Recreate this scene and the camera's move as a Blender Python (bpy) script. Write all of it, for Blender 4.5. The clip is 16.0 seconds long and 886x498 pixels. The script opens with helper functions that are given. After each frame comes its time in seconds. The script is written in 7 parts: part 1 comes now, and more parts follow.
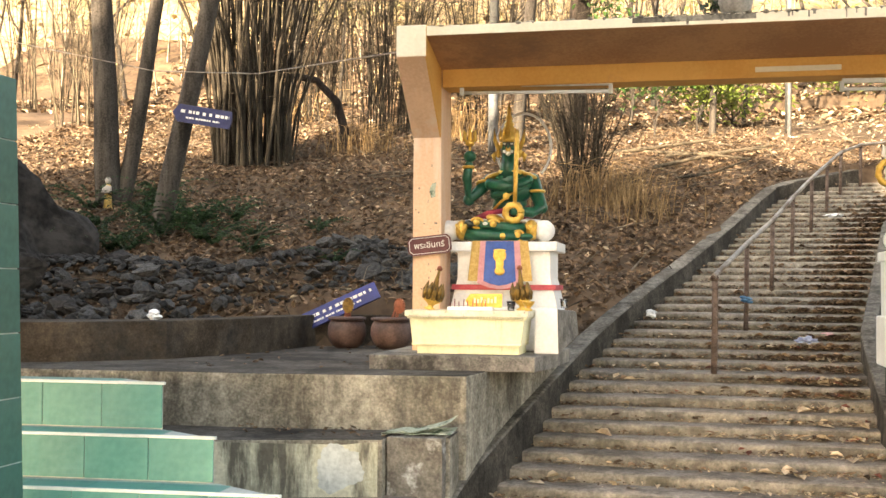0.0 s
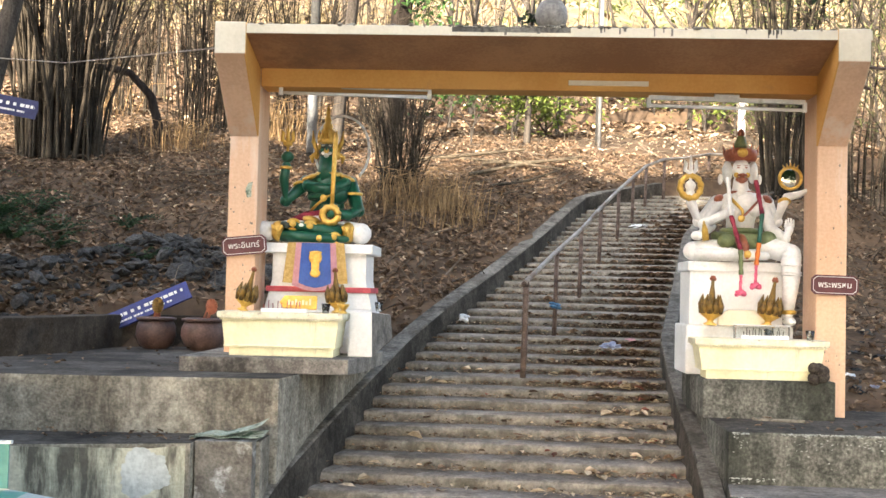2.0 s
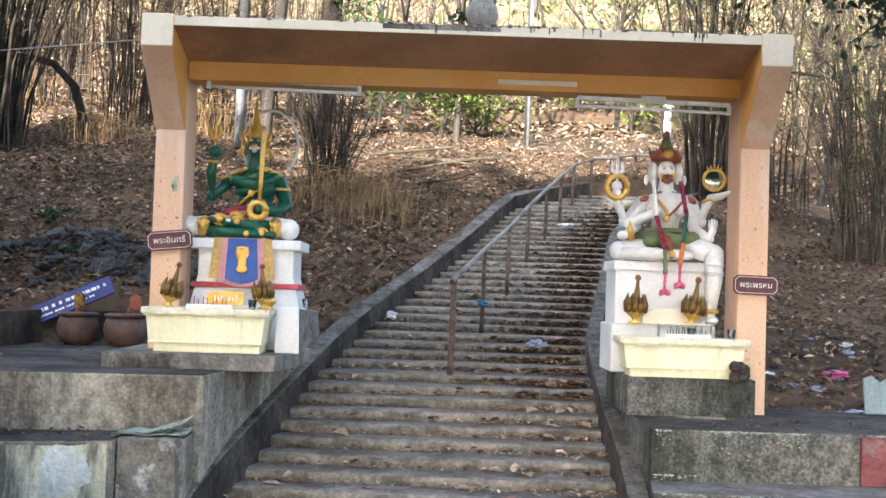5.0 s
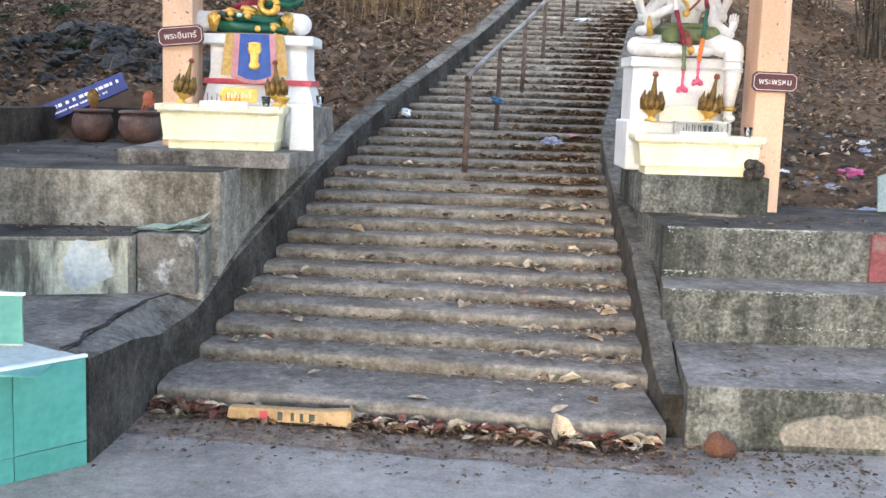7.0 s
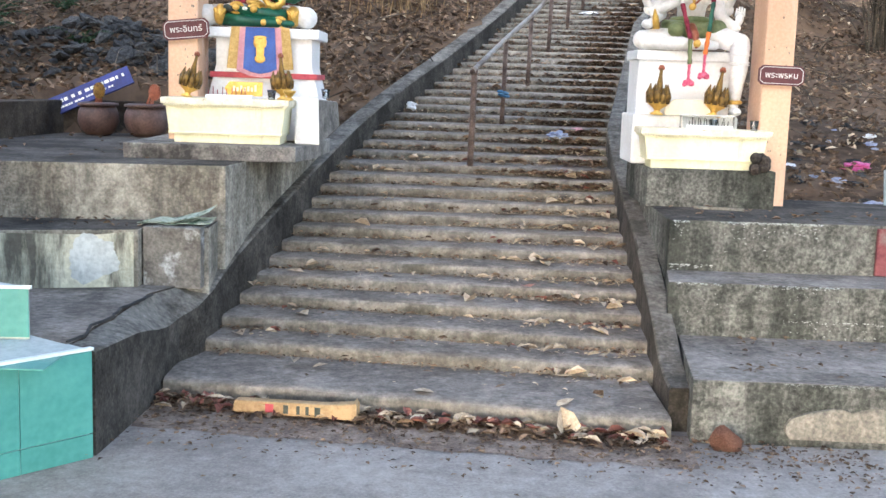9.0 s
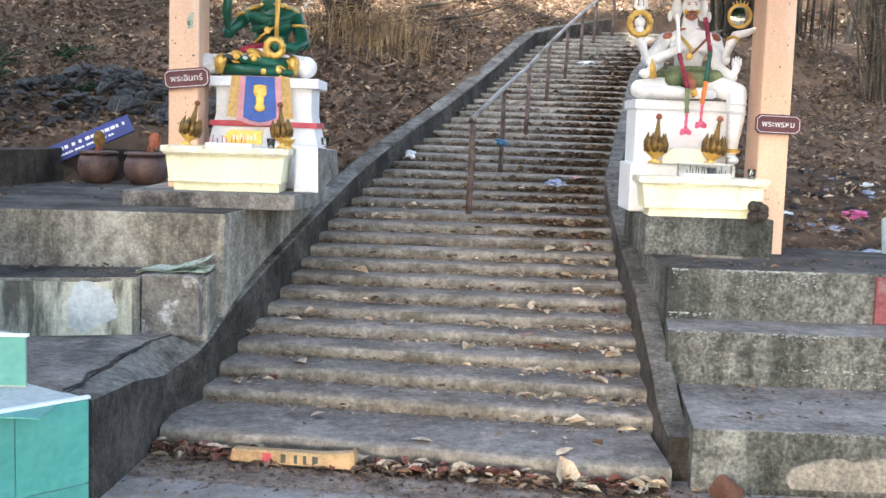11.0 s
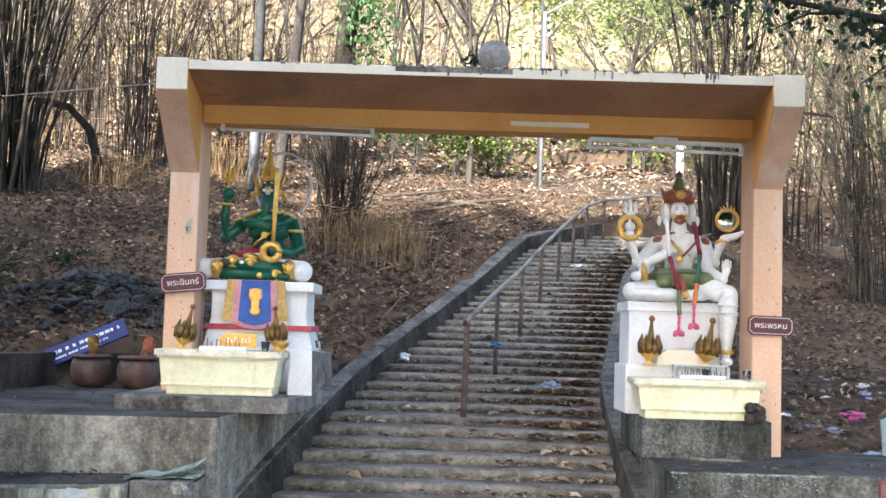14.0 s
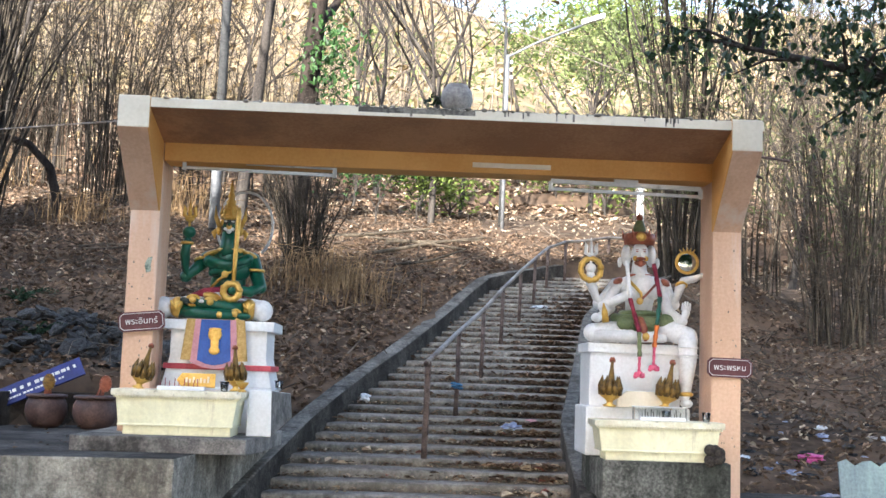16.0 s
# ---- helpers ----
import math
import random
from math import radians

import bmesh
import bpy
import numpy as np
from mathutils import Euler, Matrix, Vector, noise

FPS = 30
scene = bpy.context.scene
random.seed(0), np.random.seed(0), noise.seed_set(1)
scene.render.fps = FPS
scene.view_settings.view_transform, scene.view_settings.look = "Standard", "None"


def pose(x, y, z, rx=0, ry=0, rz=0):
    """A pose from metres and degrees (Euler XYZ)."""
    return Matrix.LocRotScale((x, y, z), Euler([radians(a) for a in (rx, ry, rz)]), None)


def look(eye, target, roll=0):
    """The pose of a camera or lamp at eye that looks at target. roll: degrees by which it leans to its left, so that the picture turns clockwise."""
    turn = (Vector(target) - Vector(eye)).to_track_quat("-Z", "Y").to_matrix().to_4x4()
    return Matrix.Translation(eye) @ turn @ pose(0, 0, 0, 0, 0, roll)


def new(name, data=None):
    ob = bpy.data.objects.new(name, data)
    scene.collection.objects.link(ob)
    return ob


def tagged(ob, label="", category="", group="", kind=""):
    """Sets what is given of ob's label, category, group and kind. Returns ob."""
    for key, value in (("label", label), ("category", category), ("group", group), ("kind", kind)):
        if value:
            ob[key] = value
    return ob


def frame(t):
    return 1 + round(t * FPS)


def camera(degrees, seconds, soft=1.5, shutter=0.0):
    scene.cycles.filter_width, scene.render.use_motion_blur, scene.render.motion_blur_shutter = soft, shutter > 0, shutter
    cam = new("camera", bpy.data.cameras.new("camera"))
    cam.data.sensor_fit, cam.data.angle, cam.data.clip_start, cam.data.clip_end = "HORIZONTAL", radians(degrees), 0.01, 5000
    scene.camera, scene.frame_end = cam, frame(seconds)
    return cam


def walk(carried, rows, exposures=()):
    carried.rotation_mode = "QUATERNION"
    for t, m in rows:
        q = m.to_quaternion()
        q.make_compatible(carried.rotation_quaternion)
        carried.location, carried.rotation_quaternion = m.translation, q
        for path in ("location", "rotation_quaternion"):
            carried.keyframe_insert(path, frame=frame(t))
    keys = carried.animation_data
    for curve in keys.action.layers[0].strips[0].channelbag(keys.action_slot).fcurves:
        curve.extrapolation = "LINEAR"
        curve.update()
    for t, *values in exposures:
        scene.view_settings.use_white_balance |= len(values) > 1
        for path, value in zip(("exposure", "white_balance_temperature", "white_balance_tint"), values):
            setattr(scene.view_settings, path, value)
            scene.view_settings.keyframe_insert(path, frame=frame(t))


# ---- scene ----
cam = camera(42.5, 16.0, soft=1.5)
EYE = 2.0
# seconds, turn to the left, tilt up, lean to the left; the camera stands still and turns
ROWS = [
    (0.0, 12.22, 1.89, -0.37), (0.5, 9.67, 1.96, -0.51), (1.0, 6.57, 2.03, -0.95), (1.5, 3.85, 2.13, -1.22), (2.0, 2.99, 2.17, -1.38),
    (2.5, 1.71, 2.17, -1.56), (3.0, 0.72, 2.26, -1.71), (3.5, 0.05, 2.3, -1.78), (5.2, -0.62, 2.05, -1.82), (5.5, -0.6, 0.52, -1.83),
    (6.0, -0.44, -3.05, -1.88), (6.5, -0.32, -5.9, -1.87), (7.0, -0.21, -8.05, -1.87), (7.5, -0.08, -8.79, -1.89), (8.0, 0.02, -8.69, -1.87),
    (9.2, 0.06, -8.3, -1.87), (10.5, 0.08, -7.03, -1.87), (11.0, 0.07, -5.97, -1.9), (11.5, 0.06, -4.92, -1.85), (12.0, 0.09, -3.0, -1.84), (12.5, 0.09, -1.13, -1.82),
    (13.0, 0.12, 0.67, -1.78), (13.5, 0.11, 2.36, -1.72), (14.0, 0.1, 4.19, -1.68), (14.5, 0.0, 5.6, -1.7), (15.0, -0.31, 6.39, -1.79),
    (15.5, -1.12, 6.43, -2.0), (16.0, -1.77, 6.28, -1.93),
]
walk(cam, [(t, pose(0, 0, EYE, 0, 0, yaw) @ pose(0, 0, 0, tilt, 0, 0) @ pose(0, 0, 0, 90) @ pose(0, 0, 0, 0, 0, -lean)) for t, yaw, tilt, lean in ROWS],
     exposures=[(0.0, 2.82, 7600, 10), (1.5, 2.73, 6650, 10), (3.0, 2.55, 6000, 10), (5.5, 2.46, 5600, 10), (7.5, 2.88, 5700, 10), (10.5, 2.85, 5650, 10), (14.0, 2.42, 5350, 10), (16.0, 2.3, 5350, 10)])

# ---- light ----
SUN_ELEVATION, SUN_FROM = 18.0, 205.0          # degrees; the sun stands behind the camera, to its left
world = bpy.data.worlds.new("sky")
scene.world = world
world.use_nodes = True
wn = world.node_tree.nodes
sky = wn.new("ShaderNodeTexSky")
sky.sky_type, sky.sun_disc = "NISHITA", False
sky.dust_density, sky.ozone_density = 2.4, 0.2
sky.sun_elevation, sky.sun_rotation = radians(SUN_ELEVATION), radians(SUN_FROM)
haze = wn.new("ShaderNodeHueSaturation")          # thin dry-season haze whitens the sky
haze.inputs["Saturation"].default_value = 0.72
world.node_tree.links.new(sky.outputs[0], haze.inputs["Color"])
world.node_tree.links.new(haze.outputs[0], wn["Background"].inputs[0])
wn["Background"].inputs[1].default_value = 0.15
sun = new("sun", bpy.data.lights.new("sun", "SUN"))
sun.data.energy, sun.data.angle, sun.data.color = 5.0, radians(0.6), (1.0, 0.85, 0.66)
sa, se = radians(SUN_FROM), radians(SUN_ELEVATION)
sun.matrix_basis = look((math.sin(sa) * math.cos(se) * 50, math.cos(sa) * math.cos(se) * 50, math.sin(se) * 50), (0, 0, 0))


# ---- materials ----
def material(name, a, b, scale=6.0, rough=0.8, bump=0.3, grain=60.0, metal=0.0, stain=None, stain_scale=1.2, stain_at=0.55, per=0.0, streak=False, island=False, translucent=0.0, speck=0.0):
    """A weathered surface: two colours mixed by coarse and fine noise, stains of a third colour, relief from the grain."""
    m = bpy.data.materials.new(name)
    m.use_nodes = True
    n, link = m.node_tree.nodes, m.node_tree.links.new
    shader = n["Principled BSDF"]
    place = n.new("ShaderNodeTexCoord")
    source = place.outputs["Object"]
    if streak:
        stretch = n.new("ShaderNodeMapping")
        stretch.inputs["Scale"].default_value = (1, 1, 0.18)
        link(source, stretch.inputs[0])
        source = stretch.outputs[0]
    coarse, fine = n.new("ShaderNodeTexNoise"), n.new("ShaderNodeTexNoise")
    coarse.inputs["Scale"].default_value, fine.inputs["Scale"].default_value = scale, grain
    coarse.inputs["Detail"].default_value, fine.inputs["Detail"].default_value = 6, 4
    coarse.inputs["Roughness"].default_value = 0.65
    link(source, coarse.inputs[0]), link(place.outputs["Object"], fine.inputs[0])
    both = n.new("ShaderNodeMath")
    both.operation = "MULTIPLY_ADD"
    link(fine.outputs[0], both.inputs[0])
    both.inputs[1].default_value = 0.45
    link(coarse.outputs[0], both.inputs[2])
    ramp = n.new("ShaderNodeValToRGB")
    ramp.color_ramp.elements[0].position, ramp.color_ramp.elements[1].position = 0.6, 0.86
    ramp.color_ramp.elements[0].color, ramp.color_ramp.elements[1].color = (*a, 1), (*b, 1)
    link(both.outputs[0], ramp.inputs[0])
    colour = ramp.outputs[0]
    if stain:
        where, edge, mix = n.new("ShaderNodeTexNoise"), n.new("ShaderNodeValToRGB"), n.new("ShaderNodeMixRGB")
        where.inputs["Scale"].default_value, where.inputs["Detail"].default_value = stain_scale, 8
        where.inputs["Roughness"].default_value = 0.7
        edge.color_ramp.elements[0].position, edge.color_ramp.elements[1].position = stain_at, stain_at + 0.12
        mix.inputs[2].default_value = (*stain, 1)
        link(source, where.inputs[0]), link(where.outputs[0], edge.inputs[0]), link(edge.outputs[0], mix.inputs[0]), link(colour, mix.inputs[1])
        colour = mix.outputs[0]
    if speck:
        dots, spread, times = n.new("ShaderNodeTexNoise"), n.new("ShaderNodeMapRange"), n.new("ShaderNodeMixRGB")
        dots.inputs["Scale"].default_value, dots.inputs["Detail"].default_value, dots.inputs["Roughness"].default_value = 11, 8, 0.72
        spread.inputs[1].default_value, spread.inputs[2].default_value = 0.3, 0.7
        spread.inputs[3].default_value, spread.inputs[4].default_value = 1 - speck, 1 + speck
        times.blend_type, times.inputs[0].default_value = "MULTIPLY", 1.0
        link(place.outputs["Object"], dots.inputs[0]), link(dots.outputs[0], spread.inputs[0])
        link(colour, times.inputs[1]), link(spread.outputs[0], times.inputs[2])
        grit, lift, again = n.new("ShaderNodeTexNoise"), n.new("ShaderNodeMapRange"), n.new("ShaderNodeMixRGB")
        grit.inputs["Scale"].default_value, grit.inputs["Detail"].default_value, grit.inputs["Roughness"].default_value = 42, 4, 0.7
        lift.inputs[1].default_value, lift.inputs[2].default_value = 0.32, 0.68
        lift.inputs[3].default_value, lift.inputs[4].default_value = 1 - 0.45 * speck, 1 + 0.45 * speck
        again.blend_type, again.inputs[0].default_value = "MULTIPLY", 1.0
        link(place.outputs["Object"], grit.inputs[0]), link(grit.outputs[0], lift.inputs[0])
        link(times.outputs[0], again.inputs[1]), link(lift.outputs[0], again.inputs[2])
        colour = again.outputs[0]
    if per:
        vary, hsv = n.new("ShaderNodeMapRange"), n.new("ShaderNodeHueSaturation")
        info = n.new("ShaderNodeNewGeometry") if island else n.new("ShaderNodeObjectInfo")
        link(info.outputs["Random Per Island" if island else "Random"], vary.inputs[0])
        vary.inputs[3].default_value, vary.inputs[4].default_value = 1 - per, 1 + per
        link(vary.outputs[0], hsv.inputs["Value"]), link(colour, hsv.inputs["Color"])
        colour = hsv.outputs[0]
    link(colour, shader.inputs["Base Color"])
    if bump:
        relief = n.new("ShaderNodeBump")
        relief.inputs["Strength"].default_value, relief.inputs["Distance"].default_value = bump, 0.02
        link(both.outputs[0], relief.inputs["Height"]), link(relief.outputs[0], shader.inputs["Normal"])
    shader.inputs["Roughness"].default_value, shader.inputs["Metallic"].default_value = rough, metal
    shader.inputs["Specular IOR Level"].default_value = 0.12 if rough >= 0.75 else 0.4
    if translucent:
        shader.inputs["Transmission Weight"].default_value = 0.0
        glow, add = n.new("ShaderNodeBsdfTranslucent"), n.new("ShaderNodeMixShader")
        add.inputs[0].default_value = translucent
        link(colour, glow.inputs[0]), link(shader.outputs[0], add.inputs[1]), link(glow.outputs[0], add.inputs[2])
        link(add.outputs[0], n["Material Output"].inputs[0])
    return m


CONCRETE = material("old_concrete", (0.12, 0.11, 0.1), (0.27, 0.25, 0.22), 2.2, 0.9, 0.5, 70, stain=(0.06, 0.055, 0.05), stain_scale=1.6, stain_at=0.52, speck=0.4)
STEP = material("step_riser_concrete", (0.128, 0.115, 0.095), (0.235, 0.213, 0.177), 3.0, 0.95, 0.7, 26, stain=(0.108, 0.099, 0.077), stain_scale=2.2, stain_at=0.53, per=0.08, speck=0.45)
TREAD = material("dusty_step_tread", (0.14, 0.122, 0.105), (0.245, 0.217, 0.188), 2.0, 0.95, 0.6, 26, stain=(0.118, 0.101, 0.083), stain_scale=1.7, stain_at=0.54, per=0.08, speck=0.42)
MOSSY = material("mossy_ledge_wall", (0.07, 0.07, 0.06), (0.17, 0.168, 0.148), 2.6, 0.95, 0.7, 42, stain=(0.04, 0.042, 0.035), stain_scale=1.5, stain_at=0.5, streak=True, speck=0.6)
LICHEN = material("white_lichen_crust", (0.24, 0.25, 0.23), (0.42, 0.43, 0.41), 20.0, 0.95, 0.5, 70)
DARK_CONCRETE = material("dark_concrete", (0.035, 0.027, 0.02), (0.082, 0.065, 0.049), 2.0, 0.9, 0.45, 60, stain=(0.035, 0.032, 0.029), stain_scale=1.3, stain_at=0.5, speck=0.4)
WALL = material("ledge_wall", (0.155, 0.138, 0.11), (0.35, 0.32, 0.262), 2.0, 0.92, 0.6, 50, stain=(0.075, 0.066, 0.053), stain_scale=1.4, stain_at=0.52, streak=True, speck=0.5)
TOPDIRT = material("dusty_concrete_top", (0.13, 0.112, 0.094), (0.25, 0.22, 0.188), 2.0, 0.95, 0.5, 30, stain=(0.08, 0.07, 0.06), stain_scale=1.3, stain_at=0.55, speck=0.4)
STRINGER_TOP = material("stair_wall_top", (0.075, 0.067, 0.055), (0.175, 0.16, 0.137), 2.4, 0.92, 0.6, 30, stain=(0.045, 0.04, 0.034), stain_scale=1.8, stain_at=0.54, speck=0.5)
STRINGER_FACE = material("stair_wall_side", (0.034, 0.03, 0.025), (0.085, 0.075, 0.063), 2.0, 0.92, 0.6, 50, stain=(0.026, 0.023, 0.02), stain_scale=1.3, stain_at=0.52, speck=0.5)
PEELED = material("peeling_cream_paint", (0.46, 0.45, 0.34), (0.64, 0.63, 0.5), 2.0, 0.85, 0.5, 40, stain=(0.13, 0.122, 0.1), stain_scale=3.4, stain_at=0.49, streak=True, speck=0.2)
PATCH = material("white_filler", (0.4, 0.43, 0.42), (0.62, 0.65, 0.63), 3.0, 0.85, 0.4, 40, stain=(0.2, 0.2, 0.17), stain_scale=5, stain_at=0.62)
ROAD = material("road_concrete", (0.21, 0.19, 0.172), (0.315, 0.288, 0.262), 1.2, 0.9, 0.35, 60, stain=(0.165, 0.145, 0.127), stain_scale=1.1, stain_at=0.57, speck=0.26)
EARTH = material("dry_earth", (0.05, 0.034, 0.022), (0.14, 0.094, 0.06), 0.9, 1.0, 0.8, 9, stain=(0.085, 0.06, 0.042), stain_scale=0.5, stain_at=0.5)
DRY_HILL = material("dry_grass_hill", (0.21, 0.155, 0.085), (0.37, 0.285, 0.17), 0.35, 1.0, 0.8, 3.0, stain=(0.14, 0.125, 0.055), stain_scale=0.12, stain_at=0.5, speck=0.35)
PEACH = material("peach_paint", (0.62, 0.39, 0.245), (0.75, 0.51, 0.345), 1.6, 0.65, 0.15, 40, stain=(0.74, 0.6, 0.48), stain_scale=2.3, stain_at=0.55, streak=True)
ORANGE = material("orange_paint", (0.6, 0.3, 0.07), (0.68, 0.37, 0.1), 1.4, 0.6, 0.1, 40, stain=(0.5, 0.27, 0.1), stain_scale=1.5, stain_at=0.62)
# weathered gate paint made browner: the soffit's shade is in the colour
SOFFIT = material("shaded_soffit_paint", (0.3, 0.15, 0.07), (0.42, 0.23, 0.11), 1.6, 0.7, 0.15, 40, stain=(0.24, 0.13, 0.07), stain_scale=1.2, stain_at=0.56)
CREAM = material("cream_paint", (0.7, 0.62, 0.46), (0.79, 0.71, 0.55), 2.0, 0.6, 0.15, 40, stain=(0.4, 0.36, 0.28), stain_scale=3.0, stain_at=0.66, streak=True)
SOOT = material("sooty_edge", (0.1, 0.09, 0.075), (0.3, 0.27, 0.22), 6.0, 0.9, 0.4, 40)
WHITE = material("white_paint", (0.7, 0.7, 0.68), (0.82, 0.82, 0.81), 2.5, 0.5, 0.12, 40, stain=(0.55, 0.52, 0.46), stain_scale=3.2, stain_at=0.64)
TABLE = material("pale_yellow_glaze", (0.69, 0.65, 0.42), (0.79, 0.76, 0.52), 2.5, 0.45, 0.12, 40, stain=(0.45, 0.39, 0.24), stain_scale=5.0, stain_at=0.59, streak=True, speck=0.1)
RIM = material("chipped_cream_glaze", (0.62, 0.57, 0.4), (0.8, 0.76, 0.6), 6.0, 0.5, 0.4, 40, stain=(0.2, 0.17, 0.12), stain_scale=13.0, stain_at=0.57)
TILE = material("green_tile", (0.062, 0.24, 0.212), (0.092, 0.3, 0.265), 2.0, 0.42, 0.05, 30, stain=(0.08, 0.22, 0.19), stain_scale=2.5, stain_at=0.6, per=0.08)
TILE_EDGE = material("white_tile_trim", (0.6, 0.66, 0.64), (0.74, 0.78, 0.76), 4.0, 0.3, 0.05, 30)
STEEL = material("worn_pipe", (0.2, 0.17, 0.14), (0.4, 0.36, 0.31), 5.0, 0.48, 0.1, 80, metal=0.5, stain=(0.11, 0.075, 0.05), stain_scale=2.0, stain_at=0.5)
RUST = material("rusty_pipe", (0.065, 0.046, 0.038), (0.15, 0.112, 0.094), 8.0, 0.75, 0.4, 60, stain=(0.2, 0.165, 0.145), stain_scale=5, stain_at=0.6)


# ---- building helpers ----
def mesh_of(bm, mats, smooth=False):
    me = bpy.data.meshes.new("mesh")
    bm.normal_update()
    bm.to_mesh(me)
    bm.free()
    for m in (mats if isinstance(mats, (list, tuple)) else [mats]):
        me.materials.append(m)
    if smooth:
        me.shade_smooth()
    return me


def part(name, bm, mats, parent=None, label="", smooth=False):
    """One mesh object, under a thing or a part where a parent is given."""
    ob = new(name, mesh_of(bm, mats, smooth))
    if parent:
        ob.parent = parent
    if label:
        ob["label"] = label
    return ob


def thing(name, place, label, category, group="", kind=""):
    ob = new(name)
    ob.empty_display_size = 0.1
    ob.matrix_basis = pose(*place) if len(place) in (3, 6) else place
    return tagged(ob, label, category, group, kind)


def box(bm, x0, x1, y0, y1, z0, z1, bevel=0.0, mat=0, turn=None):
    made = bmesh.ops.create_cube(bm, size=1, matrix=Matrix.LocRotScale(((x0 + x1) / 2, (y0 + y1) / 2, (z0 + z1) / 2), None, (x1 - x0, y1 - y0, z1 - z0)))["verts"]
    if turn:
        bmesh.ops.transform(bm, matrix=turn, verts=made)
    faces = {f for v in made for f in v.link_faces}
    for f in faces:
        f.material_index = mat
    if bevel:
        edges = {e for v in made for e in v.link_edges}
        done = bmesh.ops.bevel(bm, geom=list(edges), offset=bevel, segments=2, affect="EDGES", profile=0.6)
        for f in done["faces"]:
            f.material_index = mat
    return bm


def prism(bm, outline, y0, y1, bevel=0.0, mat=0, axis="y"):
    """A solid with the outline [(x, z), ...] drawn in the upright plane and pushed from y0 to y1 (axis z: outline in plan)."""
    if axis == "y":
        a, b = [bm.verts.new((x, y0, z)) for x, z in outline], [bm.verts.new((x, y1, z)) for x, z in outline]
    elif axis == "x":
        a, b = [bm.verts.new((y0, x, z)) for x, z in outline], [bm.verts.new((y1, x, z)) for x, z in outline]
    else:
        a, b = [bm.verts.new((x, z, y0)) for x, z in outline], [bm.verts.new((x, z, y1)) for x, z in outline]
    faces = [bm.faces.new(a), bm.faces.new(b[::-1])]
    for i in range(len(a)):
        j = (i + 1) % len(a)
        faces.append(bm.faces.new((a[j], a[i], b[i], b[j])))
    for f in faces:
        f.material_index = mat
    bmesh.ops.recalc_face_normals(bm, faces=faces)
    if bevel:
        edges = {e for f in faces for e in f.edges}
        bmesh.ops.bevel(bm, geom=list(edges), offset=bevel, segments=2, affect="EDGES", profile=0.6)
    return bm


def lathe(bm, profile, sides=24, mat=0, centre=(0, 0, 0), squash=1.0):
    """A turned body from (radius, height) rows."""
    rings = []
    for r, z in profile:
        rings.append([bm.verts.new((centre[0] + r * math.cos(2 * math.pi * i / sides), centre[1] + squash * r * math.sin(2 * math.pi * i / sides), centre[2] + z)) for i in range(sides)])
    for a, b in zip(rings, rings[1:]):
        for i in range(sides):
            bm.faces.new((a[i], a[(i + 1) % sides], b[(i + 1) % sides], b[i])).material_index = mat
    bm.faces.new(rings[0][::-1]).material_index = mat
    bm.faces.new(rings[-1]).material_index = mat
    return bm


def tube(bm, path, radii, sides=8, mat=0):
    """A tapered pipe along points."""
    path = [Vector(p) for p in path]
    if not isinstance(radii, (list, tuple)):
        radii = [radii] * len(path)
    rings = []
    side = None
    for i, p in enumerate(path):
        along = (path[min(i + 1, len(path) - 1)] - path[max(i - 1, 0)]).normalized()
        if side is None:
            side = along.cross(Vector((0.31, 0.2, 0.93))).normalized()
            if side.length < 0.5:
                side = along.cross(Vector((1, 0, 0))).normalized()
        side = (side - along * side.dot(along)).normalized()
        up = along.cross(side)
        rings.append([bm.verts.new(p + radii[i] * (side * math.cos(2 * math.pi * k / sides) + up * math.sin(2 * math.pi * k / sides))) for k in range(sides)])
    for a, b in zip(rings, rings[1:]):
        for k in range(sides):
            bm.faces.new((a[k], a[(k + 1) % sides], b[(k + 1) % sides], b[k])).material_index = mat
    bm.faces.new(rings[0][::-1]).material_index = mat
    bm.faces.new(rings[-1]).material_index = mat
    return bm


def ball(bm, centre, radii, mat=0, turn=(0, 0, 0), u=14, v=9):
    m = Matrix.LocRotScale(centre, Euler([radians(a) for a in turn]), radii)
    for w in bmesh.ops.create_uvsphere(bm, u_segments=u, v_segments=v, radius=1, matrix=m)["verts"]:
        for f in w.link_faces:
            f.material_index = mat
    return bm


# ---- the lie of the land ----
RISE, GOING, FIRST = 0.085, 0.2815, 7.45


def flight(y):
    """Height of the stairs' slope at y."""
    return 0.12 + (y - FIRST) * RISE / GOING


def ramp(y, table):
    """A value between the rows (y, value) of a table."""
    return float(np.interp(y, [r[0] for r in table], [r[1] for r in table]))


LEFT_EDGE = [(5.7, -1.79), (6.6, -1.74), (7.23, -1.73), (7.6, -1.6), (8.07, -1.55), (8.46, -1.48), (9.0, -1.37), (9.64, -1.24), (10.26, -1.12), (11.2, -0.9), (12.0, -0.66), (12.82, -0.38), (13.7, -0.05), (14.7, 0.29), (16.0, 0.71), (17.0, 1.0), (17.9, 1.3), (18.3, 1.6), (18.7, 2.1), (19.2, 2.7)]
RIGHT_EDGE = [(6.3, 1.34), (7.06, 1.37), (7.79, 1.41), (8.62, 1.46), (9.63, 1.49), (10.48, 1.53), (11.43, 1.58), (13.2, 1.95), (15.67, 2.45), (17.2, 3.0), (19.2, 4.8)]


TERRACE_EDGE = [(8.3, -5.5), (8.56, -5.12), (9.18, -4.41), (10.2, -4.03), (11.65, -3.9), (12.1, -2.6), (12.4, -1.4)]


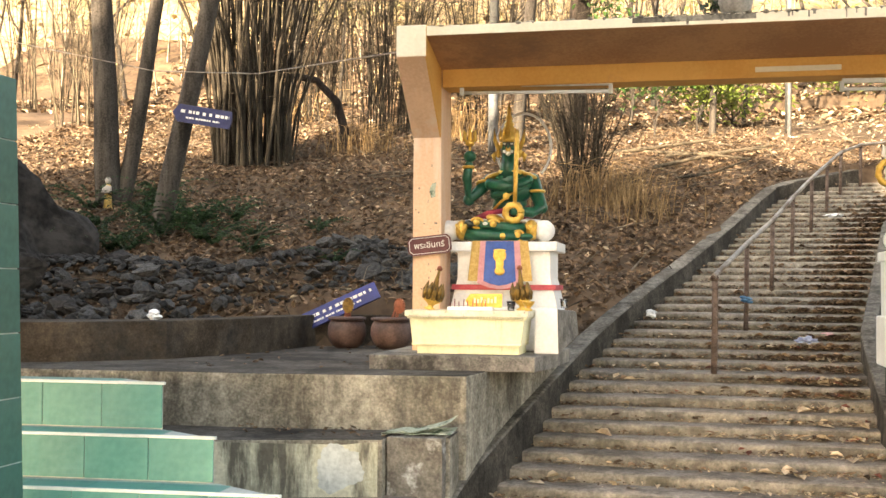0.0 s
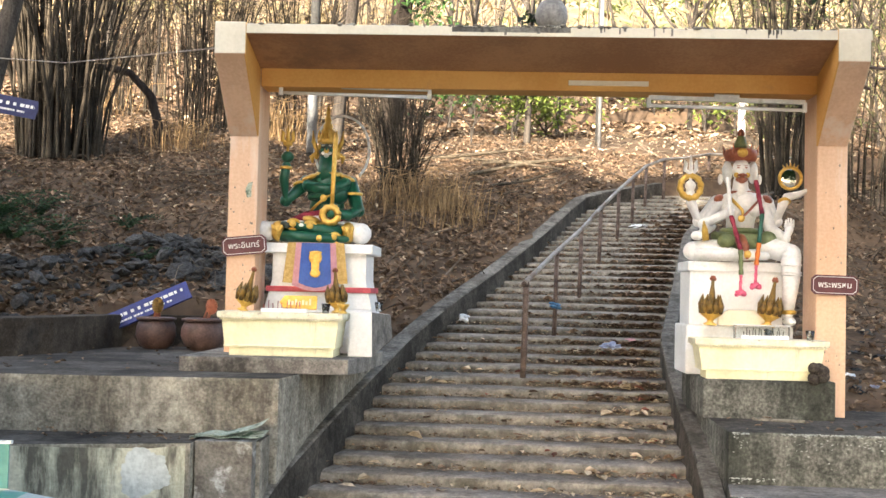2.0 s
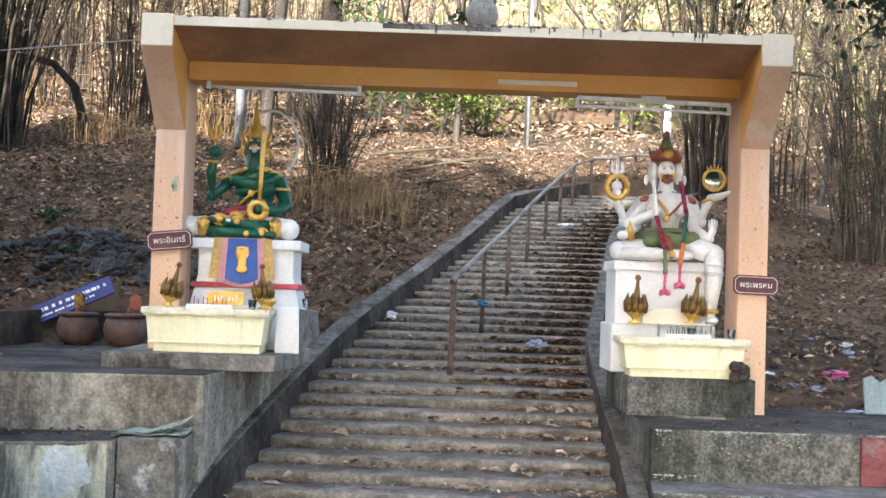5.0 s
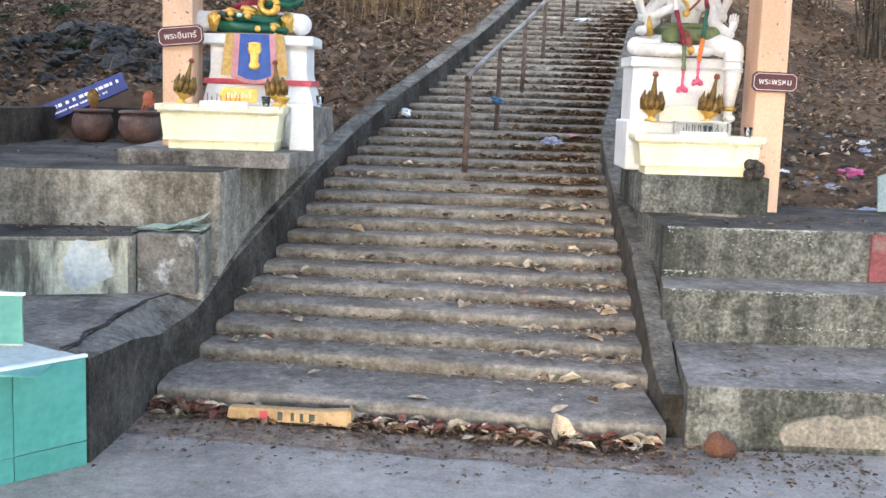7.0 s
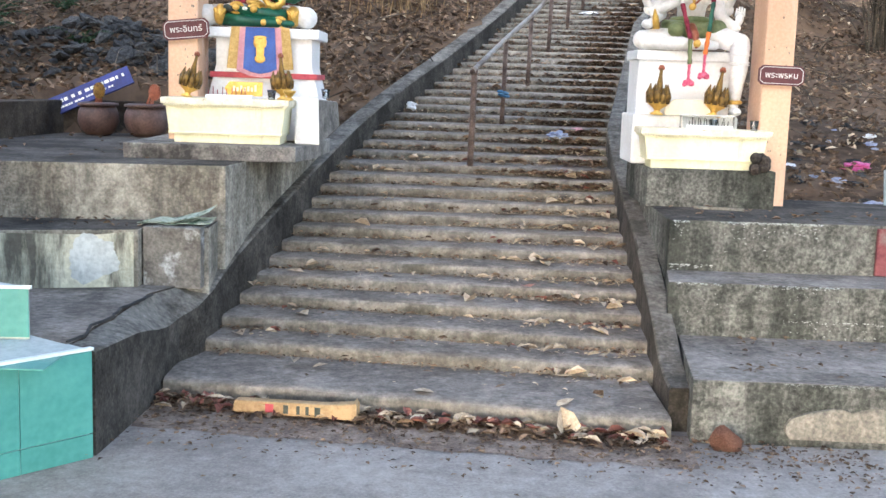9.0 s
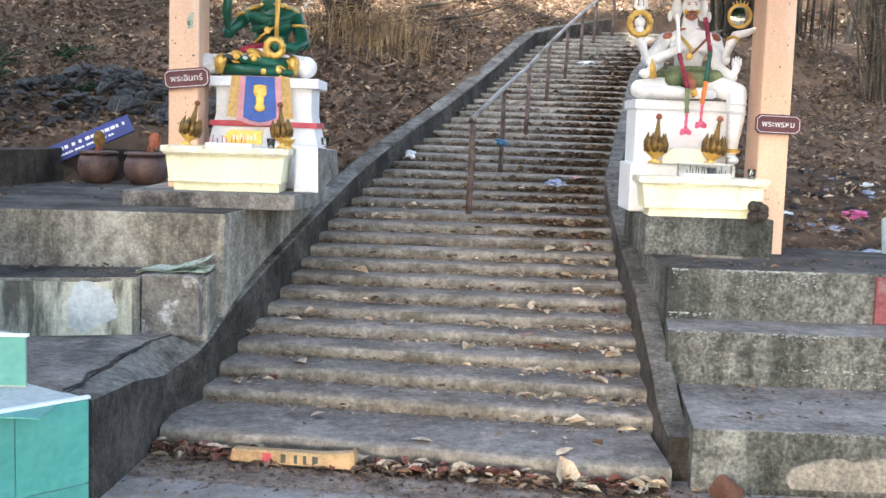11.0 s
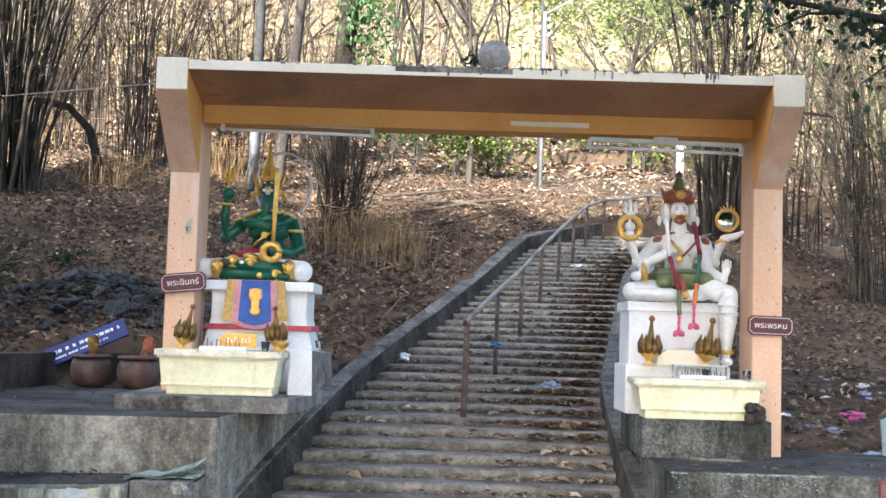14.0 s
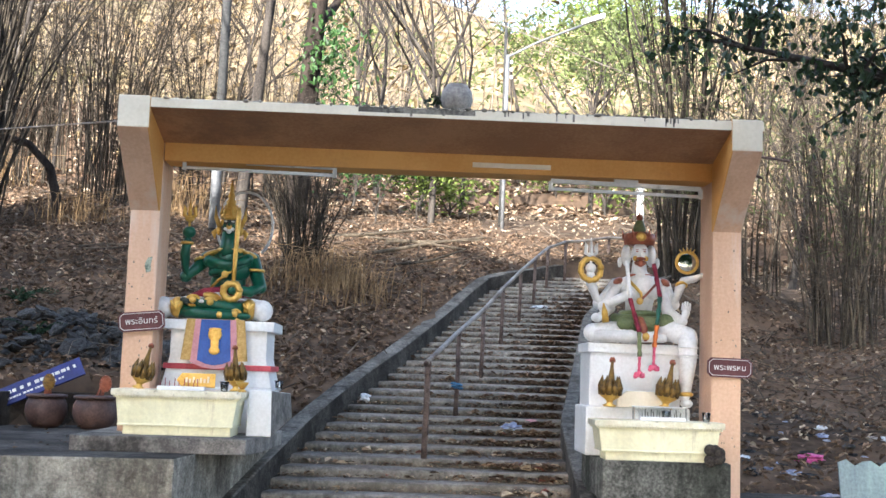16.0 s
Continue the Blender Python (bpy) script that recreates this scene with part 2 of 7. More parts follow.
def hill(x, y):
    """Height of the wooded slope."""
    near = flight(min(y, 22)) + 0.22
    left = near + 0.055 * max(0.0, -x - 1.5)
    right = 1.0 + 0.2 * (min(y, 22) - 9.3)
    k = min(1.0, max(0.0, (x - ramp(y, RIGHT_EDGE) - 0.1) / 2.6))
    k = k * k * (3 - 2 * k)
    inside = min(1.0, max(0.0, min(x - ramp(y, LEFT_EDGE) + 0.05, ramp(y, RIGHT_EDGE) + 0.1 - x) / 0.12)) if 6 < y < 19.2 else 0.0
    z = left * (1 - k) + right * k - 0.75 * inside
    if y < 12.4 and x < -1.1 and x > ramp(y, TERRACE_EDGE) - 0.22:
        z = min(z, 1.22 + max(0.0, x + 1.7) * 1.0)
    if y > 22:
        z += 0.22 * (min(y, 34) - 22)
    if y > 34:
        z += (0.465 + 0.12 * min(1, max(0, -x / 30)) - 0.04 * math.exp(-((x - 8) / 8) ** 2)) * (min(y, 92) - 34)
    z += 0.10 * noise.noise((x * 0.7, y * 0.7, 3)) * (1 - inside) + 0.035 * noise.noise((x * 2.3, y * 2.3, 1)) * (1 - inside) + (0.9 * noise.noise((x * 0.08, y * 0.08, 5)) if y > 30 else 0)
    return z


def slope_mesh(x0, x1, y0, y1, step_x, step_y, drop=0.0):
    nx, ny = int((x1 - x0) / step_x) + 1, int((y1 - y0) / step_y) + 1
    verts = [(x0 + i * step_x, y0 + j * step_y, hill(x0 + i * step_x, y0 + j * step_y) - drop) for j in range(ny) for i in range(nx)]
    faces = [(j * nx + i, j * nx + i + 1, (j + 1) * nx + i + 1, (j + 1) * nx + i) for j in range(ny - 1) for i in range(nx - 1)]
    me = bpy.data.meshes.new("slope")
    me.from_pydata(verts, [], faces)
    me.shade_smooth()
    return me


# the road and the ground that goes on round the camera to the horizon
bm = bmesh.new()
for x0, x1, y0, y1 in ((-400, 400, -5.0, 7.6), (-400, -7.0, 7.6, 10.9), (7.5, 400, 7.6, 9.4), (-400, -60, 10.9, 400), (60, 400, 9.4, 400)):
    bm.faces.new([bm.verts.new(p) for p in ((x0, y0, 0), (x1, y0, 0), (x1, y1, 0), (x0, y1, 0))])
tagged(part("road", bm, ROAD), "worn grey concrete road at the foot of the stairs", "road", kind="structure")
# unseen dark ground added behind the camera to weaken bounce light on the stairs
bm = bmesh.new()
bm.faces.new([bm.verts.new(p) for p in ((-400, -400, -0.004), (400, -400, -0.004), (400, -5.0, -0.004), (-400, -5.0, -0.004))])
tagged(part("ground_roadside", bm, EARTH), "unseen brown earth added behind the camera to cut bounce light", "earth", kind="structure")
ground = new("ground", slope_mesh(-24, 26, 9.3, 40, 0.2, 0.25))
ground.data.materials.append(EARTH)
tagged(ground, "dry brown wooded slope covered with fallen leaves", "slope", kind="structure")
far = new("backdrop_hill", slope_mesh(-75, 90, 34, 130, 1.5, 1.5, 0.4))
far.data.materials.append(DRY_HILL)
tagged(far, "sunlit dry hillside far behind the gate", "hillside", kind="structure")

# ---- the stairs ----
stairs = thing("staircase", (0, 0, 0), "long flight of worn low concrete steps strewn with leaves", "stairs", kind="structure")
step_rng = random.Random(4)


# the lowest steps are deeper than the rest: their front lines along the middle of the flight
STEP_FRONT = [7.31, 7.68, 8.09, 8.45, 8.77, 9.1, 9.42, 9.7, 9.96, 10.2, 10.44, 10.72]


def step_top(k):
    """Height of step k."""
    return 0.12 + min(k, 11) * 0.0927 + max(0, k - 11) * RISE


def step_outline(k):
    """Front line of step k: left and right ends in plan; the lowest ones lie askew."""
    if k == 0:
        return (-1.72, 6.88), (1.34, 6.33)
    skew = max(0.0, 0.3 - 0.035 * k)
    y = (STEP_FRONT[k - 1] if k <= 12 else 11.11 + (k - 13) * GOING) + 0.37 * skew
    xl, xr = ramp(y, LEFT_EDGE) - 0.06, ramp(y, RIGHT_EDGE) + 0.06
    return (xl, y + skew * 0.8), (xr, y - skew)


for k in range(42):
    (xl, yl), (xr, yr) = step_outline(k)
    z1 = step_top(k)
    low = -0.03 if k == 0 else step_top(k - 1) - 0.03
    depth = 2.0 if k == 0 else 0.8
    bm = bmesh.new()
    n, rows = 30, []
    for i in range(n + 1):
        t = i / n
        x, y = xl + (xr - xl) * t, yl + (yr - yl) * t
        wear = 0.016 * noise.noise((x * 1.7, k * 3.1, 0.5)) + 0.012 * noise.noise((x * 7.0, k * 3.1, 2.5)) + step_rng.uniform(-0.004, 0.004)
        chip = max(0.0, noise.noise((x * 4.3, k * 1.7, 9.0)) - 0.25) * 0.04
        hollow = 0.008 * noise.noise((x * 1.3, k * 2.3, 4.0))
        rows.append([bm.verts.new(p) for p in (
            (x, y + 0.014, low), (x, y + wear + 0.006, (low + z1) / 2 + step_rng.uniform(-0.004, 0.004)), (x, y + wear + chip, z1 - 0.034 - chip * 0.5), (x, y + wear + 0.012 + chip, z1 - 0.012 - chip * 0.6),
            (x, y + wear + 0.042 + chip, z1 - 0.002 - chip * 0.3 + hollow * 0.3), (x, y + 0.13, z1 + hollow), (x, y + depth, z1 + 0.006))])
    for a, b in zip(rows, rows[1:]):
        for q in range(6):
            f = bm.faces.new((a[q], b[q], b[q + 1], a[q + 1]))
            f.material_index, f.smooth = (1 if q >= 3 else 0), True
    part("step", bm, [STEP, TREAD], stairs)


def stringer(name, edge, width, height, side, y0, y1, label, outer_least=-9.0):
    """A low wall that follows the stairs' edge."""
    bm = bmesh.new()
    rows = []
    for i in range(int((y1 - y0) / 0.22) + 1):
        y = y0 + i * 0.22
        x, h = ramp(y, edge), ramp(y, height)
        z = flight(max(y, 7.0)) + h
        w = side * width
        rag = 0.006 * noise.noise((x * 5, y * 5, 2))
        back = max(z, outer_least)
        rows.append([bm.verts.new(p) for p in ((x, y, z - 1.1), (x, y, z - 0.012), (x + w * 0.07, y, z + rag), (x + w * 0.93, y, back + rag), (x + w, y, back - 0.014), (x + w, y, z - 1.1))])
    for a, b in zip(rows, rows[1:]):
        for k in range(5):
            bm.faces.new((a[k], a[k + 1], b[k + 1], b[k]))
    bm.faces.new(rows[0]), bm.faces.new(rows[-1][::-1])
    for f in bm.faces:
        f.smooth = False
    bmesh.ops.recalc_face_normals(bm, faces=bm.faces)
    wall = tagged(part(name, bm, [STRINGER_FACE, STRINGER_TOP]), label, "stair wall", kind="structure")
    # upward faces take the paler concrete, all others the darker
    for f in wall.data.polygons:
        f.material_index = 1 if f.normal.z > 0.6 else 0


stringer("wall_stair_west", LEFT_EDGE, 0.19, [(5.7, 0.585), (6.5, 0.53), (7.0, 0.43), (7.4, 0.33), (8.6, 0.32), (9.3, 0.31), (10.5, 0.27), (19.2, 0.26)], -1, 5.74, 19.2, "dark concrete wall with a paler top beside the steps", 0.568)
stringer("wall_stair_east", RIGHT_EDGE, 0.15, [(6.3, 0.27), (6.8, 0.29), (7.0, 0.35), (7.5, 0.39), (8.8, 0.36), (9.4, 0.32), (10.4, 0.27), (19.2, 0.25)], 1, 6.5, 19.0, "dark concrete kerb with a paler top beside the steps")


# ---- ledges beside the stairs ----
TOPDARK = material("dark_terrace_top", (0.05, 0.044, 0.037), (0.12, 0.106, 0.09), 1.6, 0.95, 0.5, 30, stain=(0.034, 0.03, 0.026), stain_scale=1.0, stain_at=0.5, speck=0.4)


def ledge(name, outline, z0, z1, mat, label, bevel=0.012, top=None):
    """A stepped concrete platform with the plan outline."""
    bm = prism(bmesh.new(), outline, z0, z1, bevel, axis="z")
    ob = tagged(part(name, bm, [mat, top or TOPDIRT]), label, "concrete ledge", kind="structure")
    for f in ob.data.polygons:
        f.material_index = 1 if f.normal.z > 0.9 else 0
    return ob


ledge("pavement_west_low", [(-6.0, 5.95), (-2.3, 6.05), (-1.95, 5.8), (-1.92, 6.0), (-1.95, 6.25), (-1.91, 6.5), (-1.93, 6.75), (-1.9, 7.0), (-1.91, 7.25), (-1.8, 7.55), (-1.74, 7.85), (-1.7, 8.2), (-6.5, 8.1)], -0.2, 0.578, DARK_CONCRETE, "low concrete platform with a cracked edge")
ledge("pavement_west_mid", [(-6.0, 6.9), (-3.0, 7.2), (-2.03, 7.47), (-2.03, 7.58), (-1.6, 7.66), (-1.62, 8.2), (-6.5, 8.3)], -0.2, 0.965, WALL, "stained concrete ledge in the middle tier", top=TOPDARK)
ledge("pavement_west_high", [(-7.5, 7.75), (-3.05, 7.86), (-1.56, 8.03), (-1.48, 8.8), (-1.27, 9.9), (-1.05, 11.0), (-1.7, 12.3), (-9, 12.3)], -0.2, 1.36, WALL, "stained concrete terrace carrying the shrine", top=TOPDARK)
ledge("pavement_east_low", [(1.44, 6.3), (4.6, 6.22), (4.6, 7.6), (1.6, 7.6)], -0.2, 0.37, MOSSY, "low concrete ledge beside the stairs")
ledge("pavement_east_mid", [(1.5, 7.48), (4.6, 7.4), (4.6, 8.1), (1.6, 8.1)], 0.3, 0.73, MOSSY, "mossy stained concrete ledge beside the stairs")
ledge("pavement_east_high", [(1.58, 7.97), (5.2, 8.02), (5.2, 9.55), (1.62, 9.9)], 0.6, 1.09, MOSSY, "dark stained concrete terrace carrying the shrine", top=TOPDARK)


lichen_rng = random.Random(33)


def crusted_edge(x0, x1, y0, y1, z, drop, many, label):
    """Pale lichen and chipped lime along a ledge's front edge, running down in places."""
    verts, faces = [], []
    for _ in range(many):
        t = lichen_rng.random()
        x, y = x0 + (x1 - x0) * t, y0 + (y1 - y0) * t
        if noise.noise((x * 1.9, z * 7, 0)) < -0.12:
            continue
        fall = abs(lichen_rng.gauss(0, drop)) if lichen_rng.random() < 0.3 else abs(lichen_rng.gauss(0, 0.008))
        w, h, c = lichen_rng.uniform(0.003, 0.016), lichen_rng.uniform(0.002, 0.006), z - 0.006 - fall
        n, k = len(verts), lichen_rng.uniform(-0.4, 0.4)
        verts += [(x, y - 0.004, c)] + [(x + w * math.cos(q) * lichen_rng.uniform(0.6, 1.2), y + 0.002, c + h * math.sin(q) + k * w * math.cos(q)) for q in (0, 1.05, 2.1, 3.14, 4.19, 5.24)]
        faces += [(n, n + 1 + q, n + 1 + (q + 1) % 6) for q in range(6)]
    me = bpy.data.meshes.new("lichen")
    me.from_pydata(verts, [], faces)
    me.materials.append(LICHEN)
    tagged(new("trim_lichen", me), label, "lichen", kind="structure")


crusted_edge(1.6, 4.6, 7.97, 8.01, 1.09, 0.09, 900, "pale lichen along the upper ledge's edge")
crusted_edge(1.55, 4.6, 7.48, 7.4, 0.73, 0.07, 800, "pale lichen along the middle ledge's edge")
crusted_edge(1.95, 4.6, 6.29, 6.22, 0.37, 0.015, 700, "chipped lime along the low ledge's edge")
crusted_edge(1.95, 4.6, 7.47, 7.395, 0.5, 0.13, 260, "pale lichen spots on the middle ledge")
crusted_edge(1.6, 4.6, 7.965, 8.005, 0.78, 0.03, 330, "pale lichen at the upper ledge's foot")

# ---- the gate ----
gate = thing("entrance_gate", (0, 0, 0), "peach and orange concrete gate with a flat overhanging roof", "gate", kind="structure")
TOP, LIP, FACE, BACK = 4.03, 8.6, 9.15, 9.55      # roof's height; front lip, columns' front and back
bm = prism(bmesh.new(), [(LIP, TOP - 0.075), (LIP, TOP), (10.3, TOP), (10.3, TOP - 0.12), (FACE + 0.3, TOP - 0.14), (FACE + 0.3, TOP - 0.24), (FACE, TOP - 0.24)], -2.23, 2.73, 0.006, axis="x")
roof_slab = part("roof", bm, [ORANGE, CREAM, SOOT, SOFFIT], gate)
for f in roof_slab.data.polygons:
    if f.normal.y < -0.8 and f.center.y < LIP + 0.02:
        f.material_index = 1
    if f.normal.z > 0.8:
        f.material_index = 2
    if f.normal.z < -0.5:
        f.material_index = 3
bm = box(bmesh.new(), -1.995, 2.475, FACE - 0.004, FACE + 0.26, TOP - 0.388, TOP - 0.235, 0.008)
part("beam", bm, ORANGE, gate, "orange painted front beam")
for x0, foot in ((-2.24, 1.4), (2.48, 1.05)):
    bm = box(bmesh.new(), x0, x0 + 0.24, FACE, BACK, foot, TOP - 0.15, 0.014)
    part("column", bm, PEACH, gate)
    bm = prism(bmesh.new(), [(LIP - 0.012, TOP - 0.235), (LIP - 0.012, TOP + 0.012), (FACE + 0.02, TOP + 0.012), (FACE + 0.02, TOP - 0.8), (FACE, TOP - 0.8)], x0 - 0.006, x0 + 0.236, 0.01, axis="x")
    arm = part("bracket", bm, [PEACH, CREAM, ORANGE], gate)
    for f in arm.data.polygons:
        if f.normal.x * x0 < -0.5:
            f.material_index = 2
        if f.normal.y < -0.9 and f.center.y < LIP + 0.05:
            f.material_index = 1
# dark drip stains and moss along the roof's edge
moss_rng = random.Random(8)
bm = bmesh.new()
for x0, x1, many in ((-0.45, 0.55, 90), (0.55, 2.7, 150), (-2.2, -0.5, 30)):
    for _ in range(many):
        x = moss_rng.uniform(x0, x1)
        ball(bm, (x, LIP + moss_rng.uniform(0.0, 0.09), TOP + moss_rng.uniform(-0.004, 0.008)), (moss_rng.uniform(0.01, 0.035), 0.02, moss_rng.uniform(0.006, 0.018)), u=6, v=4)
part("moss", bm, SOOT, gate, "black moss along the roof edge")
bm = bmesh.new()
for _ in range(26):
    x = moss_rng.choice((moss_rng.uniform(-0.4, 0.5), moss_rng.uniform(0.7, 2.5)))
    w = moss_rng.uniform(0.006, 0.02)
    box(bm, x, x + w, LIP - 0.003, LIP + 0.004, TOP - moss_rng.uniform(0.03, 0.07), TOP - 0.002)
box(bm, -0.42, 0.48, LIP - 0.002, LIP + 0.004, TOP - 0.045, TOP - 0.004)
part("drip_stain", bm, SOOT, gate, "dark runs of water stain")

bm = bmesh.new()
for _ in range(46):
    x0 = moss_rng.choice((-2.24, 2.48))
    ball(bm, (x0 + moss_rng.uniform(0.02, 0.22), FACE - 0.0005, moss_rng.uniform(1.5, TOP - 0.85)), (moss_rng.uniform(0.003, 0.009), 0.002, moss_rng.uniform(0.003, 0.012)), u=6, v=4)
part("paint_chip", bm, SOOT, gate, "dark chips in the column paint")["kind"] = "stuff"
METAL_WHITE = material("white_enamel", (0.62, 0.62, 0.6), (0.74, 0.74, 0.72), 5.0, 0.4, 0.05, 40, stain=(0.36, 0.33, 0.3), stain_scale=6, stain_at=0.62)
GLASS_TUBE = material("opal_tube", (0.75, 0.77, 0.78), (0.85, 0.86, 0.87), 5.0, 0.15, 0.0, 40)


def tube_lamp(x0, x1, y, z, sag):
    lamp = thing("fluorescent_lamp", ((x0 + x1) / 2, y, z, 0, sag, 0), "white fluorescent batten lamp hung under the beam, unlit", "lamp", "lamps under the gate")
    h = (x1 - x0) / 2
    part("housing", box(bmesh.new(), -h, h, -0.02, 0.02, 0.035, 0.07, 0.004), METAL_WHITE, lamp)
    for s in (-1, 1):
        part("socket", box(bmesh.new(), s * h - 0.016, s * h + 0.016, -0.018, 0.018, -0.03, 0.05, 0.004), METAL_WHITE, lamp)
    part("tube", tube(bmesh.new(), [(-h + 0.01, 0, -0.012), (h - 0.01, 0, -0.012)], 0.014, 10), GLASS_TUBE, lamp, smooth=True)
    part("ballast", box(bmesh.new(), -0.1, 0.1, -0.015, 0.015, 0.07, 0.095, 0.004), METAL_WHITE, lamp)


tube_lamp(-1.84, -0.62, 9.2, TOP - 0.425, 1.0)
tube_lamp(1.15, 2.39, 9.2, TOP - 0.485, 1.0)
bm = box(bmesh.new(), 0.5, 1.14, FACE - 0.022, FACE - 0.005, TOP - 0.345, TOP - 0.305, 0.004)
tagged(part("conduit_strip", bm, CREAM), "pale plastic cable strip fixed to the orange beam", "cable strip")


# ---- shrine furniture ----
def altar(place, w, h, d, label):
    """A glazed altar table: a skirted box with a moulded rim and foot."""
    base = thing("altar_table", place, label, "altar", "altar tables")
    part("body", prism(bmesh.new(), [(-w / 2 + 0.04, 0.075), (-w / 2 + 0.012, h - 0.05), (w / 2 - 0.012, h - 0.05), (w / 2 - 0.04, 0.075)], -d / 2 + 0.02, d / 2 - 0.02, 0.008), TABLE, base)
    part("foot", box(bmesh.new(), -w / 2 + 0.075, w / 2 - 0.055, -d / 2 + 0.04, d / 2 - 0.04, 0, 0.07, 0.006), TABLE, base)
    part("foot_moulding", box(bmesh.new(), -w / 2 + 0.036, w / 2 - 0.036, -d / 2 + 0.012, d / 2 - 0.012, 0.066, 0.084, 0.006), TABLE, base)
    part("rim", box(bmesh.new(), -w / 2 - 0.02, w / 2 + 0.02, -d / 2 - 0.01, d / 2 + 0.01, h - 0.05, h, 0.01), RIM, base)
    part("top_moulding", box(bmesh.new(), -w / 2 - 0.002, w / 2 + 0.002, -d / 2 + 0.004, d / 2 - 0.004, h - 0.066, h - 0.048, 0.005), TABLE, base)
    bm = bmesh.new()
    n = int(w / 0.022)
    for i in range(n):
        x = -w / 2 + (i + 0.5) * w / n
        ball(bm, (x, -d / 2 - 0.008, h - 0.05), (0.008, 0.008, 0.01), u=6, v=4)
    part("beading", bm, RIM, base)["kind"] = "stuff"
    return base


altar((-1.7, 8.93, 1.475), 0.94, 0.34, 0.46, "pale yellow glazed altar table with a chipped moulded rim")
altar((2.0, 9.02, 1.385), 0.98, 0.31, 0.34, "pale yellow glazed altar table on a dark concrete block")
bm = prism(bmesh.new(), [(-2.42, 8.5), (-1.14, 8.55), (-1.06, 9.0), (-1.02, 9.95), (-1.1, 10.2), (-2.42, 10.2)], 1.355, 1.475, 0.012, axis="z")
tagged(part("shrine_plinth", bm, CONCRETE), "low grey concrete plinth under the green statue's shrine", "plinth", kind="structure")
bm = box(bmesh.new(), 1.56, 2.56, 8.86, 9.9, 1.085, 1.385, 0.012)
tagged(part("shrine_block", bm, MOSSY), "dark mossy concrete block under the white statue's shrine", "plinth", kind="structure")

RED = material("red_paint", (0.4, 0.05, 0.07), (0.55, 0.1, 0.11), 4.0, 0.6, 0.1, 40)
pedestal = thing("pedestal", (-1.52, 9.62, 1.475), "white painted pedestal with a red band under the green statue", "pedestal", "pedestals")
part("base", box(bmesh.new(), -0.44, 0.46, -0.28, 0.3, 0, 0.36, 0.014), WHITE, pedestal)
part("shaft", prism(bmesh.new(), [(-0.44, 0.36), (-0.38, 0.6), (-0.38, 0.83), (0.4, 0.83), (0.4, 0.6), (0.46, 0.36)], -0.27, 0.29, 0.01), WHITE, pedestal)
part("band", box(bmesh.new(), -0.425, 0.445, -0.285, 0.3, 0.5, 0.545, 0.006), RED, pedestal, "dark red painted band")
part("cap", box(bmesh.new(), -0.45, 0.46, -0.32, 0.33, 0.82, 0.9, 0.01), WHITE, pedestal)
bm = bmesh.new()
lower, upper = [(-1.21, 9.0, 1.47), (-1.01, 9.0, 1.47), (-0.91, 9.62, 1.6), (-1.11, 9.62, 1.6)], [(-1.2, 9.0, 1.83), (-1.02, 9.0, 1.83), (-0.93, 9.62, 1.8), (-1.1, 9.62, 1.8)]
lo, up = [bm.verts.new(p) for p in lower], [bm.verts.new(p) for p in upper]
for f in [lo, up] + [(lo[q], lo[(q + 1) % 4], up[(q + 1) % 4], up[q]) for q in range(4)]:
    bm.faces.new(f)
bmesh.ops.recalc_face_normals(bm, faces=bm.faces)
bmesh.ops.bevel(bm, geom=list(bm.edges), offset=0.012, segments=2, affect="EDGES", profile=0.6)
side_block = tagged(part("white_side_block", bm, [WHITE, CONCRETE]), "small white-fronted concrete block beside the altar", "block")
for f in side_block.data.polygons:
    f.material_index = 1 if f.normal.x > 0.6 else 0

pedestal = thing("pedestal", (1.94, 9.55, 1.385), "tall stepped white painted pedestal under the white statue", "pedestal", "pedestals")
part("base", box(bmesh.new(), -0.44, 0.42, -0.2, 0.4, 0, 0.4, 0.018), WHITE, pedestal)
part("shaft", box(bmesh.new(), -0.4, 0.36, -0.1, 0.4, 0.39, 0.85, 0.014), WHITE, pedestal)
part("cap", box(bmesh.new(), -0.42, 0.38, -0.13, 0.42, 0.84, 0.92, 0.01), WHITE, pedestal)


# ---- statues: plain painted shapes, one mesh each ----
GREEN_PAINT = material("green_enamel", (0.007, 0.06, 0.036), (0.013, 0.11, 0.06), 4.0, 0.3, 0.08, 40, stain=(0.008, 0.05, 0.035), stain_scale=4, stain_at=0.56)
GOLD = material("gold_paint", (0.55, 0.33, 0.06), (0.72, 0.47, 0.12), 9.0, 0.35, 0.25, 60, metal=0.55)
GOLD_DULL = material("tarnished_gold", (0.07, 0.042, 0.012), (0.25, 0.145, 0.03), 14.0, 0.45, 0.5, 60, metal=0.4)
MAROON = material("maroon_cloth", (0.16, 0.02, 0.04), (0.3, 0.05, 0.07), 10.0, 0.8, 0.3, 60)
STATUE_WHITE = material("aged_white_enamel", (0.66, 0.65, 0.62), (0.8, 0.79, 0.77), 5.0, 0.35, 0.1, 40, stain=(0.42, 0.38, 0.32), stain_scale=4.5, stain_at=0.64)
DARK_PAINT = material("dark_paint", (0.02, 0.03, 0.025), (0.05, 0.06, 0.05), 6.0, 0.35, 0.05, 40)
BROWN_PAINT = material("red_brown_paint", (0.2, 0.06, 0.03), (0.32, 0.1, 0.05), 6.0, 0.4, 0.1, 40)
OLIVE = material("olive_paint", (0.1, 0.13, 0.05), (0.17, 0.2, 0.09), 6.0, 0.5, 0.1, 40)
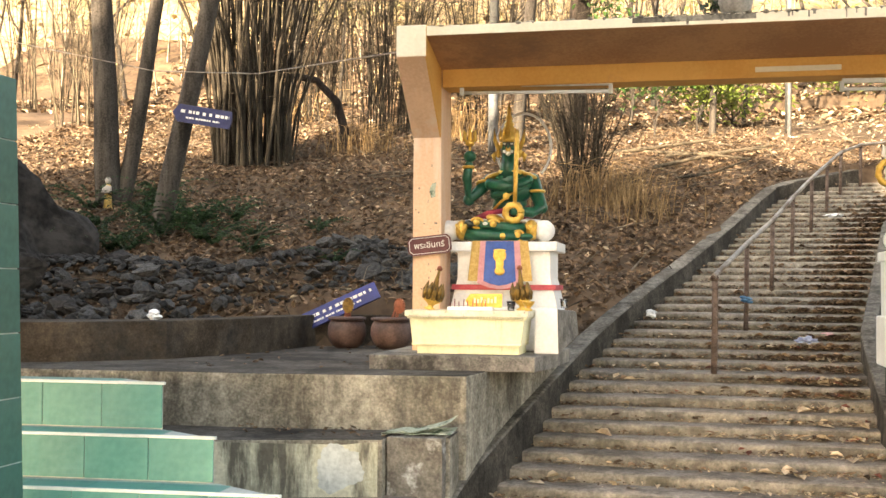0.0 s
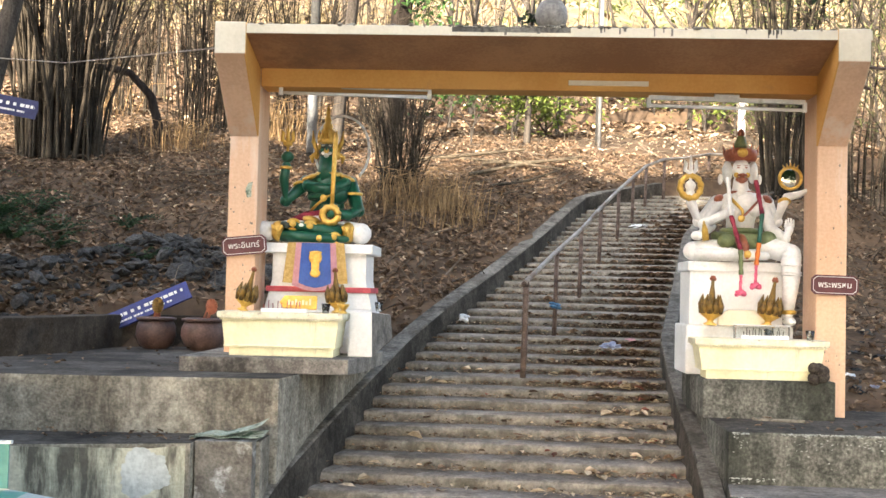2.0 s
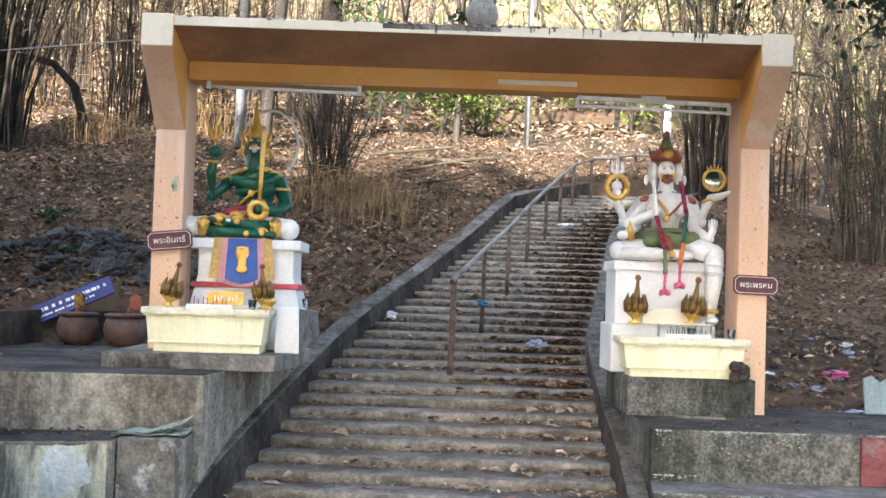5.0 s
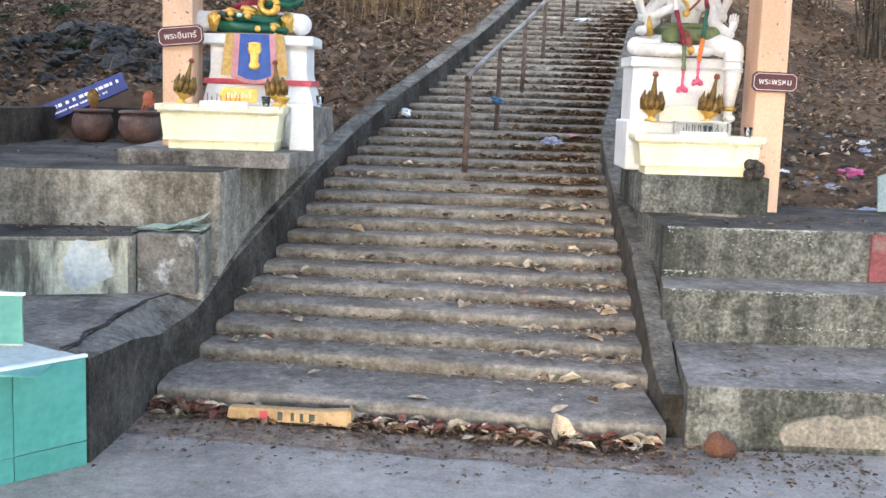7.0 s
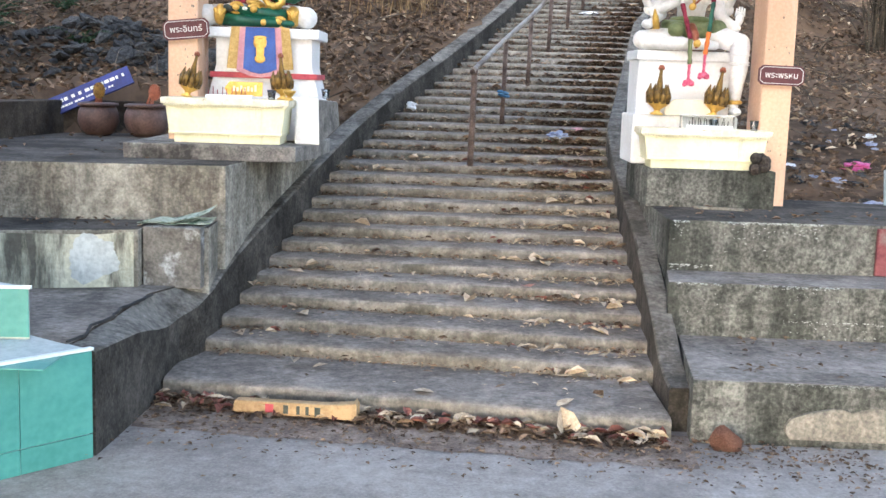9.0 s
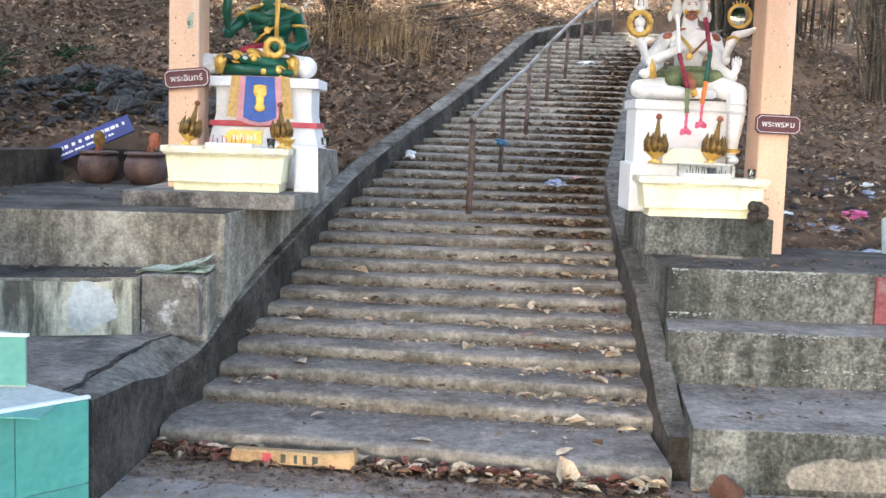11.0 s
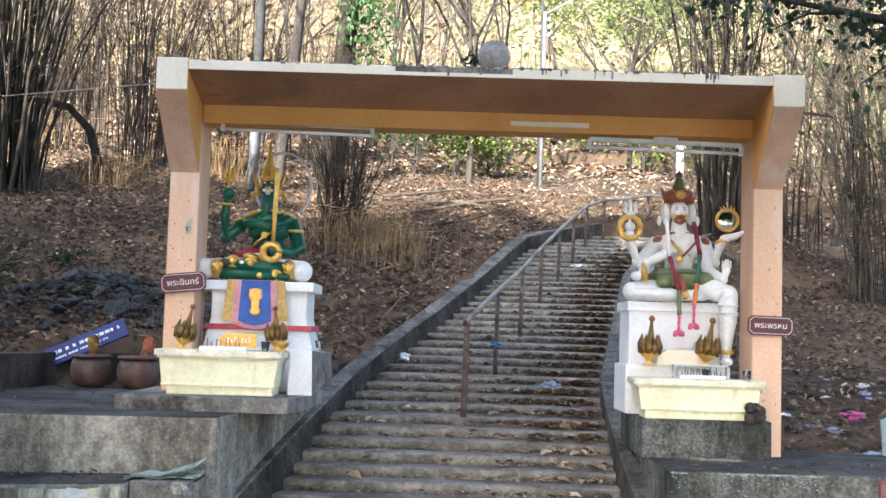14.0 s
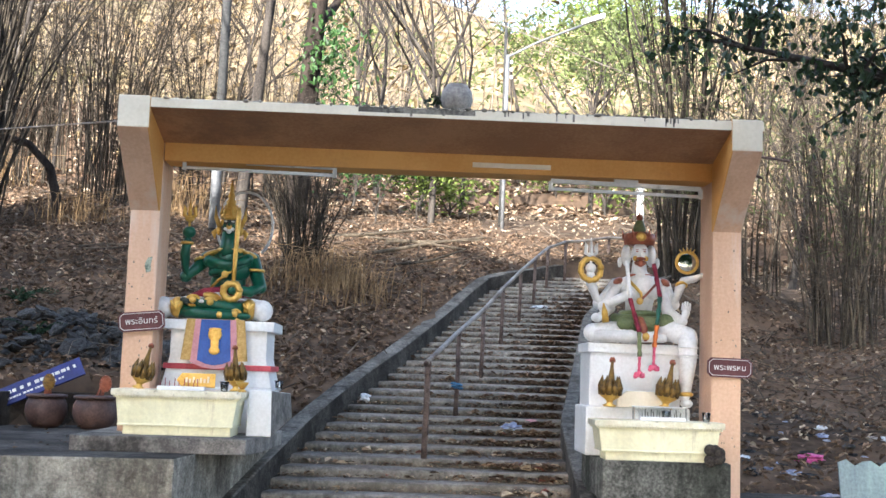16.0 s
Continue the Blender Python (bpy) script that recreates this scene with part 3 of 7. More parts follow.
MIRROR = material("silvered_disc", (0.3, 0.32, 0.3), (0.42, 0.44, 0.42), 3.0, 0.08, 0.0, 30, metal=1.0)
PINK = material("pink_petals", (0.6, 0.08, 0.16), (0.78, 0.2, 0.3), 40.0, 0.8, 0.5, 90)
YELLOW_FLOWER = material("marigold", (0.6, 0.3, 0.02), (0.78, 0.45, 0.04), 50.0, 0.85, 0.9, 110)


def limb(bm, points, radii, mat):
    """Rounded limb through points."""
    tube(bm, points, radii, 12, mat)
    for p, r in zip(points, radii):
        ball(bm, p, (r, r, r), mat, u=12, v=8)


def ring(bm, centre, r, thick, mat, tilt=0.0, squash=1.0, n=26, lumpy=0.0, arc=(0, 360)):
    turn = Matrix.Rotation(radians(tilt), 3, "X")
    pts = []
    for i in range(n + 1):
        a = radians(arc[0] + (arc[1] - arc[0]) * i / n)
        pts.append(Vector(centre) + turn @ Vector((r * math.cos(a), 0, squash * r * math.sin(a))))
    tube(bm, pts, [thick * (1 + lumpy * math.sin(i * 2.4)) for i in range(n + 1)], 8, mat)


def trident(bm, foot, h, mat, lean=0.0):
    x, y, z = foot
    tube(bm, [(x, y, z - 0.06), (x + lean, y, z + h * 0.35)], 0.011, 8, mat)
    ball(bm, (x + lean, y, z + h * 0.33), (0.04, 0.02, 0.025), mat)
    for s, t in ((0, 1.0), (-1, 0.82), (1, 0.82)):
        tube(bm, [(x + lean, y, z + h * 0.33), (x + lean + s * 0.045, y, z + h * 0.45), (x + lean + s * 0.04, y, z + h * 0.7), (x + lean + s * 0.052, y, z + h * t)], [0.014, 0.018, 0.016, 0.002], 8, mat)


bm = bmesh.new()
G, O, R, W, D = 0, 1, 2, 3, 4
# folded legs, cloth, body
limb(bm, [(-0.08, -0.02, 0.13), (-0.3, -0.12, 0.11), (-0.45, -0.17, 0.1)], [0.09, 0.085, 0.08], W)
limb(bm, [(0.1, -0.02, 0.13), (0.22, -0.12, 0.11), (0.3, -0.17, 0.1)], [0.09, 0.088, 0.085], W)
limb(bm, [(-0.36, -0.22, 0.075), (-0.16, -0.28, 0.05), (0.08, -0.3, 0.045)], [0.06, 0.05, 0.042], G)
limb(bm, [(0.16, -0.22, 0.1), (0.0, -0.27, 0.115), (-0.2, -0.27, 0.14)], [0.06, 0.048, 0.04], G)
for x, z in ((-0.24, 0.155), (-0.1, 0.14), (0.1, 0.05), (-0.02, 0.04)):
    ring(bm, (x, -0.285, z), 0.05, 0.014, O, 0, 0.8)
    ball(bm, (x, -0.325, z + 0.005), (0.03, 0.018, 0.028), O)
ball(bm, (-0.17, -0.31, 0.15), (0.022, 0.02, 0.016), W)
ball(bm, (-0.3, -0.27, 0.15), (0.05, 0.05, 0.03), D, (0, 20, 0))
ball(bm, (0.17, -0.31, 0.04), (0.06, 0.04, 0.03), G)
for x, m in ((-0.49, W), (0.31, W)):
    ball(bm, (x, -0.19, 0.095), (0.095, 0.11, 0.09), m)
for x in (-0.37, 0.21):
    ball(bm, (x, -0.215, 0.1), (0.062, 0.092, 0.088), O)
    for k in (-1, 0, 1):
        ball(bm, (x + 0.03 * k, -0.295, 0.09 + 0.03 * abs(k)), (0.016, 0.018, 0.035), O, (0, 30 * k, 0))
    ring(bm, (x + 0.07 * (1 if x < 0 else -1), -0.2, 0.1), 0.082, 0.012, W, tilt=0)
ball(bm, (-0.02, 0.0, 0.17), (0.27, 0.16, 0.07), R)
ball(bm, (-0.24, 0.02, 0.19), (0.13, 0.1, 0.05), R, (0, -15, 0))
ball(bm, (0.2, -0.02, 0.15), (0.14, 0.12, 0.05), R, (0, 20, 0))
ball(bm, (-0.05, -0.12, 0.19), (0.1, 0.06, 0.06), W)
ball(bm, (-0.06, -0.16, 0.14), (0.16, 0.06, 0.045), O)
limb(bm, [(0.0, 0.03, 0.18), (0.01, 0.03, 0.34), (0.02, 0.02, 0.5)], [0.11, 0.118, 0.15], G)
ring(bm, (0.0, 0.02, 0.25), 0.125, 0.03, R, 90)
limb(bm, [(-0.26, 0.0, 0.2), (-0.16, -0.1, 0.24), (0.0, -0.13, 0.26), (0.16, -0.06, 0.27)], [0.04, 0.035, 0.035, 0.04], R)
ball(bm, (-0.1, -0.17, 0.2), (0.08, 0.05, 0.035), O, (0, 12, 0))
ball(bm, (0.02, 0.02, 0.52), (0.21, 0.11, 0.1), G)
ball(bm, (0.02, -0.03, 0.44), (0.18, 0.11, 0.12), G)
ball(bm, (0.01, 0.0, 0.33), (0.15, 0.11, 0.13), G)
tube(bm, [(0.01, 0.0, 0.56), (0.0, -0.01, 0.66), (0.0, -0.02, 0.76)], [0.12, 0.07, 0.06], 12, G)
for s in (-1, 1):
    ball(bm, (s * 0.16 + 0.02, 0.0, 0.57), (0.08, 0.09, 0.03), O, (0, s * 22, 0))
tube(bm, [(0.14, -0.1, 0.55), (0.04, -0.14, 0.42), (-0.06, -0.13, 0.34), (-0.12, -0.1, 0.28)], 0.012, 8, O)
ball(bm, (-0.01, -0.14, 0.39), (0.03, 0.015, 0.032), O)
# arms and what they hold
limb(bm, [(-0.17, 0.0, 0.53), (-0.34, -0.02, 0.37), (-0.35, -0.1, 0.55), (-0.33, -0.13, 0.66)], [0.062, 0.052, 0.042, 0.036], G)
ball(bm, (-0.32, -0.14, 0.73), (0.055, 0.05, 0.05), G)
ring(bm, (-0.335, -0.12, 0.64), 0.042, 0.014, O, 90)
ring(bm, (-0.21, 0.0, 0.5), 0.06, 0.014, O, 60)
trident(bm, (-0.32, -0.15, 0.76), 0.24, O)
limb(bm, [(0.2, 0.0, 0.53), (0.28, -0.03, 0.3), (0.2, -0.15, 0.25), (0.08, -0.24, 0.26)], [0.066, 0.055, 0.045, 0.038], G)
ring(bm, (0.235, -0.01, 0.44), 0.065, 0.014, O, 90)
ball(bm, (0.07, -0.25, 0.26), (0.045, 0.04, 0.045), G)
ring(bm, (0.06, -0.27, 0.24), 0.065, 0.03, O, 0, lumpy=0.18)
tube(bm, [(0.07, -0.25, 0.22), (0.075, -0.22, 0.55), (0.085, -0.2, 0.9), (0.09, -0.2, 0.95)], [0.016, 0.02, 0.022, 0.003], 8, O)
ball(bm, (0.07, -0.25, 0.32), (0.05, 0.02, 0.012), O)
ring(bm, (0.02, 0.0, 0.6), 0.1, 0.024, O, 90, 0.7)
for t in range(7):
    a = radians(200 + t * 23)
    ball(bm, (0.02 + 0.11 * math.cos(a), 0.0 + 0.09 * math.sin(a), 0.59), (0.012, 0.01, 0.018), O, u=8, v=5)
limb(bm, [(-0.15, -0.08, 0.5), (0.02, -0.13, 0.46), (0.17, -0.08, 0.53)], [0.05, 0.05, 0.045], G)
limb(bm, [(-0.12, -0.1, 0.4), (0.06, -0.12, 0.44), (0.18, -0.06, 0.5)], [0.03, 0.035, 0.03], G)
# white dots on the face: mouth paint, and glints put into the colour
for s in (-1, 1):
    tube(bm, [(s * 0.1, 0.02, 0.78), (s * 0.135, 0.02, 0.75), (s * 0.125, 0.02, 0.7)], [0.02, 0.024, 0.004], 8, O)
    ball(bm, (s * 0.03, -0.096, 0.775), (0.016, 0.01, 0.014), W)
    ball(bm, (s * 0.062, -0.07, 0.83), (0.014, 0.02, 0.03), O)
ball(bm, (0.0, -0.1, 0.755), (0.022, 0.014, 0.02), W)
ball(bm, (0.0, -0.098, 0.87), (0.05, 0.016, 0.016), O)
# head and tiered crown
ball(bm, (0.0, -0.02, 0.82), (0.072, 0.08, 0.1), D, u=18, v=12)
ball(bm, (0.0, -0.075, 0.79), (0.03, 0.03, 0.045), O)
for s in (-1, 1):
    ball(bm, (s * 0.034, -0.075, 0.8), (0.02, 0.022, 0.026), G)
    tube(bm, [(s * 0.012, -0.095, 0.856), (s * 0.05, -0.078, 0.862)], 0.005, 6, O)
ball(bm, (0.0, -0.085, 0.81), (0.014, 0.022, 0.026), G)
for s in (-1, 1):
    ball(bm, (s * 0.028, -0.088, 0.84), (0.017, 0.01, 0.008), W)
    ball(bm, (s * 0.092, 0.0, 0.77), (0.022, 0.02, 0.04), O)
    tube(bm, [(s * 0.085, 0.0, 0.8), (s * 0.12, 0.01, 0.88), (s * 0.13, 0.02, 0.98)], [0.022, 0.018, 0.003], 8, O)
ball(bm, (0.0, -0.09, 0.77), (0.025, 0.012, 0.009), O)
lathe(bm, [(0.082, 0.87), (0.09, 0.89), (0.07, 0.915), (0.074, 0.935), (0.052, 0.955), (0.058, 0.975), (0.038, 0.995), (0.044, 1.015), (0.026, 1.04), (0.03, 1.07), (0.016, 1.1), (0.018, 1.14), (0.003, 1.2)], 18, O, (0, -0.01, 0))
for k in range(9):
    a = 2 * math.pi * k / 9
    tube(bm, [(0.08 * math.cos(a), -0.01 + 0.08 * math.sin(a), 0.9), (0.075 * math.cos(a), -0.01 + 0.075 * math.sin(a), 0.985)], [0.014, 0.002], 5, O)
ob = part("seated_statue", bm, [GREEN_PAINT, GOLD, MAROON, STATUE_WHITE, DARK_PAINT], smooth=True)
ob.matrix_basis = pose(-1.51, 9.62, 2.375, 0, 0, 4)
tagged(ob, "seated green and gold painted statue holding a sword and trident", "statue")

bm = bmesh.new()
W, O, B, L, M = 0, 1, 2, 3, 4
limb(bm, [(-0.02, 0.0, 0.1), (-0.24, -0.1, 0.1), (-0.4, -0.14, 0.085)], [0.095, 0.085, 0.078], W)
limb(bm, [(-0.38, -0.17, 0.06), (-0.15, -0.25, 0.055), (0.08, -0.24, 0.06), (0.17, -0.25, 0.05)], [0.058, 0.05, 0.045, 0.035], W)
limb(bm, [(0.08, 0.0, 0.12), (0.24, -0.14, 0.12), (0.37, -0.25, 0.07)], [0.095, 0.09, 0.082], W)
limb(bm, [(0.37, -0.26, 0.05), (0.37, -0.28, -0.15), (0.345, -0.27, -0.42)], [0.082, 0.068, 0.045], W)
ball(bm, (0.35, -0.33, -0.475), (0.05, 0.1, 0.035), W)
for z in (-0.02, -0.08, -0.1):
    ring(bm, (0.37, -0.275, z), 0.078, 0.006, W, 90)
ring(bm, (0.35, -0.27, -0.4), 0.05, 0.018, O, 90)
for x in (-0.15, -0.1, -0.2):
    ring(bm, (x, -0.235, 0.058), 0.052, 0.006, W, 0)
ball(bm, (0.02, -0.25, 0.06), (0.05, 0.05, 0.04), O)
ball(bm, (0.0, -0.08, 0.17), (0.2, 0.14, 0.08), L)
ball(bm, (-0.13, -0.17, 0.17), (0.075, 0.06, 0.06), L)
ball(bm, (0.2, -0.14, 0.19), (0.08, 0.07, 0.07), L)
limb(bm, [(0.0, 0.03, 0.2), (0.01, 0.03, 0.36), (0.02, 0.02, 0.48)], [0.11, 0.12, 0.15], W)
ball(bm, (0.02, 0.02, 0.51), (0.215, 0.11, 0.09), W)
ball(bm, (-0.07, -0.06, 0.45), (0.09, 0.06, 0.07), W)
ball(bm, (0.1, -0.06, 0.45), (0.09, 0.06, 0.07), W)
tube(bm, [(0.14, -0.1, 0.52), (0.03, -0.14, 0.4), (-0.03, -0.13, 0.35)], 0.01, 8, B)
tube(bm, [(-0.1, -0.1, 0.54), (0.0, -0.13, 0.43), (0.01, -0.13, 0.36)], 0.014, 8, O)
ball(bm, (-0.01, -0.14, 0.36), (0.03, 0.016, 0.03), O)
for s in (-1, 1):
    ball(bm, (s * 0.2 + 0.02, 0.0, 0.53), (0.05, 0.07, 0.035), B, (0, s * 35, 0))
tube(bm, [(0.01, 0.0, 0.54), (0.0, -0.01, 0.62), (0.0, -0.02, 0.7)], [0.12, 0.068, 0.06], 12, W)
# four arms
limb(bm, [(-0.19, 0.02, 0.5), (-0.34, 0.0, 0.34), (-0.41, -0.06, 0.5), (-0.42, -0.08, 0.58)], [0.062, 0.05, 0.042, 0.036], W)
ball(bm, (-0.42, -0.09, 0.63), (0.045, 0.04, 0.045), W)
trident(bm, (-0.42, -0.1, 0.65), 0.24, W)
ring(bm, (-0.42, -0.1, 0.62), 0.085, 0.026, O, 0, 1.1, lumpy=0.2)
limb(bm, [(-0.18, 0.0, 0.48), (-0.3, -0.06, 0.31), (-0.1, -0.16, 0.42)], [0.06, 0.05, 0.04], W)
limb(bm, [(-0.24, 0.0, 0.3), (-0.34, -0.16, 0.22)], [0.045, 0.036], W)
ball(bm, (-0.37, -0.18, 0.21), (0.05, 0.045, 0.04), W)
tube(bm, [(-0.3, -0.2, 0.17), (-0.31, -0.2, 0.26), (-0.32, -0.2, 0.33)], [0.03, 0.026, 0.006], 8, O)
limb(bm, [(0.22, 0.02, 0.5), (0.3, 0.0, 0.35), (0.33, -0.08, 0.48), (0.36, -0.1, 0.54)], [0.062, 0.05, 0.04, 0.034], W)
limb(bm, [(0.36, -0.1, 0.545), (0.45, -0.12, 0.565), (0.54, -0.14, 0.61)], [0.034, 0.03, 0.012], W)
ring(bm, (0.345, -0.09, 0.51), 0.04, 0.014, O, 60)
ring(bm, (0.385, -0.12, 0.7), 0.088, 0.014, O, 0)
ball(bm, (0.385, -0.12, 0.7), (0.082, 0.008, 0.082), M, u=24, v=8)
for a in (60, 75, 90, 105, 120):
    x, z = 0.385 + 0.09 * math.cos(radians(a)), 0.7 + 0.09 * math.sin(radians(a))
    tube(bm, [(x, -0.12, z), (0.385 + 0.13 * math.cos(radians(a)), -0.12, 0.7 + 0.13 * math.sin(radians(a)))], [0.012, 0.002], 6, O)
limb(bm, [(0.2, 0.0, 0.46), (0.24, -0.06, 0.28), (0.34, -0.2, 0.2), (0.36, -0.22, 0.27)], [0.058, 0.05, 0.04, 0.036], W)
for i in range(4):
    tube(bm, [(0.33 + 0.02 * i, -0.225, 0.29), (0.335 + 0.02 * i, -0.22, 0.37 - 0.012 * abs(i - 1.5))], [0.012, 0.007], 6, W)
ring(bm, (0.01, 0.0, 0.585), 0.1, 0.014, B, 90, 0.7)
ring(bm, (0.0, 0.0, 0.26), 0.145, 0.026, L, 90, 0.85)
limb(bm, [(-0.2, -0.02, 0.22), (-0.06, -0.16, 0.2), (0.1, -0.17, 0.19), (0.24, -0.08, 0.22)], [0.04, 0.045, 0.045, 0.04], L)
limb(bm, [(-0.02, -0.2, 0.18), (0.0, -0.24, 0.12), (0.02, -0.27, 0.04)], [0.05, 0.045, 0.02], B)
for s in (-1, 1):
    ball(bm, (s * 0.045, -0.088, 0.725), (0.022, 0.02, 0.022), O)
    ball(bm, (s * 0.16, 0.03, 0.7), (0.02, 0.02, 0.045), W)
limb(bm, [(-0.035, -0.1, 0.722), (0.0, -0.112, 0.728), (0.035, -0.1, 0.722)], [0.01, 0.012, 0.01], B)
ball(bm, (0.0, -0.088, 0.685), (0.034, 0.026, 0.03), B)
# heads and crown
ball(bm, (0.0, -0.03, 0.77), (0.072, 0.08, 0.1), W, u=18, v=12)
ball(bm, (0.0, -0.1, 0.755), (0.013, 0.022, 0.026), W)
for s in (-1, 1):
    ball(bm, (s * 0.028, -0.098, 0.785), (0.016, 0.008, 0.006), B)
    ball(bm, (s * 0.028, -0.098, 0.802), (0.02, 0.008, 0.003), B)
    ball(bm, (s * 0.105, 0.03, 0.76), (0.042, 0.075, 0.095), W)
ball(bm, (0.0, -0.1, 0.715), (0.026, 0.01, 0.006), B)
ball(bm, (0.0, -0.07, 0.69), (0.052, 0.03, 0.026), B)
lathe(bm, [(0.125, 0.85), (0.14, 0.9), (0.13, 0.94), (0.07, 0.96)], 20, B, (0, 0, 0), 0.8)
for a in range(0, 360, 60):
    tube(bm, [(0.13 * math.cos(radians(a)), 0.1 * math.sin(radians(a)), 0.9), (0.15 * math.cos(radians(a)), 0.11 * math.sin(radians(a)), 0.99)], [0.016, 0.002], 6, B)
ball(bm, (0.0, -0.1, 0.91), (0.045, 0.03, 0.04), O)
lathe(bm, [(0.05, 0.95), (0.055, 0.99), (0.035, 1.05), (0.03, 1.06)], 14, L, (0, 0, 0))
ball(bm, (0.0, 0.0, 1.085), (0.03, 0.03, 0.035), B)
tube(bm, [(0, 0, 1.1), (0, 0, 1.145)], [0.014, 0.002], 6, B)
ob = part("seated_statue", bm, [STATUE_WHITE, GOLD, BROWN_PAINT, OLIVE, MIRROR], smooth=True)
ob.matrix_basis = pose(1.975, 9.62, 2.305, 0, 0, -3)
tagged(ob, "seated four-armed white painted statue with a brown crown and mirror", "statue")

# garlands hung on the white statue
for pts, mats, label in (
    ([(1.84, 9.47, 3.0), (1.86, 9.4, 2.68), (1.92, 9.3, 2.4), (1.93, 9.32, 2.2), (1.93, 9.34, 2.07)], (STATUE_WHITE, MAROON, OLIVE, PINK), "faded red and olive cloth garland with pink tassel"),
    ([(2.07, 9.47, 2.98), (2.11, 9.4, 2.7), (2.07, 9.32, 2.46), (2.05, 9.32, 2.28), (2.05, 9.34, 2.13)], (MAROON, GREEN_PAINT, material("orange_cloth", (0.6, 0.16, 0.04), (0.75, 0.25, 0.07), 12, 0.8, 0.3, 60), PINK), "bright red, green and orange garland with pink tassel"),
):
    garland = thing("garland", pts[0], label, "garland", "garlands on the white statue")
    base = Vector(pts[0])
    for (a, b), m in zip(zip(pts, pts[1:]), mats):
        a, b = Vector(a) - base, Vector(b) - base
        bm = bmesh.new()
        r = 0.021 if m != PINK else 0.014
        tube(bm, [a.lerp(b, t / 8) for t in range(9)], [r * (0.85 + 0.15 * math.sin(t * 1.9)) for t in range(9)], 8)
        part("tassel" if m == PINK else "strip", bm, m, garland, smooth=True)
    bm = bmesh.new()
    end = Vector(pts[-1]) - base
    for k in range(9):
        ball(bm, end + Vector((0.03 * math.cos(k), 0.02 * math.sin(k * 2), 0.014 * math.sin(k * 1.7) - 0.02)), (0.02, 0.02, 0.018), u=7, v=5)
    part("blossom", bm, PINK, garland, smooth=True)

# white plastic hoop behind the green statue's head
PIPE_WHITE = material("white_plastic", (0.62, 0.63, 0.63), (0.75, 0.76, 0.76), 6, 0.4, 0.05, 40)
bm = bmesh.new()
ring(bm, (0, 0, 0), 0.24, 0.012, 0, 0, 1.25, 30, arc=(-50, 232))
ob = part("plastic_hoop", bm, PIPE_WHITE, smooth=True)
ob.matrix_basis = pose(-1.42, 9.86, 3.22)
tagged(ob, "bent white plastic pipe hoop behind the green statue", "hoop")
bm = bmesh.new()
tube(bm, [(0, 0, -1.0), (0, 0, -0.2), (0.0, 0, 0.05)], 0.01, 6)
ob = part("hoop_stake", bm, PIPE_WHITE, smooth=True)
ob.matrix_basis = pose(-1.5, 9.87, 2.6)
tagged(ob, "thin white stake holding the plastic hoop", "stake")

# ---- offerings ----
GLASS = bpy.data.materials.new("clear_glass")
GLASS.use_nodes = True
gp = GLASS.node_tree.nodes["Principled BSDF"]
gp.inputs["Transmission Weight"].default_value, gp.inputs["Roughness"].default_value, gp.inputs["Base Color"].default_value = 1.0, 0.05, (0.95, 0.97, 0.97, 1)


def spire_offering(x, y, z, s, lean=0.0):
    """A tiered leaf cone on a footed bowl with a tall finial, gilded and faded."""
    base = thing("gilded_offering_tray", (x, y, z, 0, lean, 0), "tarnished gold leaf-cone offering on a footed bowl", "offering", "gilded offerings")
    part("bowl", lathe(bmesh.new(), [(0.05 * s, 0), (0.06 * s, 0.012 * s), (0.025 * s, 0.03 * s), (0.03 * s, 0.05 * s), (0.085 * s, 0.09 * s), (0.09 * s, 0.11 * s), (0.075 * s, 0.11 * s)], 18), GOLD, base, smooth=True)
    bm = bmesh.new()
    for k in range(10):
        a = 2 * math.pi * k / 10
        r, h = 0.075 * s, (0.13 + 0.035 * (k % 2)) * s
        tube(bm, [(r * math.cos(a), r * math.sin(a), 0.1 * s), (1.12 * r * math.cos(a), 1.12 * r * math.sin(a), 0.1 * s + h * 0.5), (1.0 * r * math.cos(a), 1.0 * r * math.sin(a), 0.1 * s + h)], [0.026 * s, 0.028 * s, 0.003], 6)
    ball(bm, (0, 0, 0.14 * s), (0.07 * s, 0.07 * s, 0.06 * s))
    part("leaf_cone", bm, GOLD_DULL, base, smooth=True)
    part("finial", lathe(bmesh.new(), [(0.04 * s, 0.17 * s), (0.03 * s, 0.24 * s), (0.016 * s, 0.33 * s), (0.012 * s, 0.39 * s)], 10), GOLD_DULL, base, smooth=True)
    bm = bmesh.new()
    for k in range(6):
        ball(bm, (0.014 * s * math.cos(k), 0.014 * s * math.sin(k), (0.395 + 0.006 * (k % 3)) * s), (0.015 * s, 0.015 * s, 0.018 * s), u=7, v=5)
    part("blossom", bm, BROWN_PAINT, base, smooth=True)


def cup(x, y, z, candle=True):
    base = thing("glass_cup", (x, y, z), "small clear glass cup with a white candle stub", "cup", "glass cups on the altars")
    part("glass", lathe(bmesh.new(), [(0.025, 0), (0.036, 0.075), (0.033, 0.075), (0.022, 0.006)], 14), GLASS, base, smooth=True)
    part("candle", lathe(bmesh.new(), [(0.014, 0.008), (0.014, 0.04), (0.004, 0.05)], 10), WHITE, base, smooth=True)


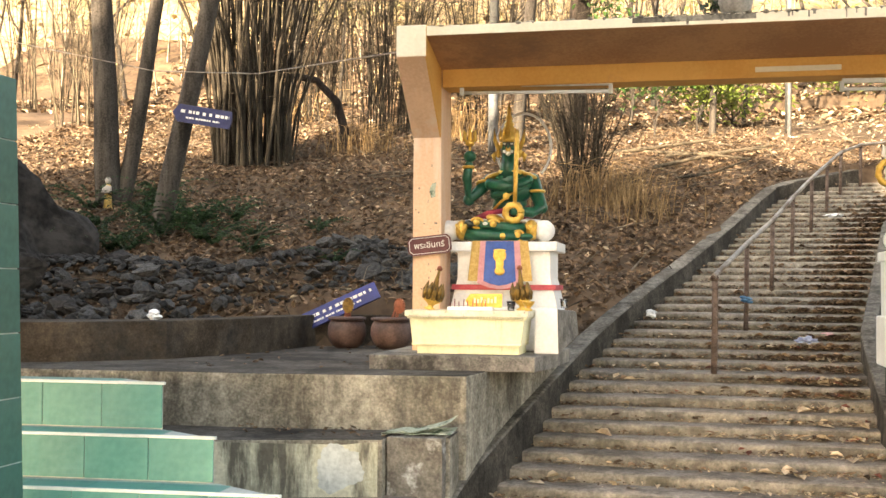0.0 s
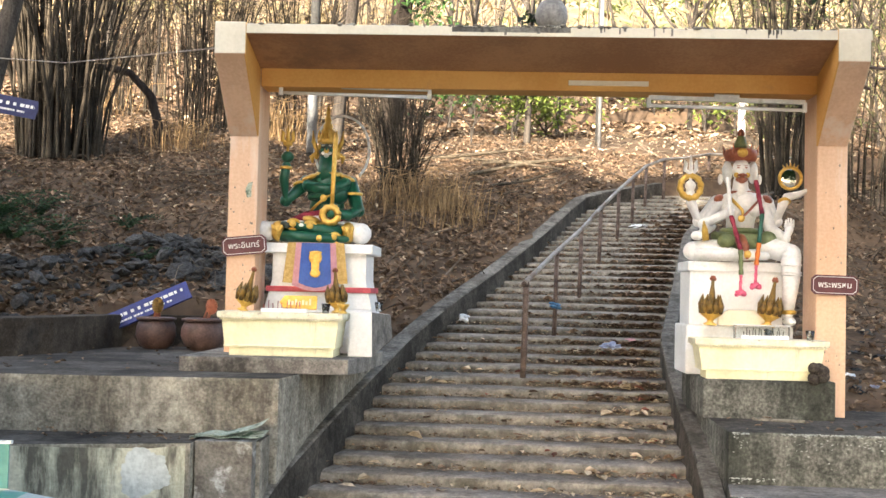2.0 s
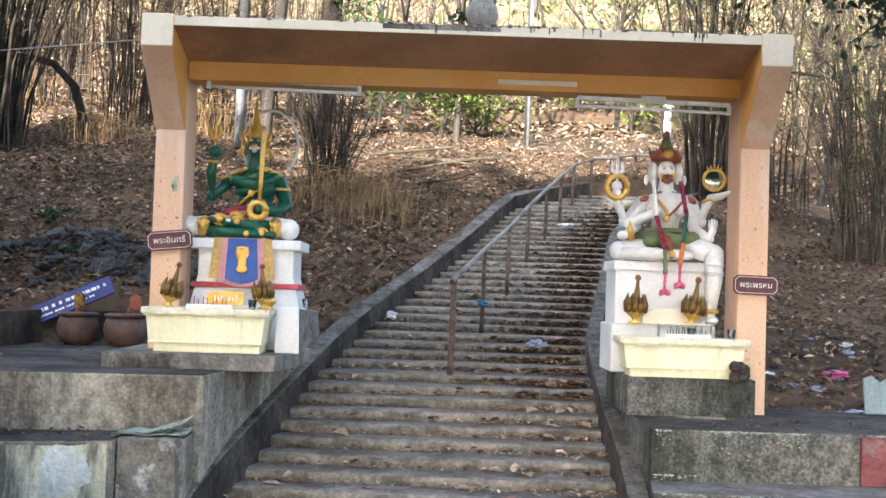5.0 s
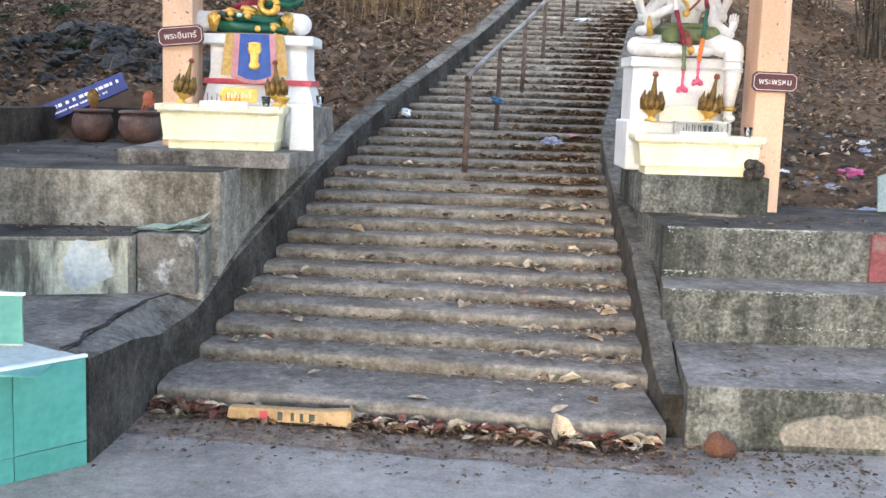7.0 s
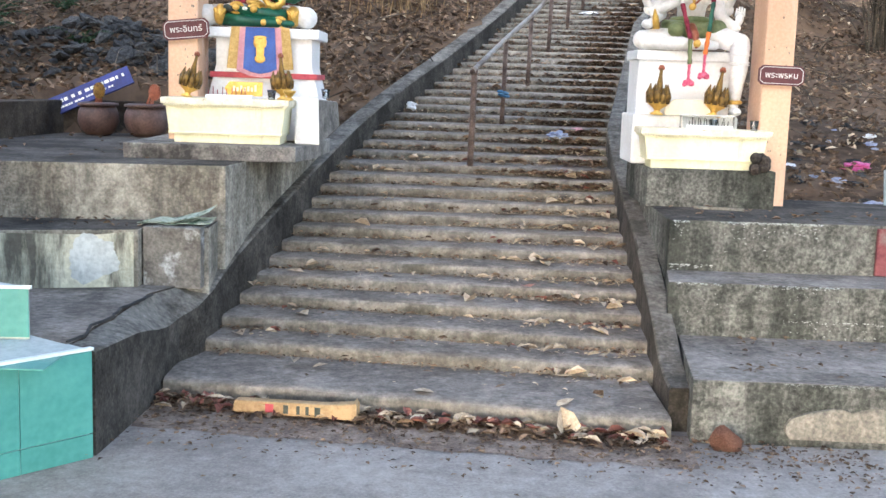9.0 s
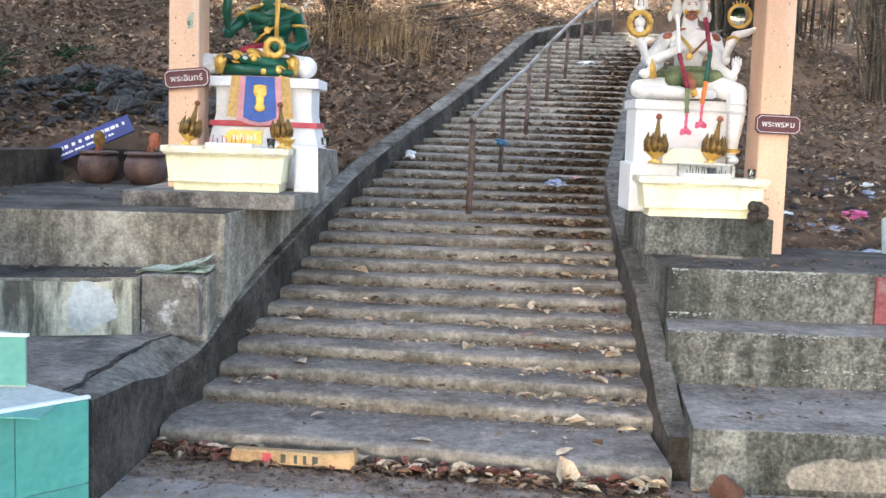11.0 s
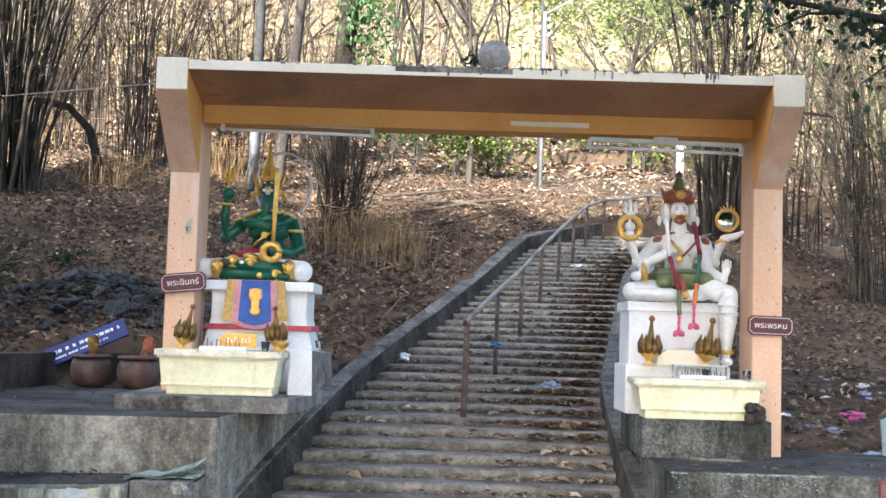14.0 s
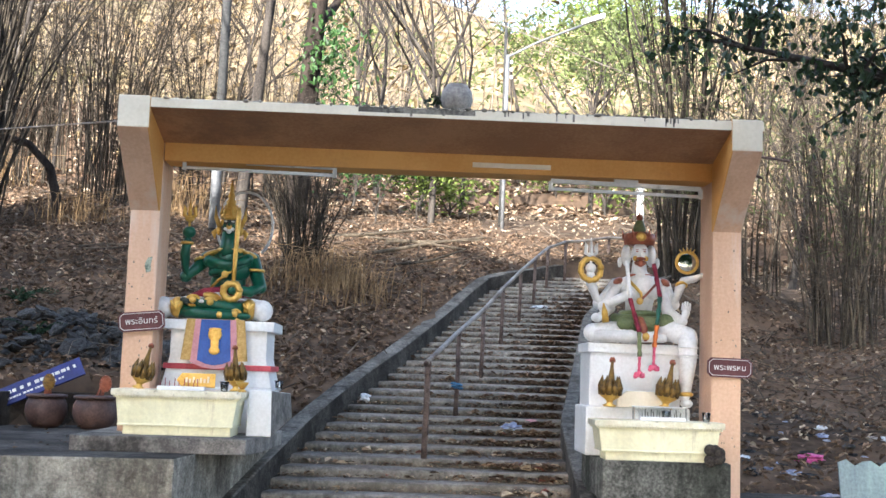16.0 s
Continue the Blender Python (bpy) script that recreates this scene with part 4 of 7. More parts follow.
spire_offering(-2.03, 8.88, 1.815, 0.85, 14)
spire_offering(-1.3, 9.0, 1.815, 0.85, -4)
spire_offering(1.68, 9.28, 1.785, 0.95, 3)
spire_offering(2.13, 9.26, 1.785, 0.95, 9)
cup(-1.36, 8.8, 1.815), cup(-1.0, 9.3, 1.83), cup(2.08, 9.0, 1.695), cup(2.4, 9.0, 1.695)
bowl = thing("offering_bowl", (-1.22, 8.78, 1.815), "small shiny gold footed bowl on the altar", "bowl")
part("foot", lathe(bmesh.new(), [(0.03, 0), (0.032, 0.01), (0.014, 0.025)], 14), GOLD, bowl, smooth=True)
part("bowl", lathe(bmesh.new(), [(0.014, 0.022), (0.045, 0.06), (0.05, 0.075), (0.045, 0.075)], 16), GOLD, bowl, smooth=True)
plaque = thing("name_plaque", (-1.6, 8.98, 1.835, -8, 0, 0), "small pointed gold plaque with raised letters", "plaque")
part("plate", prism(bmesh.new(), [(-0.16, 0.055), (-0.12, 0.0), (0.14, 0.0), (0.14, 0.11), (-0.12, 0.11)], -0.008, 0.008, 0.003), GOLD, plaque)
bm = bmesh.new()
for k, h in enumerate((0.04, 0.03, 0.045, 0.03, 0.04, 0.03, 0.05)):
    box(bm, -0.09 + k * 0.028, -0.074 + k * 0.028, -0.014, -0.006, 0.035, 0.035 + h)
part("lettering", bm, CREAM, plaque)
# incense rail with burnt sticks, on each altar
for x0, y, z, n in ((-1.86, 8.78, 1.815, 9), (1.86, 8.95, 1.695, 14)):
    rack = thing("incense_holder", (x0, y, z), "narrow white incense holder with burnt sticks", "incense holder", "incense holders")
    part("trough", box(bmesh.new(), 0, 0.36, -0.03, 0.03, 0, 0.03, 0.005), WHITE, rack)
    for k in range(n):
        bm = tube(bmesh.new(), [(0.02 + k * 0.32 / n, 0, 0.02), (0.02 + k * 0.32 / n + 0.008 * math.sin(k * 3), 0, 0.06 + 0.03 * abs(math.sin(k * 1.7)))], 0.0035, 5)
        part("stick", bm, MAROON if z > 1.75 else DARK_PAINT, rack)
tray = thing("glass_tray", (1.9, 9.1, 1.695), "long clear plastic box lying on the altar", "box")
part("box", box(bmesh.new(), -0.06, 0.36, -0.05, 0.05, 0, 0.1, 0.006), GLASS, tray)
part("lid_frame", box(bmesh.new(), -0.065, 0.365, -0.055, 0.055, 0.1, 0.108, 0.003), METAL_WHITE, tray)
bm = prism(bmesh.new(), [(-0.2, 0.0), (0.2, 0.0), (0.19, 0.09), (0.1, 0.13), (-0.12, 0.13), (-0.2, 0.08)], -0.02, 0.02, 0.006)
ob = part("stone_slab", bm, CREAM)
ob.matrix_basis = pose(1.95, 9.33, 1.785)
tagged(ob, "flat cream offering slab leaning on the pedestal", "slab")
bm = bmesh.new()
for k in range(14):
    ball(bm, (0.04 * math.cos(k * 2.4), 0.02 * math.sin(k * 1.3), 0.06 + 0.045 * math.sin(k * 1.9)), (0.045, 0.03, 0.045), u=8, v=6)
ob = part("withered_garland", bm, material("withered_petals", (0.03, 0.025, 0.022), (0.09, 0.075, 0.06), 30, 0.95, 0.9, 90), smooth=True)
ob.matrix_basis = pose(2.42, 8.835, 1.385)
tagged(ob, "withered dark garland bunch at the altar's foot", "garland")

# banner on the green statue's pedestal
BLUE_CLOTH = material("blue_satin", (0.015, 0.06, 0.26), (0.03, 0.1, 0.38), 8, 0.45, 0.2, 60)
PINK_CLOTH = material("pink_satin", (0.45, 0.2, 0.24), (0.58, 0.3, 0.33), 8, 0.5, 0.2, 60)
GOLD_CLOTH = material("gold_brocade", (0.4, 0.25, 0.06), (0.58, 0.4, 0.14), 30, 0.5, 0.5, 90)
banner = thing("altar_banner", (-1.53, 9.285, 1.93), "blue satin banner with gold emblem and pink border", "banner")


def shield(w, top, foot, drop, y):
    return prism(bmesh.new(), [(-w * 0.86, top), (w * 0.86, top), (w, foot), (w * 0.5, foot - drop * 0.7), (0, foot - drop), (-w * 0.5, foot - drop * 0.7), (-w, foot)], y, y + 0.004)


part("border", shield(0.27, 0.452, 0.12, 0.01, 0.0), GOLD_CLOTH, banner, "gold brocade edge")
part("field", shield(0.19, 0.45, 0.1, 0.05, -0.006), PINK_CLOTH, banner, "pink satin panel")
part("shield", shield(0.135, 0.448, 0.12, 0.04, -0.012), BLUE_CLOTH, banner, "bright blue satin panel")
bm = bmesh.new()
for x, z, rx, rz in ((0.0, 0.27, 0.035, 0.1), (-0.03, 0.33, 0.025, 0.045), (0.03, 0.33, 0.025, 0.045), (0, 0.2, 0.045, 0.035), (0, 0.37, 0.055, 0.014)):
    ball(bm, (x, -0.014, z), (rx, 0.008, rz))
part("emblem", bm, GOLD, banner, "raised gold emblem")

# name boards on the columns
BOARD = material("maroon_board", (0.075, 0.02, 0.022), (0.12, 0.034, 0.036), 8, 0.5, 0.15, 60)
BLUE_BOARD = material("blue_board", (0.012, 0.015, 0.06), (0.022, 0.028, 0.1), 6, 0.5, 0.15, 60)
LETTER = material("white_lettering", (0.68, 0.66, 0.62), (0.78, 0.77, 0.74), 8, 0.6, 0.05, 60)


def words(text, size):
    curve = bpy.data.curves.new("words", "FONT")
    curve.body, curve.size, curve.align_x, curve.align_y, curve.extrude = text, size, "CENTER", "CENTER", 0.002
    holder = bpy.data.objects.new("words", curve)
    scene.collection.objects.link(holder)
    me = bpy.data.meshes.new_from_object(holder.evaluated_get(bpy.context.evaluated_depsgraph_get()))
    bpy.data.objects.remove(holder)
    me.materials.clear()
    me.materials.append(LETTER)
    return me


def name_board(x, y, z, roll, text):
    board = thing("name_board", (x, y, z, 0, roll, 0), "maroon wooden name board with white border fixed to the column", "sign", "name boards on the gate")
    w, h, c = 0.182, 0.078, 0.03
    panel = part("panel", prism(bmesh.new(), [(-w, -h + c), (-w + c, -h), (w - c, -h), (w, -h + c), (w, h - c), (w - c, h), (-w + c, h), (-w, h - c)], -0.012, 0.012, 0.004), BOARD, board)
    outline = [(-w, -h + c), (-w + c, -h), (w - c, -h), (w, -h + c), (w, h - c), (w - c, h), (-w + c, h), (-w, h - c)]
    bm = bmesh.new()
    pts = [(px * (1 - 0.014 / w), -0.0135, pz * (1 - 0.014 / h)) for px, pz in outline]
    for a, b in zip(pts, pts[1:] + pts[:1]):
        tube(bm, [a, b], 0.0025, 5)
    part("border_line", bm, LETTER, panel)
    line = new("lettering", words(text, 0.068))
    line.parent, line.matrix_basis = panel, pose(0, -0.0125, 0, 90, 0, 0)


name_board(-2.09, 9.13, 2.34, -6, "พระอินทร์")
name_board(2.62, 9.13, 2.13, 1, "พระพรหม")

# ---- handrail ----
rail = thing("handrail", (0, 0, 0), "rusty pipe handrail climbing the middle of the stairs", "handrail")
POSTS = [(10.76, 0.23, 1.0), (12.17, 0.58, 0.92), (13.4, 0.92, 0.86), (14.9, 1.27, 0.78), (16.2, 1.63, 0.75), (17.25, 1.95, 0.73), (18.4, 2.28, 0.68), (18.96, 2.65, 0.69), (19.4, 3.05, 0.64), (20.2, 3.6, 0.57)]
tops = []
for i, (y, x, tall) in enumerate(POSTS):
    z = flight(y)
    tops.append((x, y, z + tall))
    bm = tube(bmesh.new(), [(x - 0.016, y, z - 0.06), (x - 0.004, y, z + 0.5 * tall), (x, y, z + tall)], 0.03 if i == 0 else 0.025, 10)
    post = part("post", bm, RUST, rail, smooth=True)
    part("collar", tube(bmesh.new(), [(x, y, z + tall - 0.05), (x, y, z + tall - 0.012)], 0.034 if i == 0 else 0.029, 10), RUST, post, smooth=True)
bm = tube(bmesh.new(), [(tops[0][0] - 0.02, tops[0][1] - 0.06, tops[0][2] - 0.025)] + tops + [(5.4, 21.4, tops[-1][2] + 0.1)], 0.024, 12)
part("top_rail", bm, STEEL, rail, "worn shiny steel pipe", smooth=True)
bm = tube(bmesh.new(), [(tops[0][0] - 0.0215, tops[0][1] - 0.063, tops[0][2] - 0.0265), (tops[0][0] - 0.016, tops[0][1] - 0.04, tops[0][2] - 0.018)], 0.025, 12)
part("end_cap", bm, RUST, rail, "dark rusty pipe end", smooth=True)
RAG = material("blue_rag", (0.05, 0.13, 0.25), (0.1, 0.22, 0.36), 20, 0.9, 0.5, 80)
bm = bmesh.new()
for k in range(6):
    ball(bm, (0.035 * math.cos(k * 1.9), 0.02 * math.sin(k * 2.3), 0.01 * k - 0.03), (0.035, 0.02, 0.016), u=8, v=5)
ob = part("rag", bm, RAG, smooth=True)
ob.matrix_basis = pose(0.57, 12.13, flight(12.16) + 0.35)
tagged(ob, "blue rag tied round a rail post", "rag")


# ---- green tiled steps and pillar ----
GROUT = material("pale_grout", (0.4, 0.44, 0.42), (0.5, 0.54, 0.52), 20, 0.9, 0.2, 60)
tiled = thing("tiled_steps", (0, 0, 0), "green glazed tile steps with white trim beside the stairs", "steps", kind="structure")
tile_mesh = {}


def tile(w, h):
    """A glazed tile lying in its own x-z plane, 8 mm thick, with eased edges."""
    if (w, h) not in tile_mesh:
        bm = bmesh.new()
        box(bm, 0.002, w - 0.002, -0.008, 0, 0.002, h - 0.002, 0.0015)
        tile_mesh[(w, h)] = mesh_of(bm, TILE)
    return tile_mesh[(w, h)]


def tile_face(x, y, z0, z1, length, angle, tall):
    """Tiles on an upright face that runs from (x, y) to the west; angle turns the face."""
    z = z1
    while z > z0 + 0.03:
        h = min(tall, z - z0)
        done = 0.0
        while done < length:
            w = min(0.4, length - done)
            ob = new("tile", tile(round(w, 3), round(h, 3)))
            ob.parent = tiled
            ob.matrix_basis = pose(x, y, 0, 0, 0, angle) @ pose(-done - w, -0.004, z - h)
            done += w
        z -= tall


def tile_step(x, y, z, zlow, depth, angle, length):
    base = pose(x, y, 0, 0, 0, angle)
    bm = prism(bmesh.new(), [(-length, 0), (0, 0), (-1.45 * depth, depth), (-length, depth)], zlow - 0.3, z - 0.006, axis="z")
    bmesh.ops.transform(bm, matrix=base, verts=bm.verts)
    part("step_core", bm, GROUT, tiled)
    tile_face(x, y, zlow, z - 0.012, length, angle, 0.28)
    bm = box(bmesh.new(), -length, 0.012, -0.014, 0.012, z - 0.014, z + 0.004, 0.003, turn=base)
    part("nosing", bm, TILE_EDGE, tiled, "white tile edge")
    n = int(length / 0.4)
    for i in range(n):
        for j in range(max(1, int(depth / 0.25))):
            ob = new("tile", tile(0.4, 0.25))
            ob.parent = tiled
            ob.matrix_basis = base @ pose(-0.4 * (i + 1) - 1.45 * min(depth, 0.25 * (j + 1)), 0.012 + 0.25 * j, z - 0.004, 90, 0, 0) @ pose(0, 0, -0.25)


tile_step(-3.16, 6.5, 1.4, 1.12, 0.26, 1.5, 2.6)
tile_step(-2.69, 6.2, 1.12, 0.86, 0.32, 2.5, 2.6)
tile_step(-2.18, 5.9, 0.86, 0.585, 0.32, 3.0, 2.6)
bm = prism(bmesh.new(), [(-1.815, 5.722), (-2.31, 5.16), (-4.4, 5.0), (-4.4, 6.0), (-2.2, 6.0)], -0.1, 0.575, axis="z")
part("step_core", bm, GROUT, tiled)
tile_face(-1.8, 5.715, 0.0, 0.572, 0.75, 48.0, 0.44)
bm = box(bmesh.new(), -0.78, 0.01, -0.014, 0.02, 0.572, 0.588, 0.003, turn=pose(-1.8, 5.715, 0, 0, 0, 48))
part("nosing", bm, TILE_EDGE, tiled, "white tile edge")
for i in range(8):
    for j in range(2):
        ob = new("tile", tile(0.25, 0.25))
        ob.parent = tiled
        ob.matrix_basis = pose(-2.15 - 0.25 * i, 5.3 + 0.25 * j, 0.572, 90, 0, 0) @ pose(0, 0, -0.25)
# step tile's green made darker: the eave's shade is put into the colour
PILLAR_TILE = material("shaded_green_tile", (0.03, 0.092, 0.076), (0.047, 0.13, 0.108), 2.0, 0.4, 0.05, 30, per=0.08)
pillar_tiles = {w: mesh_of(box(bmesh.new(), 0.002, w - 0.002, -0.008, 0, 0.002, 0.338, 0.0015), PILLAR_TILE) for w in (0.15, 0.3)}
pillar = thing("pavilion_pillar", (-3.6, 5.2, 0, 0, -2.2, 0), "square pillar clad in green tiles", "pillar", kind="structure")
part("core", box(bmesh.new(), -0.15, 0.15, 0, 0.3, 0, 3.1, 0.004), GROUT, pillar)
for k in range(9):
    for dx in (-0.15, 0.0):
        ob = new("tile", pillar_tiles[0.15])
        ob.parent = pillar
        ob.matrix_basis = pose(dx, -0.004, 0.02 + 0.343 * k)
    ob = new("tile", pillar_tiles[0.3])
    ob.parent = pillar
    ob.matrix_basis = pose(0.154, 0, 0.02 + 0.343 * k, 0, 0, 90)
ROOFING = material("dark_eave", (0.03, 0.03, 0.03), (0.06, 0.055, 0.05), 4, 0.8, 0.3, 40)
# eave run on unseen towards the camera to keep light off the pillar
bm = prism(bmesh.new(), [(-9.0, 4.0), (-3.3, 3.7), (-3.3, 3.8), (-9.0, 4.15)], -3.0, 5.9, 0.01)
tagged(part("pavilion_eave", bm, ROOFING), "dark eave of the pavilion above the tiled steps", "roof", kind="structure")

# ---- walls' paint and breaks ----
bm = prism(bmesh.new(), [(-3.3, 0.58), (-2.06, 0.58), (-2.06, 0.95), (-2.3, 0.93), (-3.3, 0.955)], -0.006, 0.02)
ob = part("peeling_paint", bm, PEELED)
ob.matrix_basis = Matrix.Translation((-2.03, 7.47, 0)) @ Matrix.Rotation(math.atan2(0.27, 0.97), 4, "Z") @ Matrix.Translation((2.03, 0, 0))
tagged(ob, "cream paint peeling from the ledge wall", "paint", kind="structure")
bm = bmesh.new()
outline = []
for k in range(64):
    a = 2 * math.pi * k / 64
    r = 1 + 0.42 * noise.noise((1.3 * math.cos(a), 1.3 * math.sin(a), 8)) + 0.16 * noise.noise((5 * math.cos(a), 5 * math.sin(a), 3)) + 0.06 * noise.noise((14 * math.cos(a), 14 * math.sin(a), 1))
    outline.append((-2.32 + 0.17 * r * math.cos(a), 0.78 + 0.155 * r * math.sin(a)))
prism(bm, outline, -0.009, 0.0)
ob = part("filler_patch", bm, PATCH)
ob.matrix_basis = Matrix.Translation((-2.03, 7.47, 0)) @ Matrix.Rotation(math.atan2(0.27, 0.97), 4, "Z") @ Matrix.Translation((2.03, 0, 0))
tagged(ob, "white filler patch on the ledge wall", "patch", kind="structure")
SPLASHED = material("splashed_concrete", (0.12, 0.11, 0.096), (0.23, 0.215, 0.19), 3, 0.9, 0.5, 50, stain=(0.48, 0.49, 0.48), stain_scale=5, stain_at=0.53, speck=0.4)
bm = box(bmesh.new(), -2.02, -1.63, 7.545, 8.0, 0.56, 0.975, 0.012)
tagged(part("concrete_block", bm, SPLASHED), "concrete block splashed with white paint", "block", kind="structure")
bm = bmesh.new()
pts = [(-1.96, 5.84), (-1.92, 6.0), (-1.955, 6.25), (-1.91, 6.5), (-1.935, 6.75), (-1.9, 7.0), (-1.86, 7.2)]
for (x0, y0), (x1, y1) in zip(pts, pts[1:]):
    for s in range(4):
        a = Vector((x0 + (x1 - x0) * s / 4, y0 + (y1 - y0) * s / 4, 0.586))
        b = Vector((x0 + (x1 - x0) * (s + 1) / 4, y0 + (y1 - y0) * (s + 1) / 4, 0.586))
        tube(bm, [a + Vector((0.025 * noise.noise(a * 9), 0, -0.006)), b + Vector((0.025 * noise.noise(b * 9), 0, -0.006))], 0.01, 5)
tagged(part("crack", bm, ROOFING), "dark crack across the low platform", "crack", kind="structure")
bm = box(bmesh.new(), 3.05, 3.6, 7.955, 7.99, 0.735, 1.07, 0.004)
tagged(part("red_paint_patch", bm, material("faded_red", (0.15, 0.05, 0.055), (0.24, 0.09, 0.09), 4, 0.85, 0.3, 40, stain=(0.2, 0.17, 0.15), stain_scale=5, stain_at=0.55)), "faded red paint on the terrace wall", "paint", kind="structure")
PALE_WALL = material("bare_render", (0.15, 0.136, 0.112), (0.28, 0.256, 0.208), 2.6, 0.95, 0.7, 42, stain=(0.1, 0.092, 0.08), stain_scale=2.6, stain_at=0.5, speck=0.3)
skim_rng = random.Random(5)
ragged = [(4.5, 0.015)] + [(4.5 - 0.06 * q, 0.215 + 0.05 * noise.noise((q * 0.31, 4, 1)) + skim_rng.uniform(-0.008, 0.008)) for q in range(41)] + [(2.0 + 0.03 * q * (q - 3) * 0.5, 0.17 - 0.04 * q) for q in range(4)]
bm = prism(bmesh.new(), [(x, z) for x, z in ragged], 6.257, 6.3)
ob = part("render_skim", bm, PALE_WALL)
tagged(ob, "pale scuffed render on the low ledge", "render", kind="structure")
bm = prism(bmesh.new(), [(-5.6, 8.25), (-5.12, 8.5), (-4.41, 9.12), (-4.05, 10.15), (-3.9, 11.6), (-3.3, 11.9), (-1.9, 12.15), (-1.9, 12.4), (-3.6, 12.3), (-4.25, 11.7), (-4.4, 10.4), (-4.8, 9.5), (-6.5, 8.6)], 1.3, 1.69, 0.012, axis="z")
tagged(part("wall_terrace_back", bm, DARK_CONCRETE), "low dark concrete wall at the back of the terrace", "wall", kind="structure")

# ---- rock bank behind the terrace ----
STONE = material("grey_stone", (0.022, 0.021, 0.02), (0.085, 0.083, 0.081), 5, 0.85, 0.8, 30, stain=(0.085, 0.066, 0.048), stain_scale=3, stain_at=0.6, per=0.4)
# darker stone copy, with the shade over the west bank put into its colour
SHADED_STONE = material("shaded_stone", (0.014, 0.013, 0.013), (0.045, 0.042, 0.04), 4, 0.95, 0.8, 20)


def stone_mesh(seed, sub=2, mat=None):
    bm = bmesh.new()
    bmesh.ops.create_icosphere(bm, subdivisions=sub, radius=1)
    rng = random.Random(seed)
    cuts = [Vector((rng.uniform(-1, 1), rng.uniform(-1, 1), rng.uniform(-0.6, 1))).normalized() for _ in range(7)]
    for v in bm.verts:
        for c in cuts:
            d = v.co.dot(c) - 0.55
            if d > 0:
                v.co -= c * d * 0.9
        v.co *= 1 + 0.12 * noise.noise(v.co * 1.7 + Vector((seed, 0, 0)))
    return mesh_of(bm, mat or STONE)


rocks = [stone_mesh(k, 1) for k in range(9)]
shaded_rocks = [stone_mesh(k + 50, 1, SHADED_STONE) for k in range(5)]
bank = thing("rock_bank", (0, 0, 0), "bank of piled grey quarry stones behind the terrace", "rocks", kind="structure")
rock_rng = random.Random(21)


def bank_place():
    """A place on the bank's face, its height and how far west it lies."""
    x, v = rock_rng.uniform(-10.5, -2.0), rock_rng.random()
    y = ramp(x, [(-10.5, 9.6), (-5.2, 9.7), (-4.6, 11.2), (-4.1, 12.2), (-2.0, 12.5)]) + ramp(x, [(-5, 3.4), (-3, 1.4)]) * v
    z = max(hill(x, y), 1.58 + 0.3 * v) + 0.26 * math.sin(math.pi * v) * min(1, max(0.2, (-x - 2) / 3))
    return x, y, z


def lie(x, y, z, s):
    return pose(x, y, z, rock_rng.uniform(-30, 30), rock_rng.uniform(-30, 30), rock_rng.uniform(0, 360)) @ Matrix.Diagonal((s * rock_rng.uniform(1.2, 1.8), s, s * rock_rng.uniform(0.45, 0.8), 1))


for k in range(295):
    x, y, z = bank_place()
    # stones west of about x -6.1 take the copy coloured for shade
    ob = new("stone", rock_rng.choice(rocks if x > -6.1 + rock_rng.uniform(-0.8, 0.8) else shaded_rocks))
    ob.parent = bank
    ob.matrix_basis = lie(x, y, z, rock_rng.uniform(0.06, 0.13) * (1.5 if k % 11 == 0 else 1.0))
verts, faces = [], []
for k in range(1500):
    x, y, z = bank_place()
    me, m, first = rocks[k % 9], lie(x, y, z - 0.01, rock_rng.uniform(0.025, 0.07)), len(verts)
    verts += [tuple(m @ v.co) for v in me.vertices]
    faces += [[first + i for i in p.vertices] for p in me.polygons]
me = bpy.data.meshes.new("rubble")
me.from_pydata(verts, [], faces)
me.materials.append(STONE)
rubble = new("rubble", me)
rubble.parent = bank
rubble["kind"] = "stuff"
big = new("boulder", stone_mesh(31, 5, SHADED_STONE))
for v in big.data.vertices:
    v.co *= 1 + 0.16 * noise.noise(v.co * 3) + 0.08 * noise.noise(v.co * 7) + 0.04 * noise.noise(v.co * 17)
low = new("boulder", big.data)
low.matrix_basis = pose(-8.3, 10.7, 1.45, 0, 15, 200) @ Matrix.Diagonal((1.7, 0.7, 0.95, 1))
tagged(low, "dark rough boulder at the foot of the bank", "boulder", "boulders of the bank")
big.matrix_basis = pose(-8.9, 12.0, 1.9, 5, 22, 20) @ Matrix.Diagonal((2.1, 1.1, 1.75, 1))
tagged(big, "large dark boulder beside the rock bank", "boulder")
for x, y, s in ((-5.9, 10.4, 0.26), (-5.2, 10.2, 0.19), (-6.6, 10.6, 0.3), (-3.6, 12.35, 0.22), (-4.3, 11.9, 0.18)):
    ob = new("boulder", rocks[2])
    ob.matrix_basis = pose(x, y, 1.66, 10, 5, x * 50) @ Matrix.Diagonal((s * 1.3, s, s * 0.8, 1))
    tagged(ob, "angular grey boulder at the foot of the bank", "boulder", "boulders of the bank")


# ---- trees and bamboo ----
BARK = material("grey_bark", (0.025, 0.021, 0.018), (0.075, 0.065, 0.055), 6, 0.95, 1.0, 40, streak=True, stain=(0.12, 0.11, 0.095), stain_scale=5, stain_at=0.6)
DARK_BARK = material("dark_bark", (0.014, 0.011, 0.009), (0.04, 0.031, 0.025), 6, 0.95, 1.0, 40, streak=True)
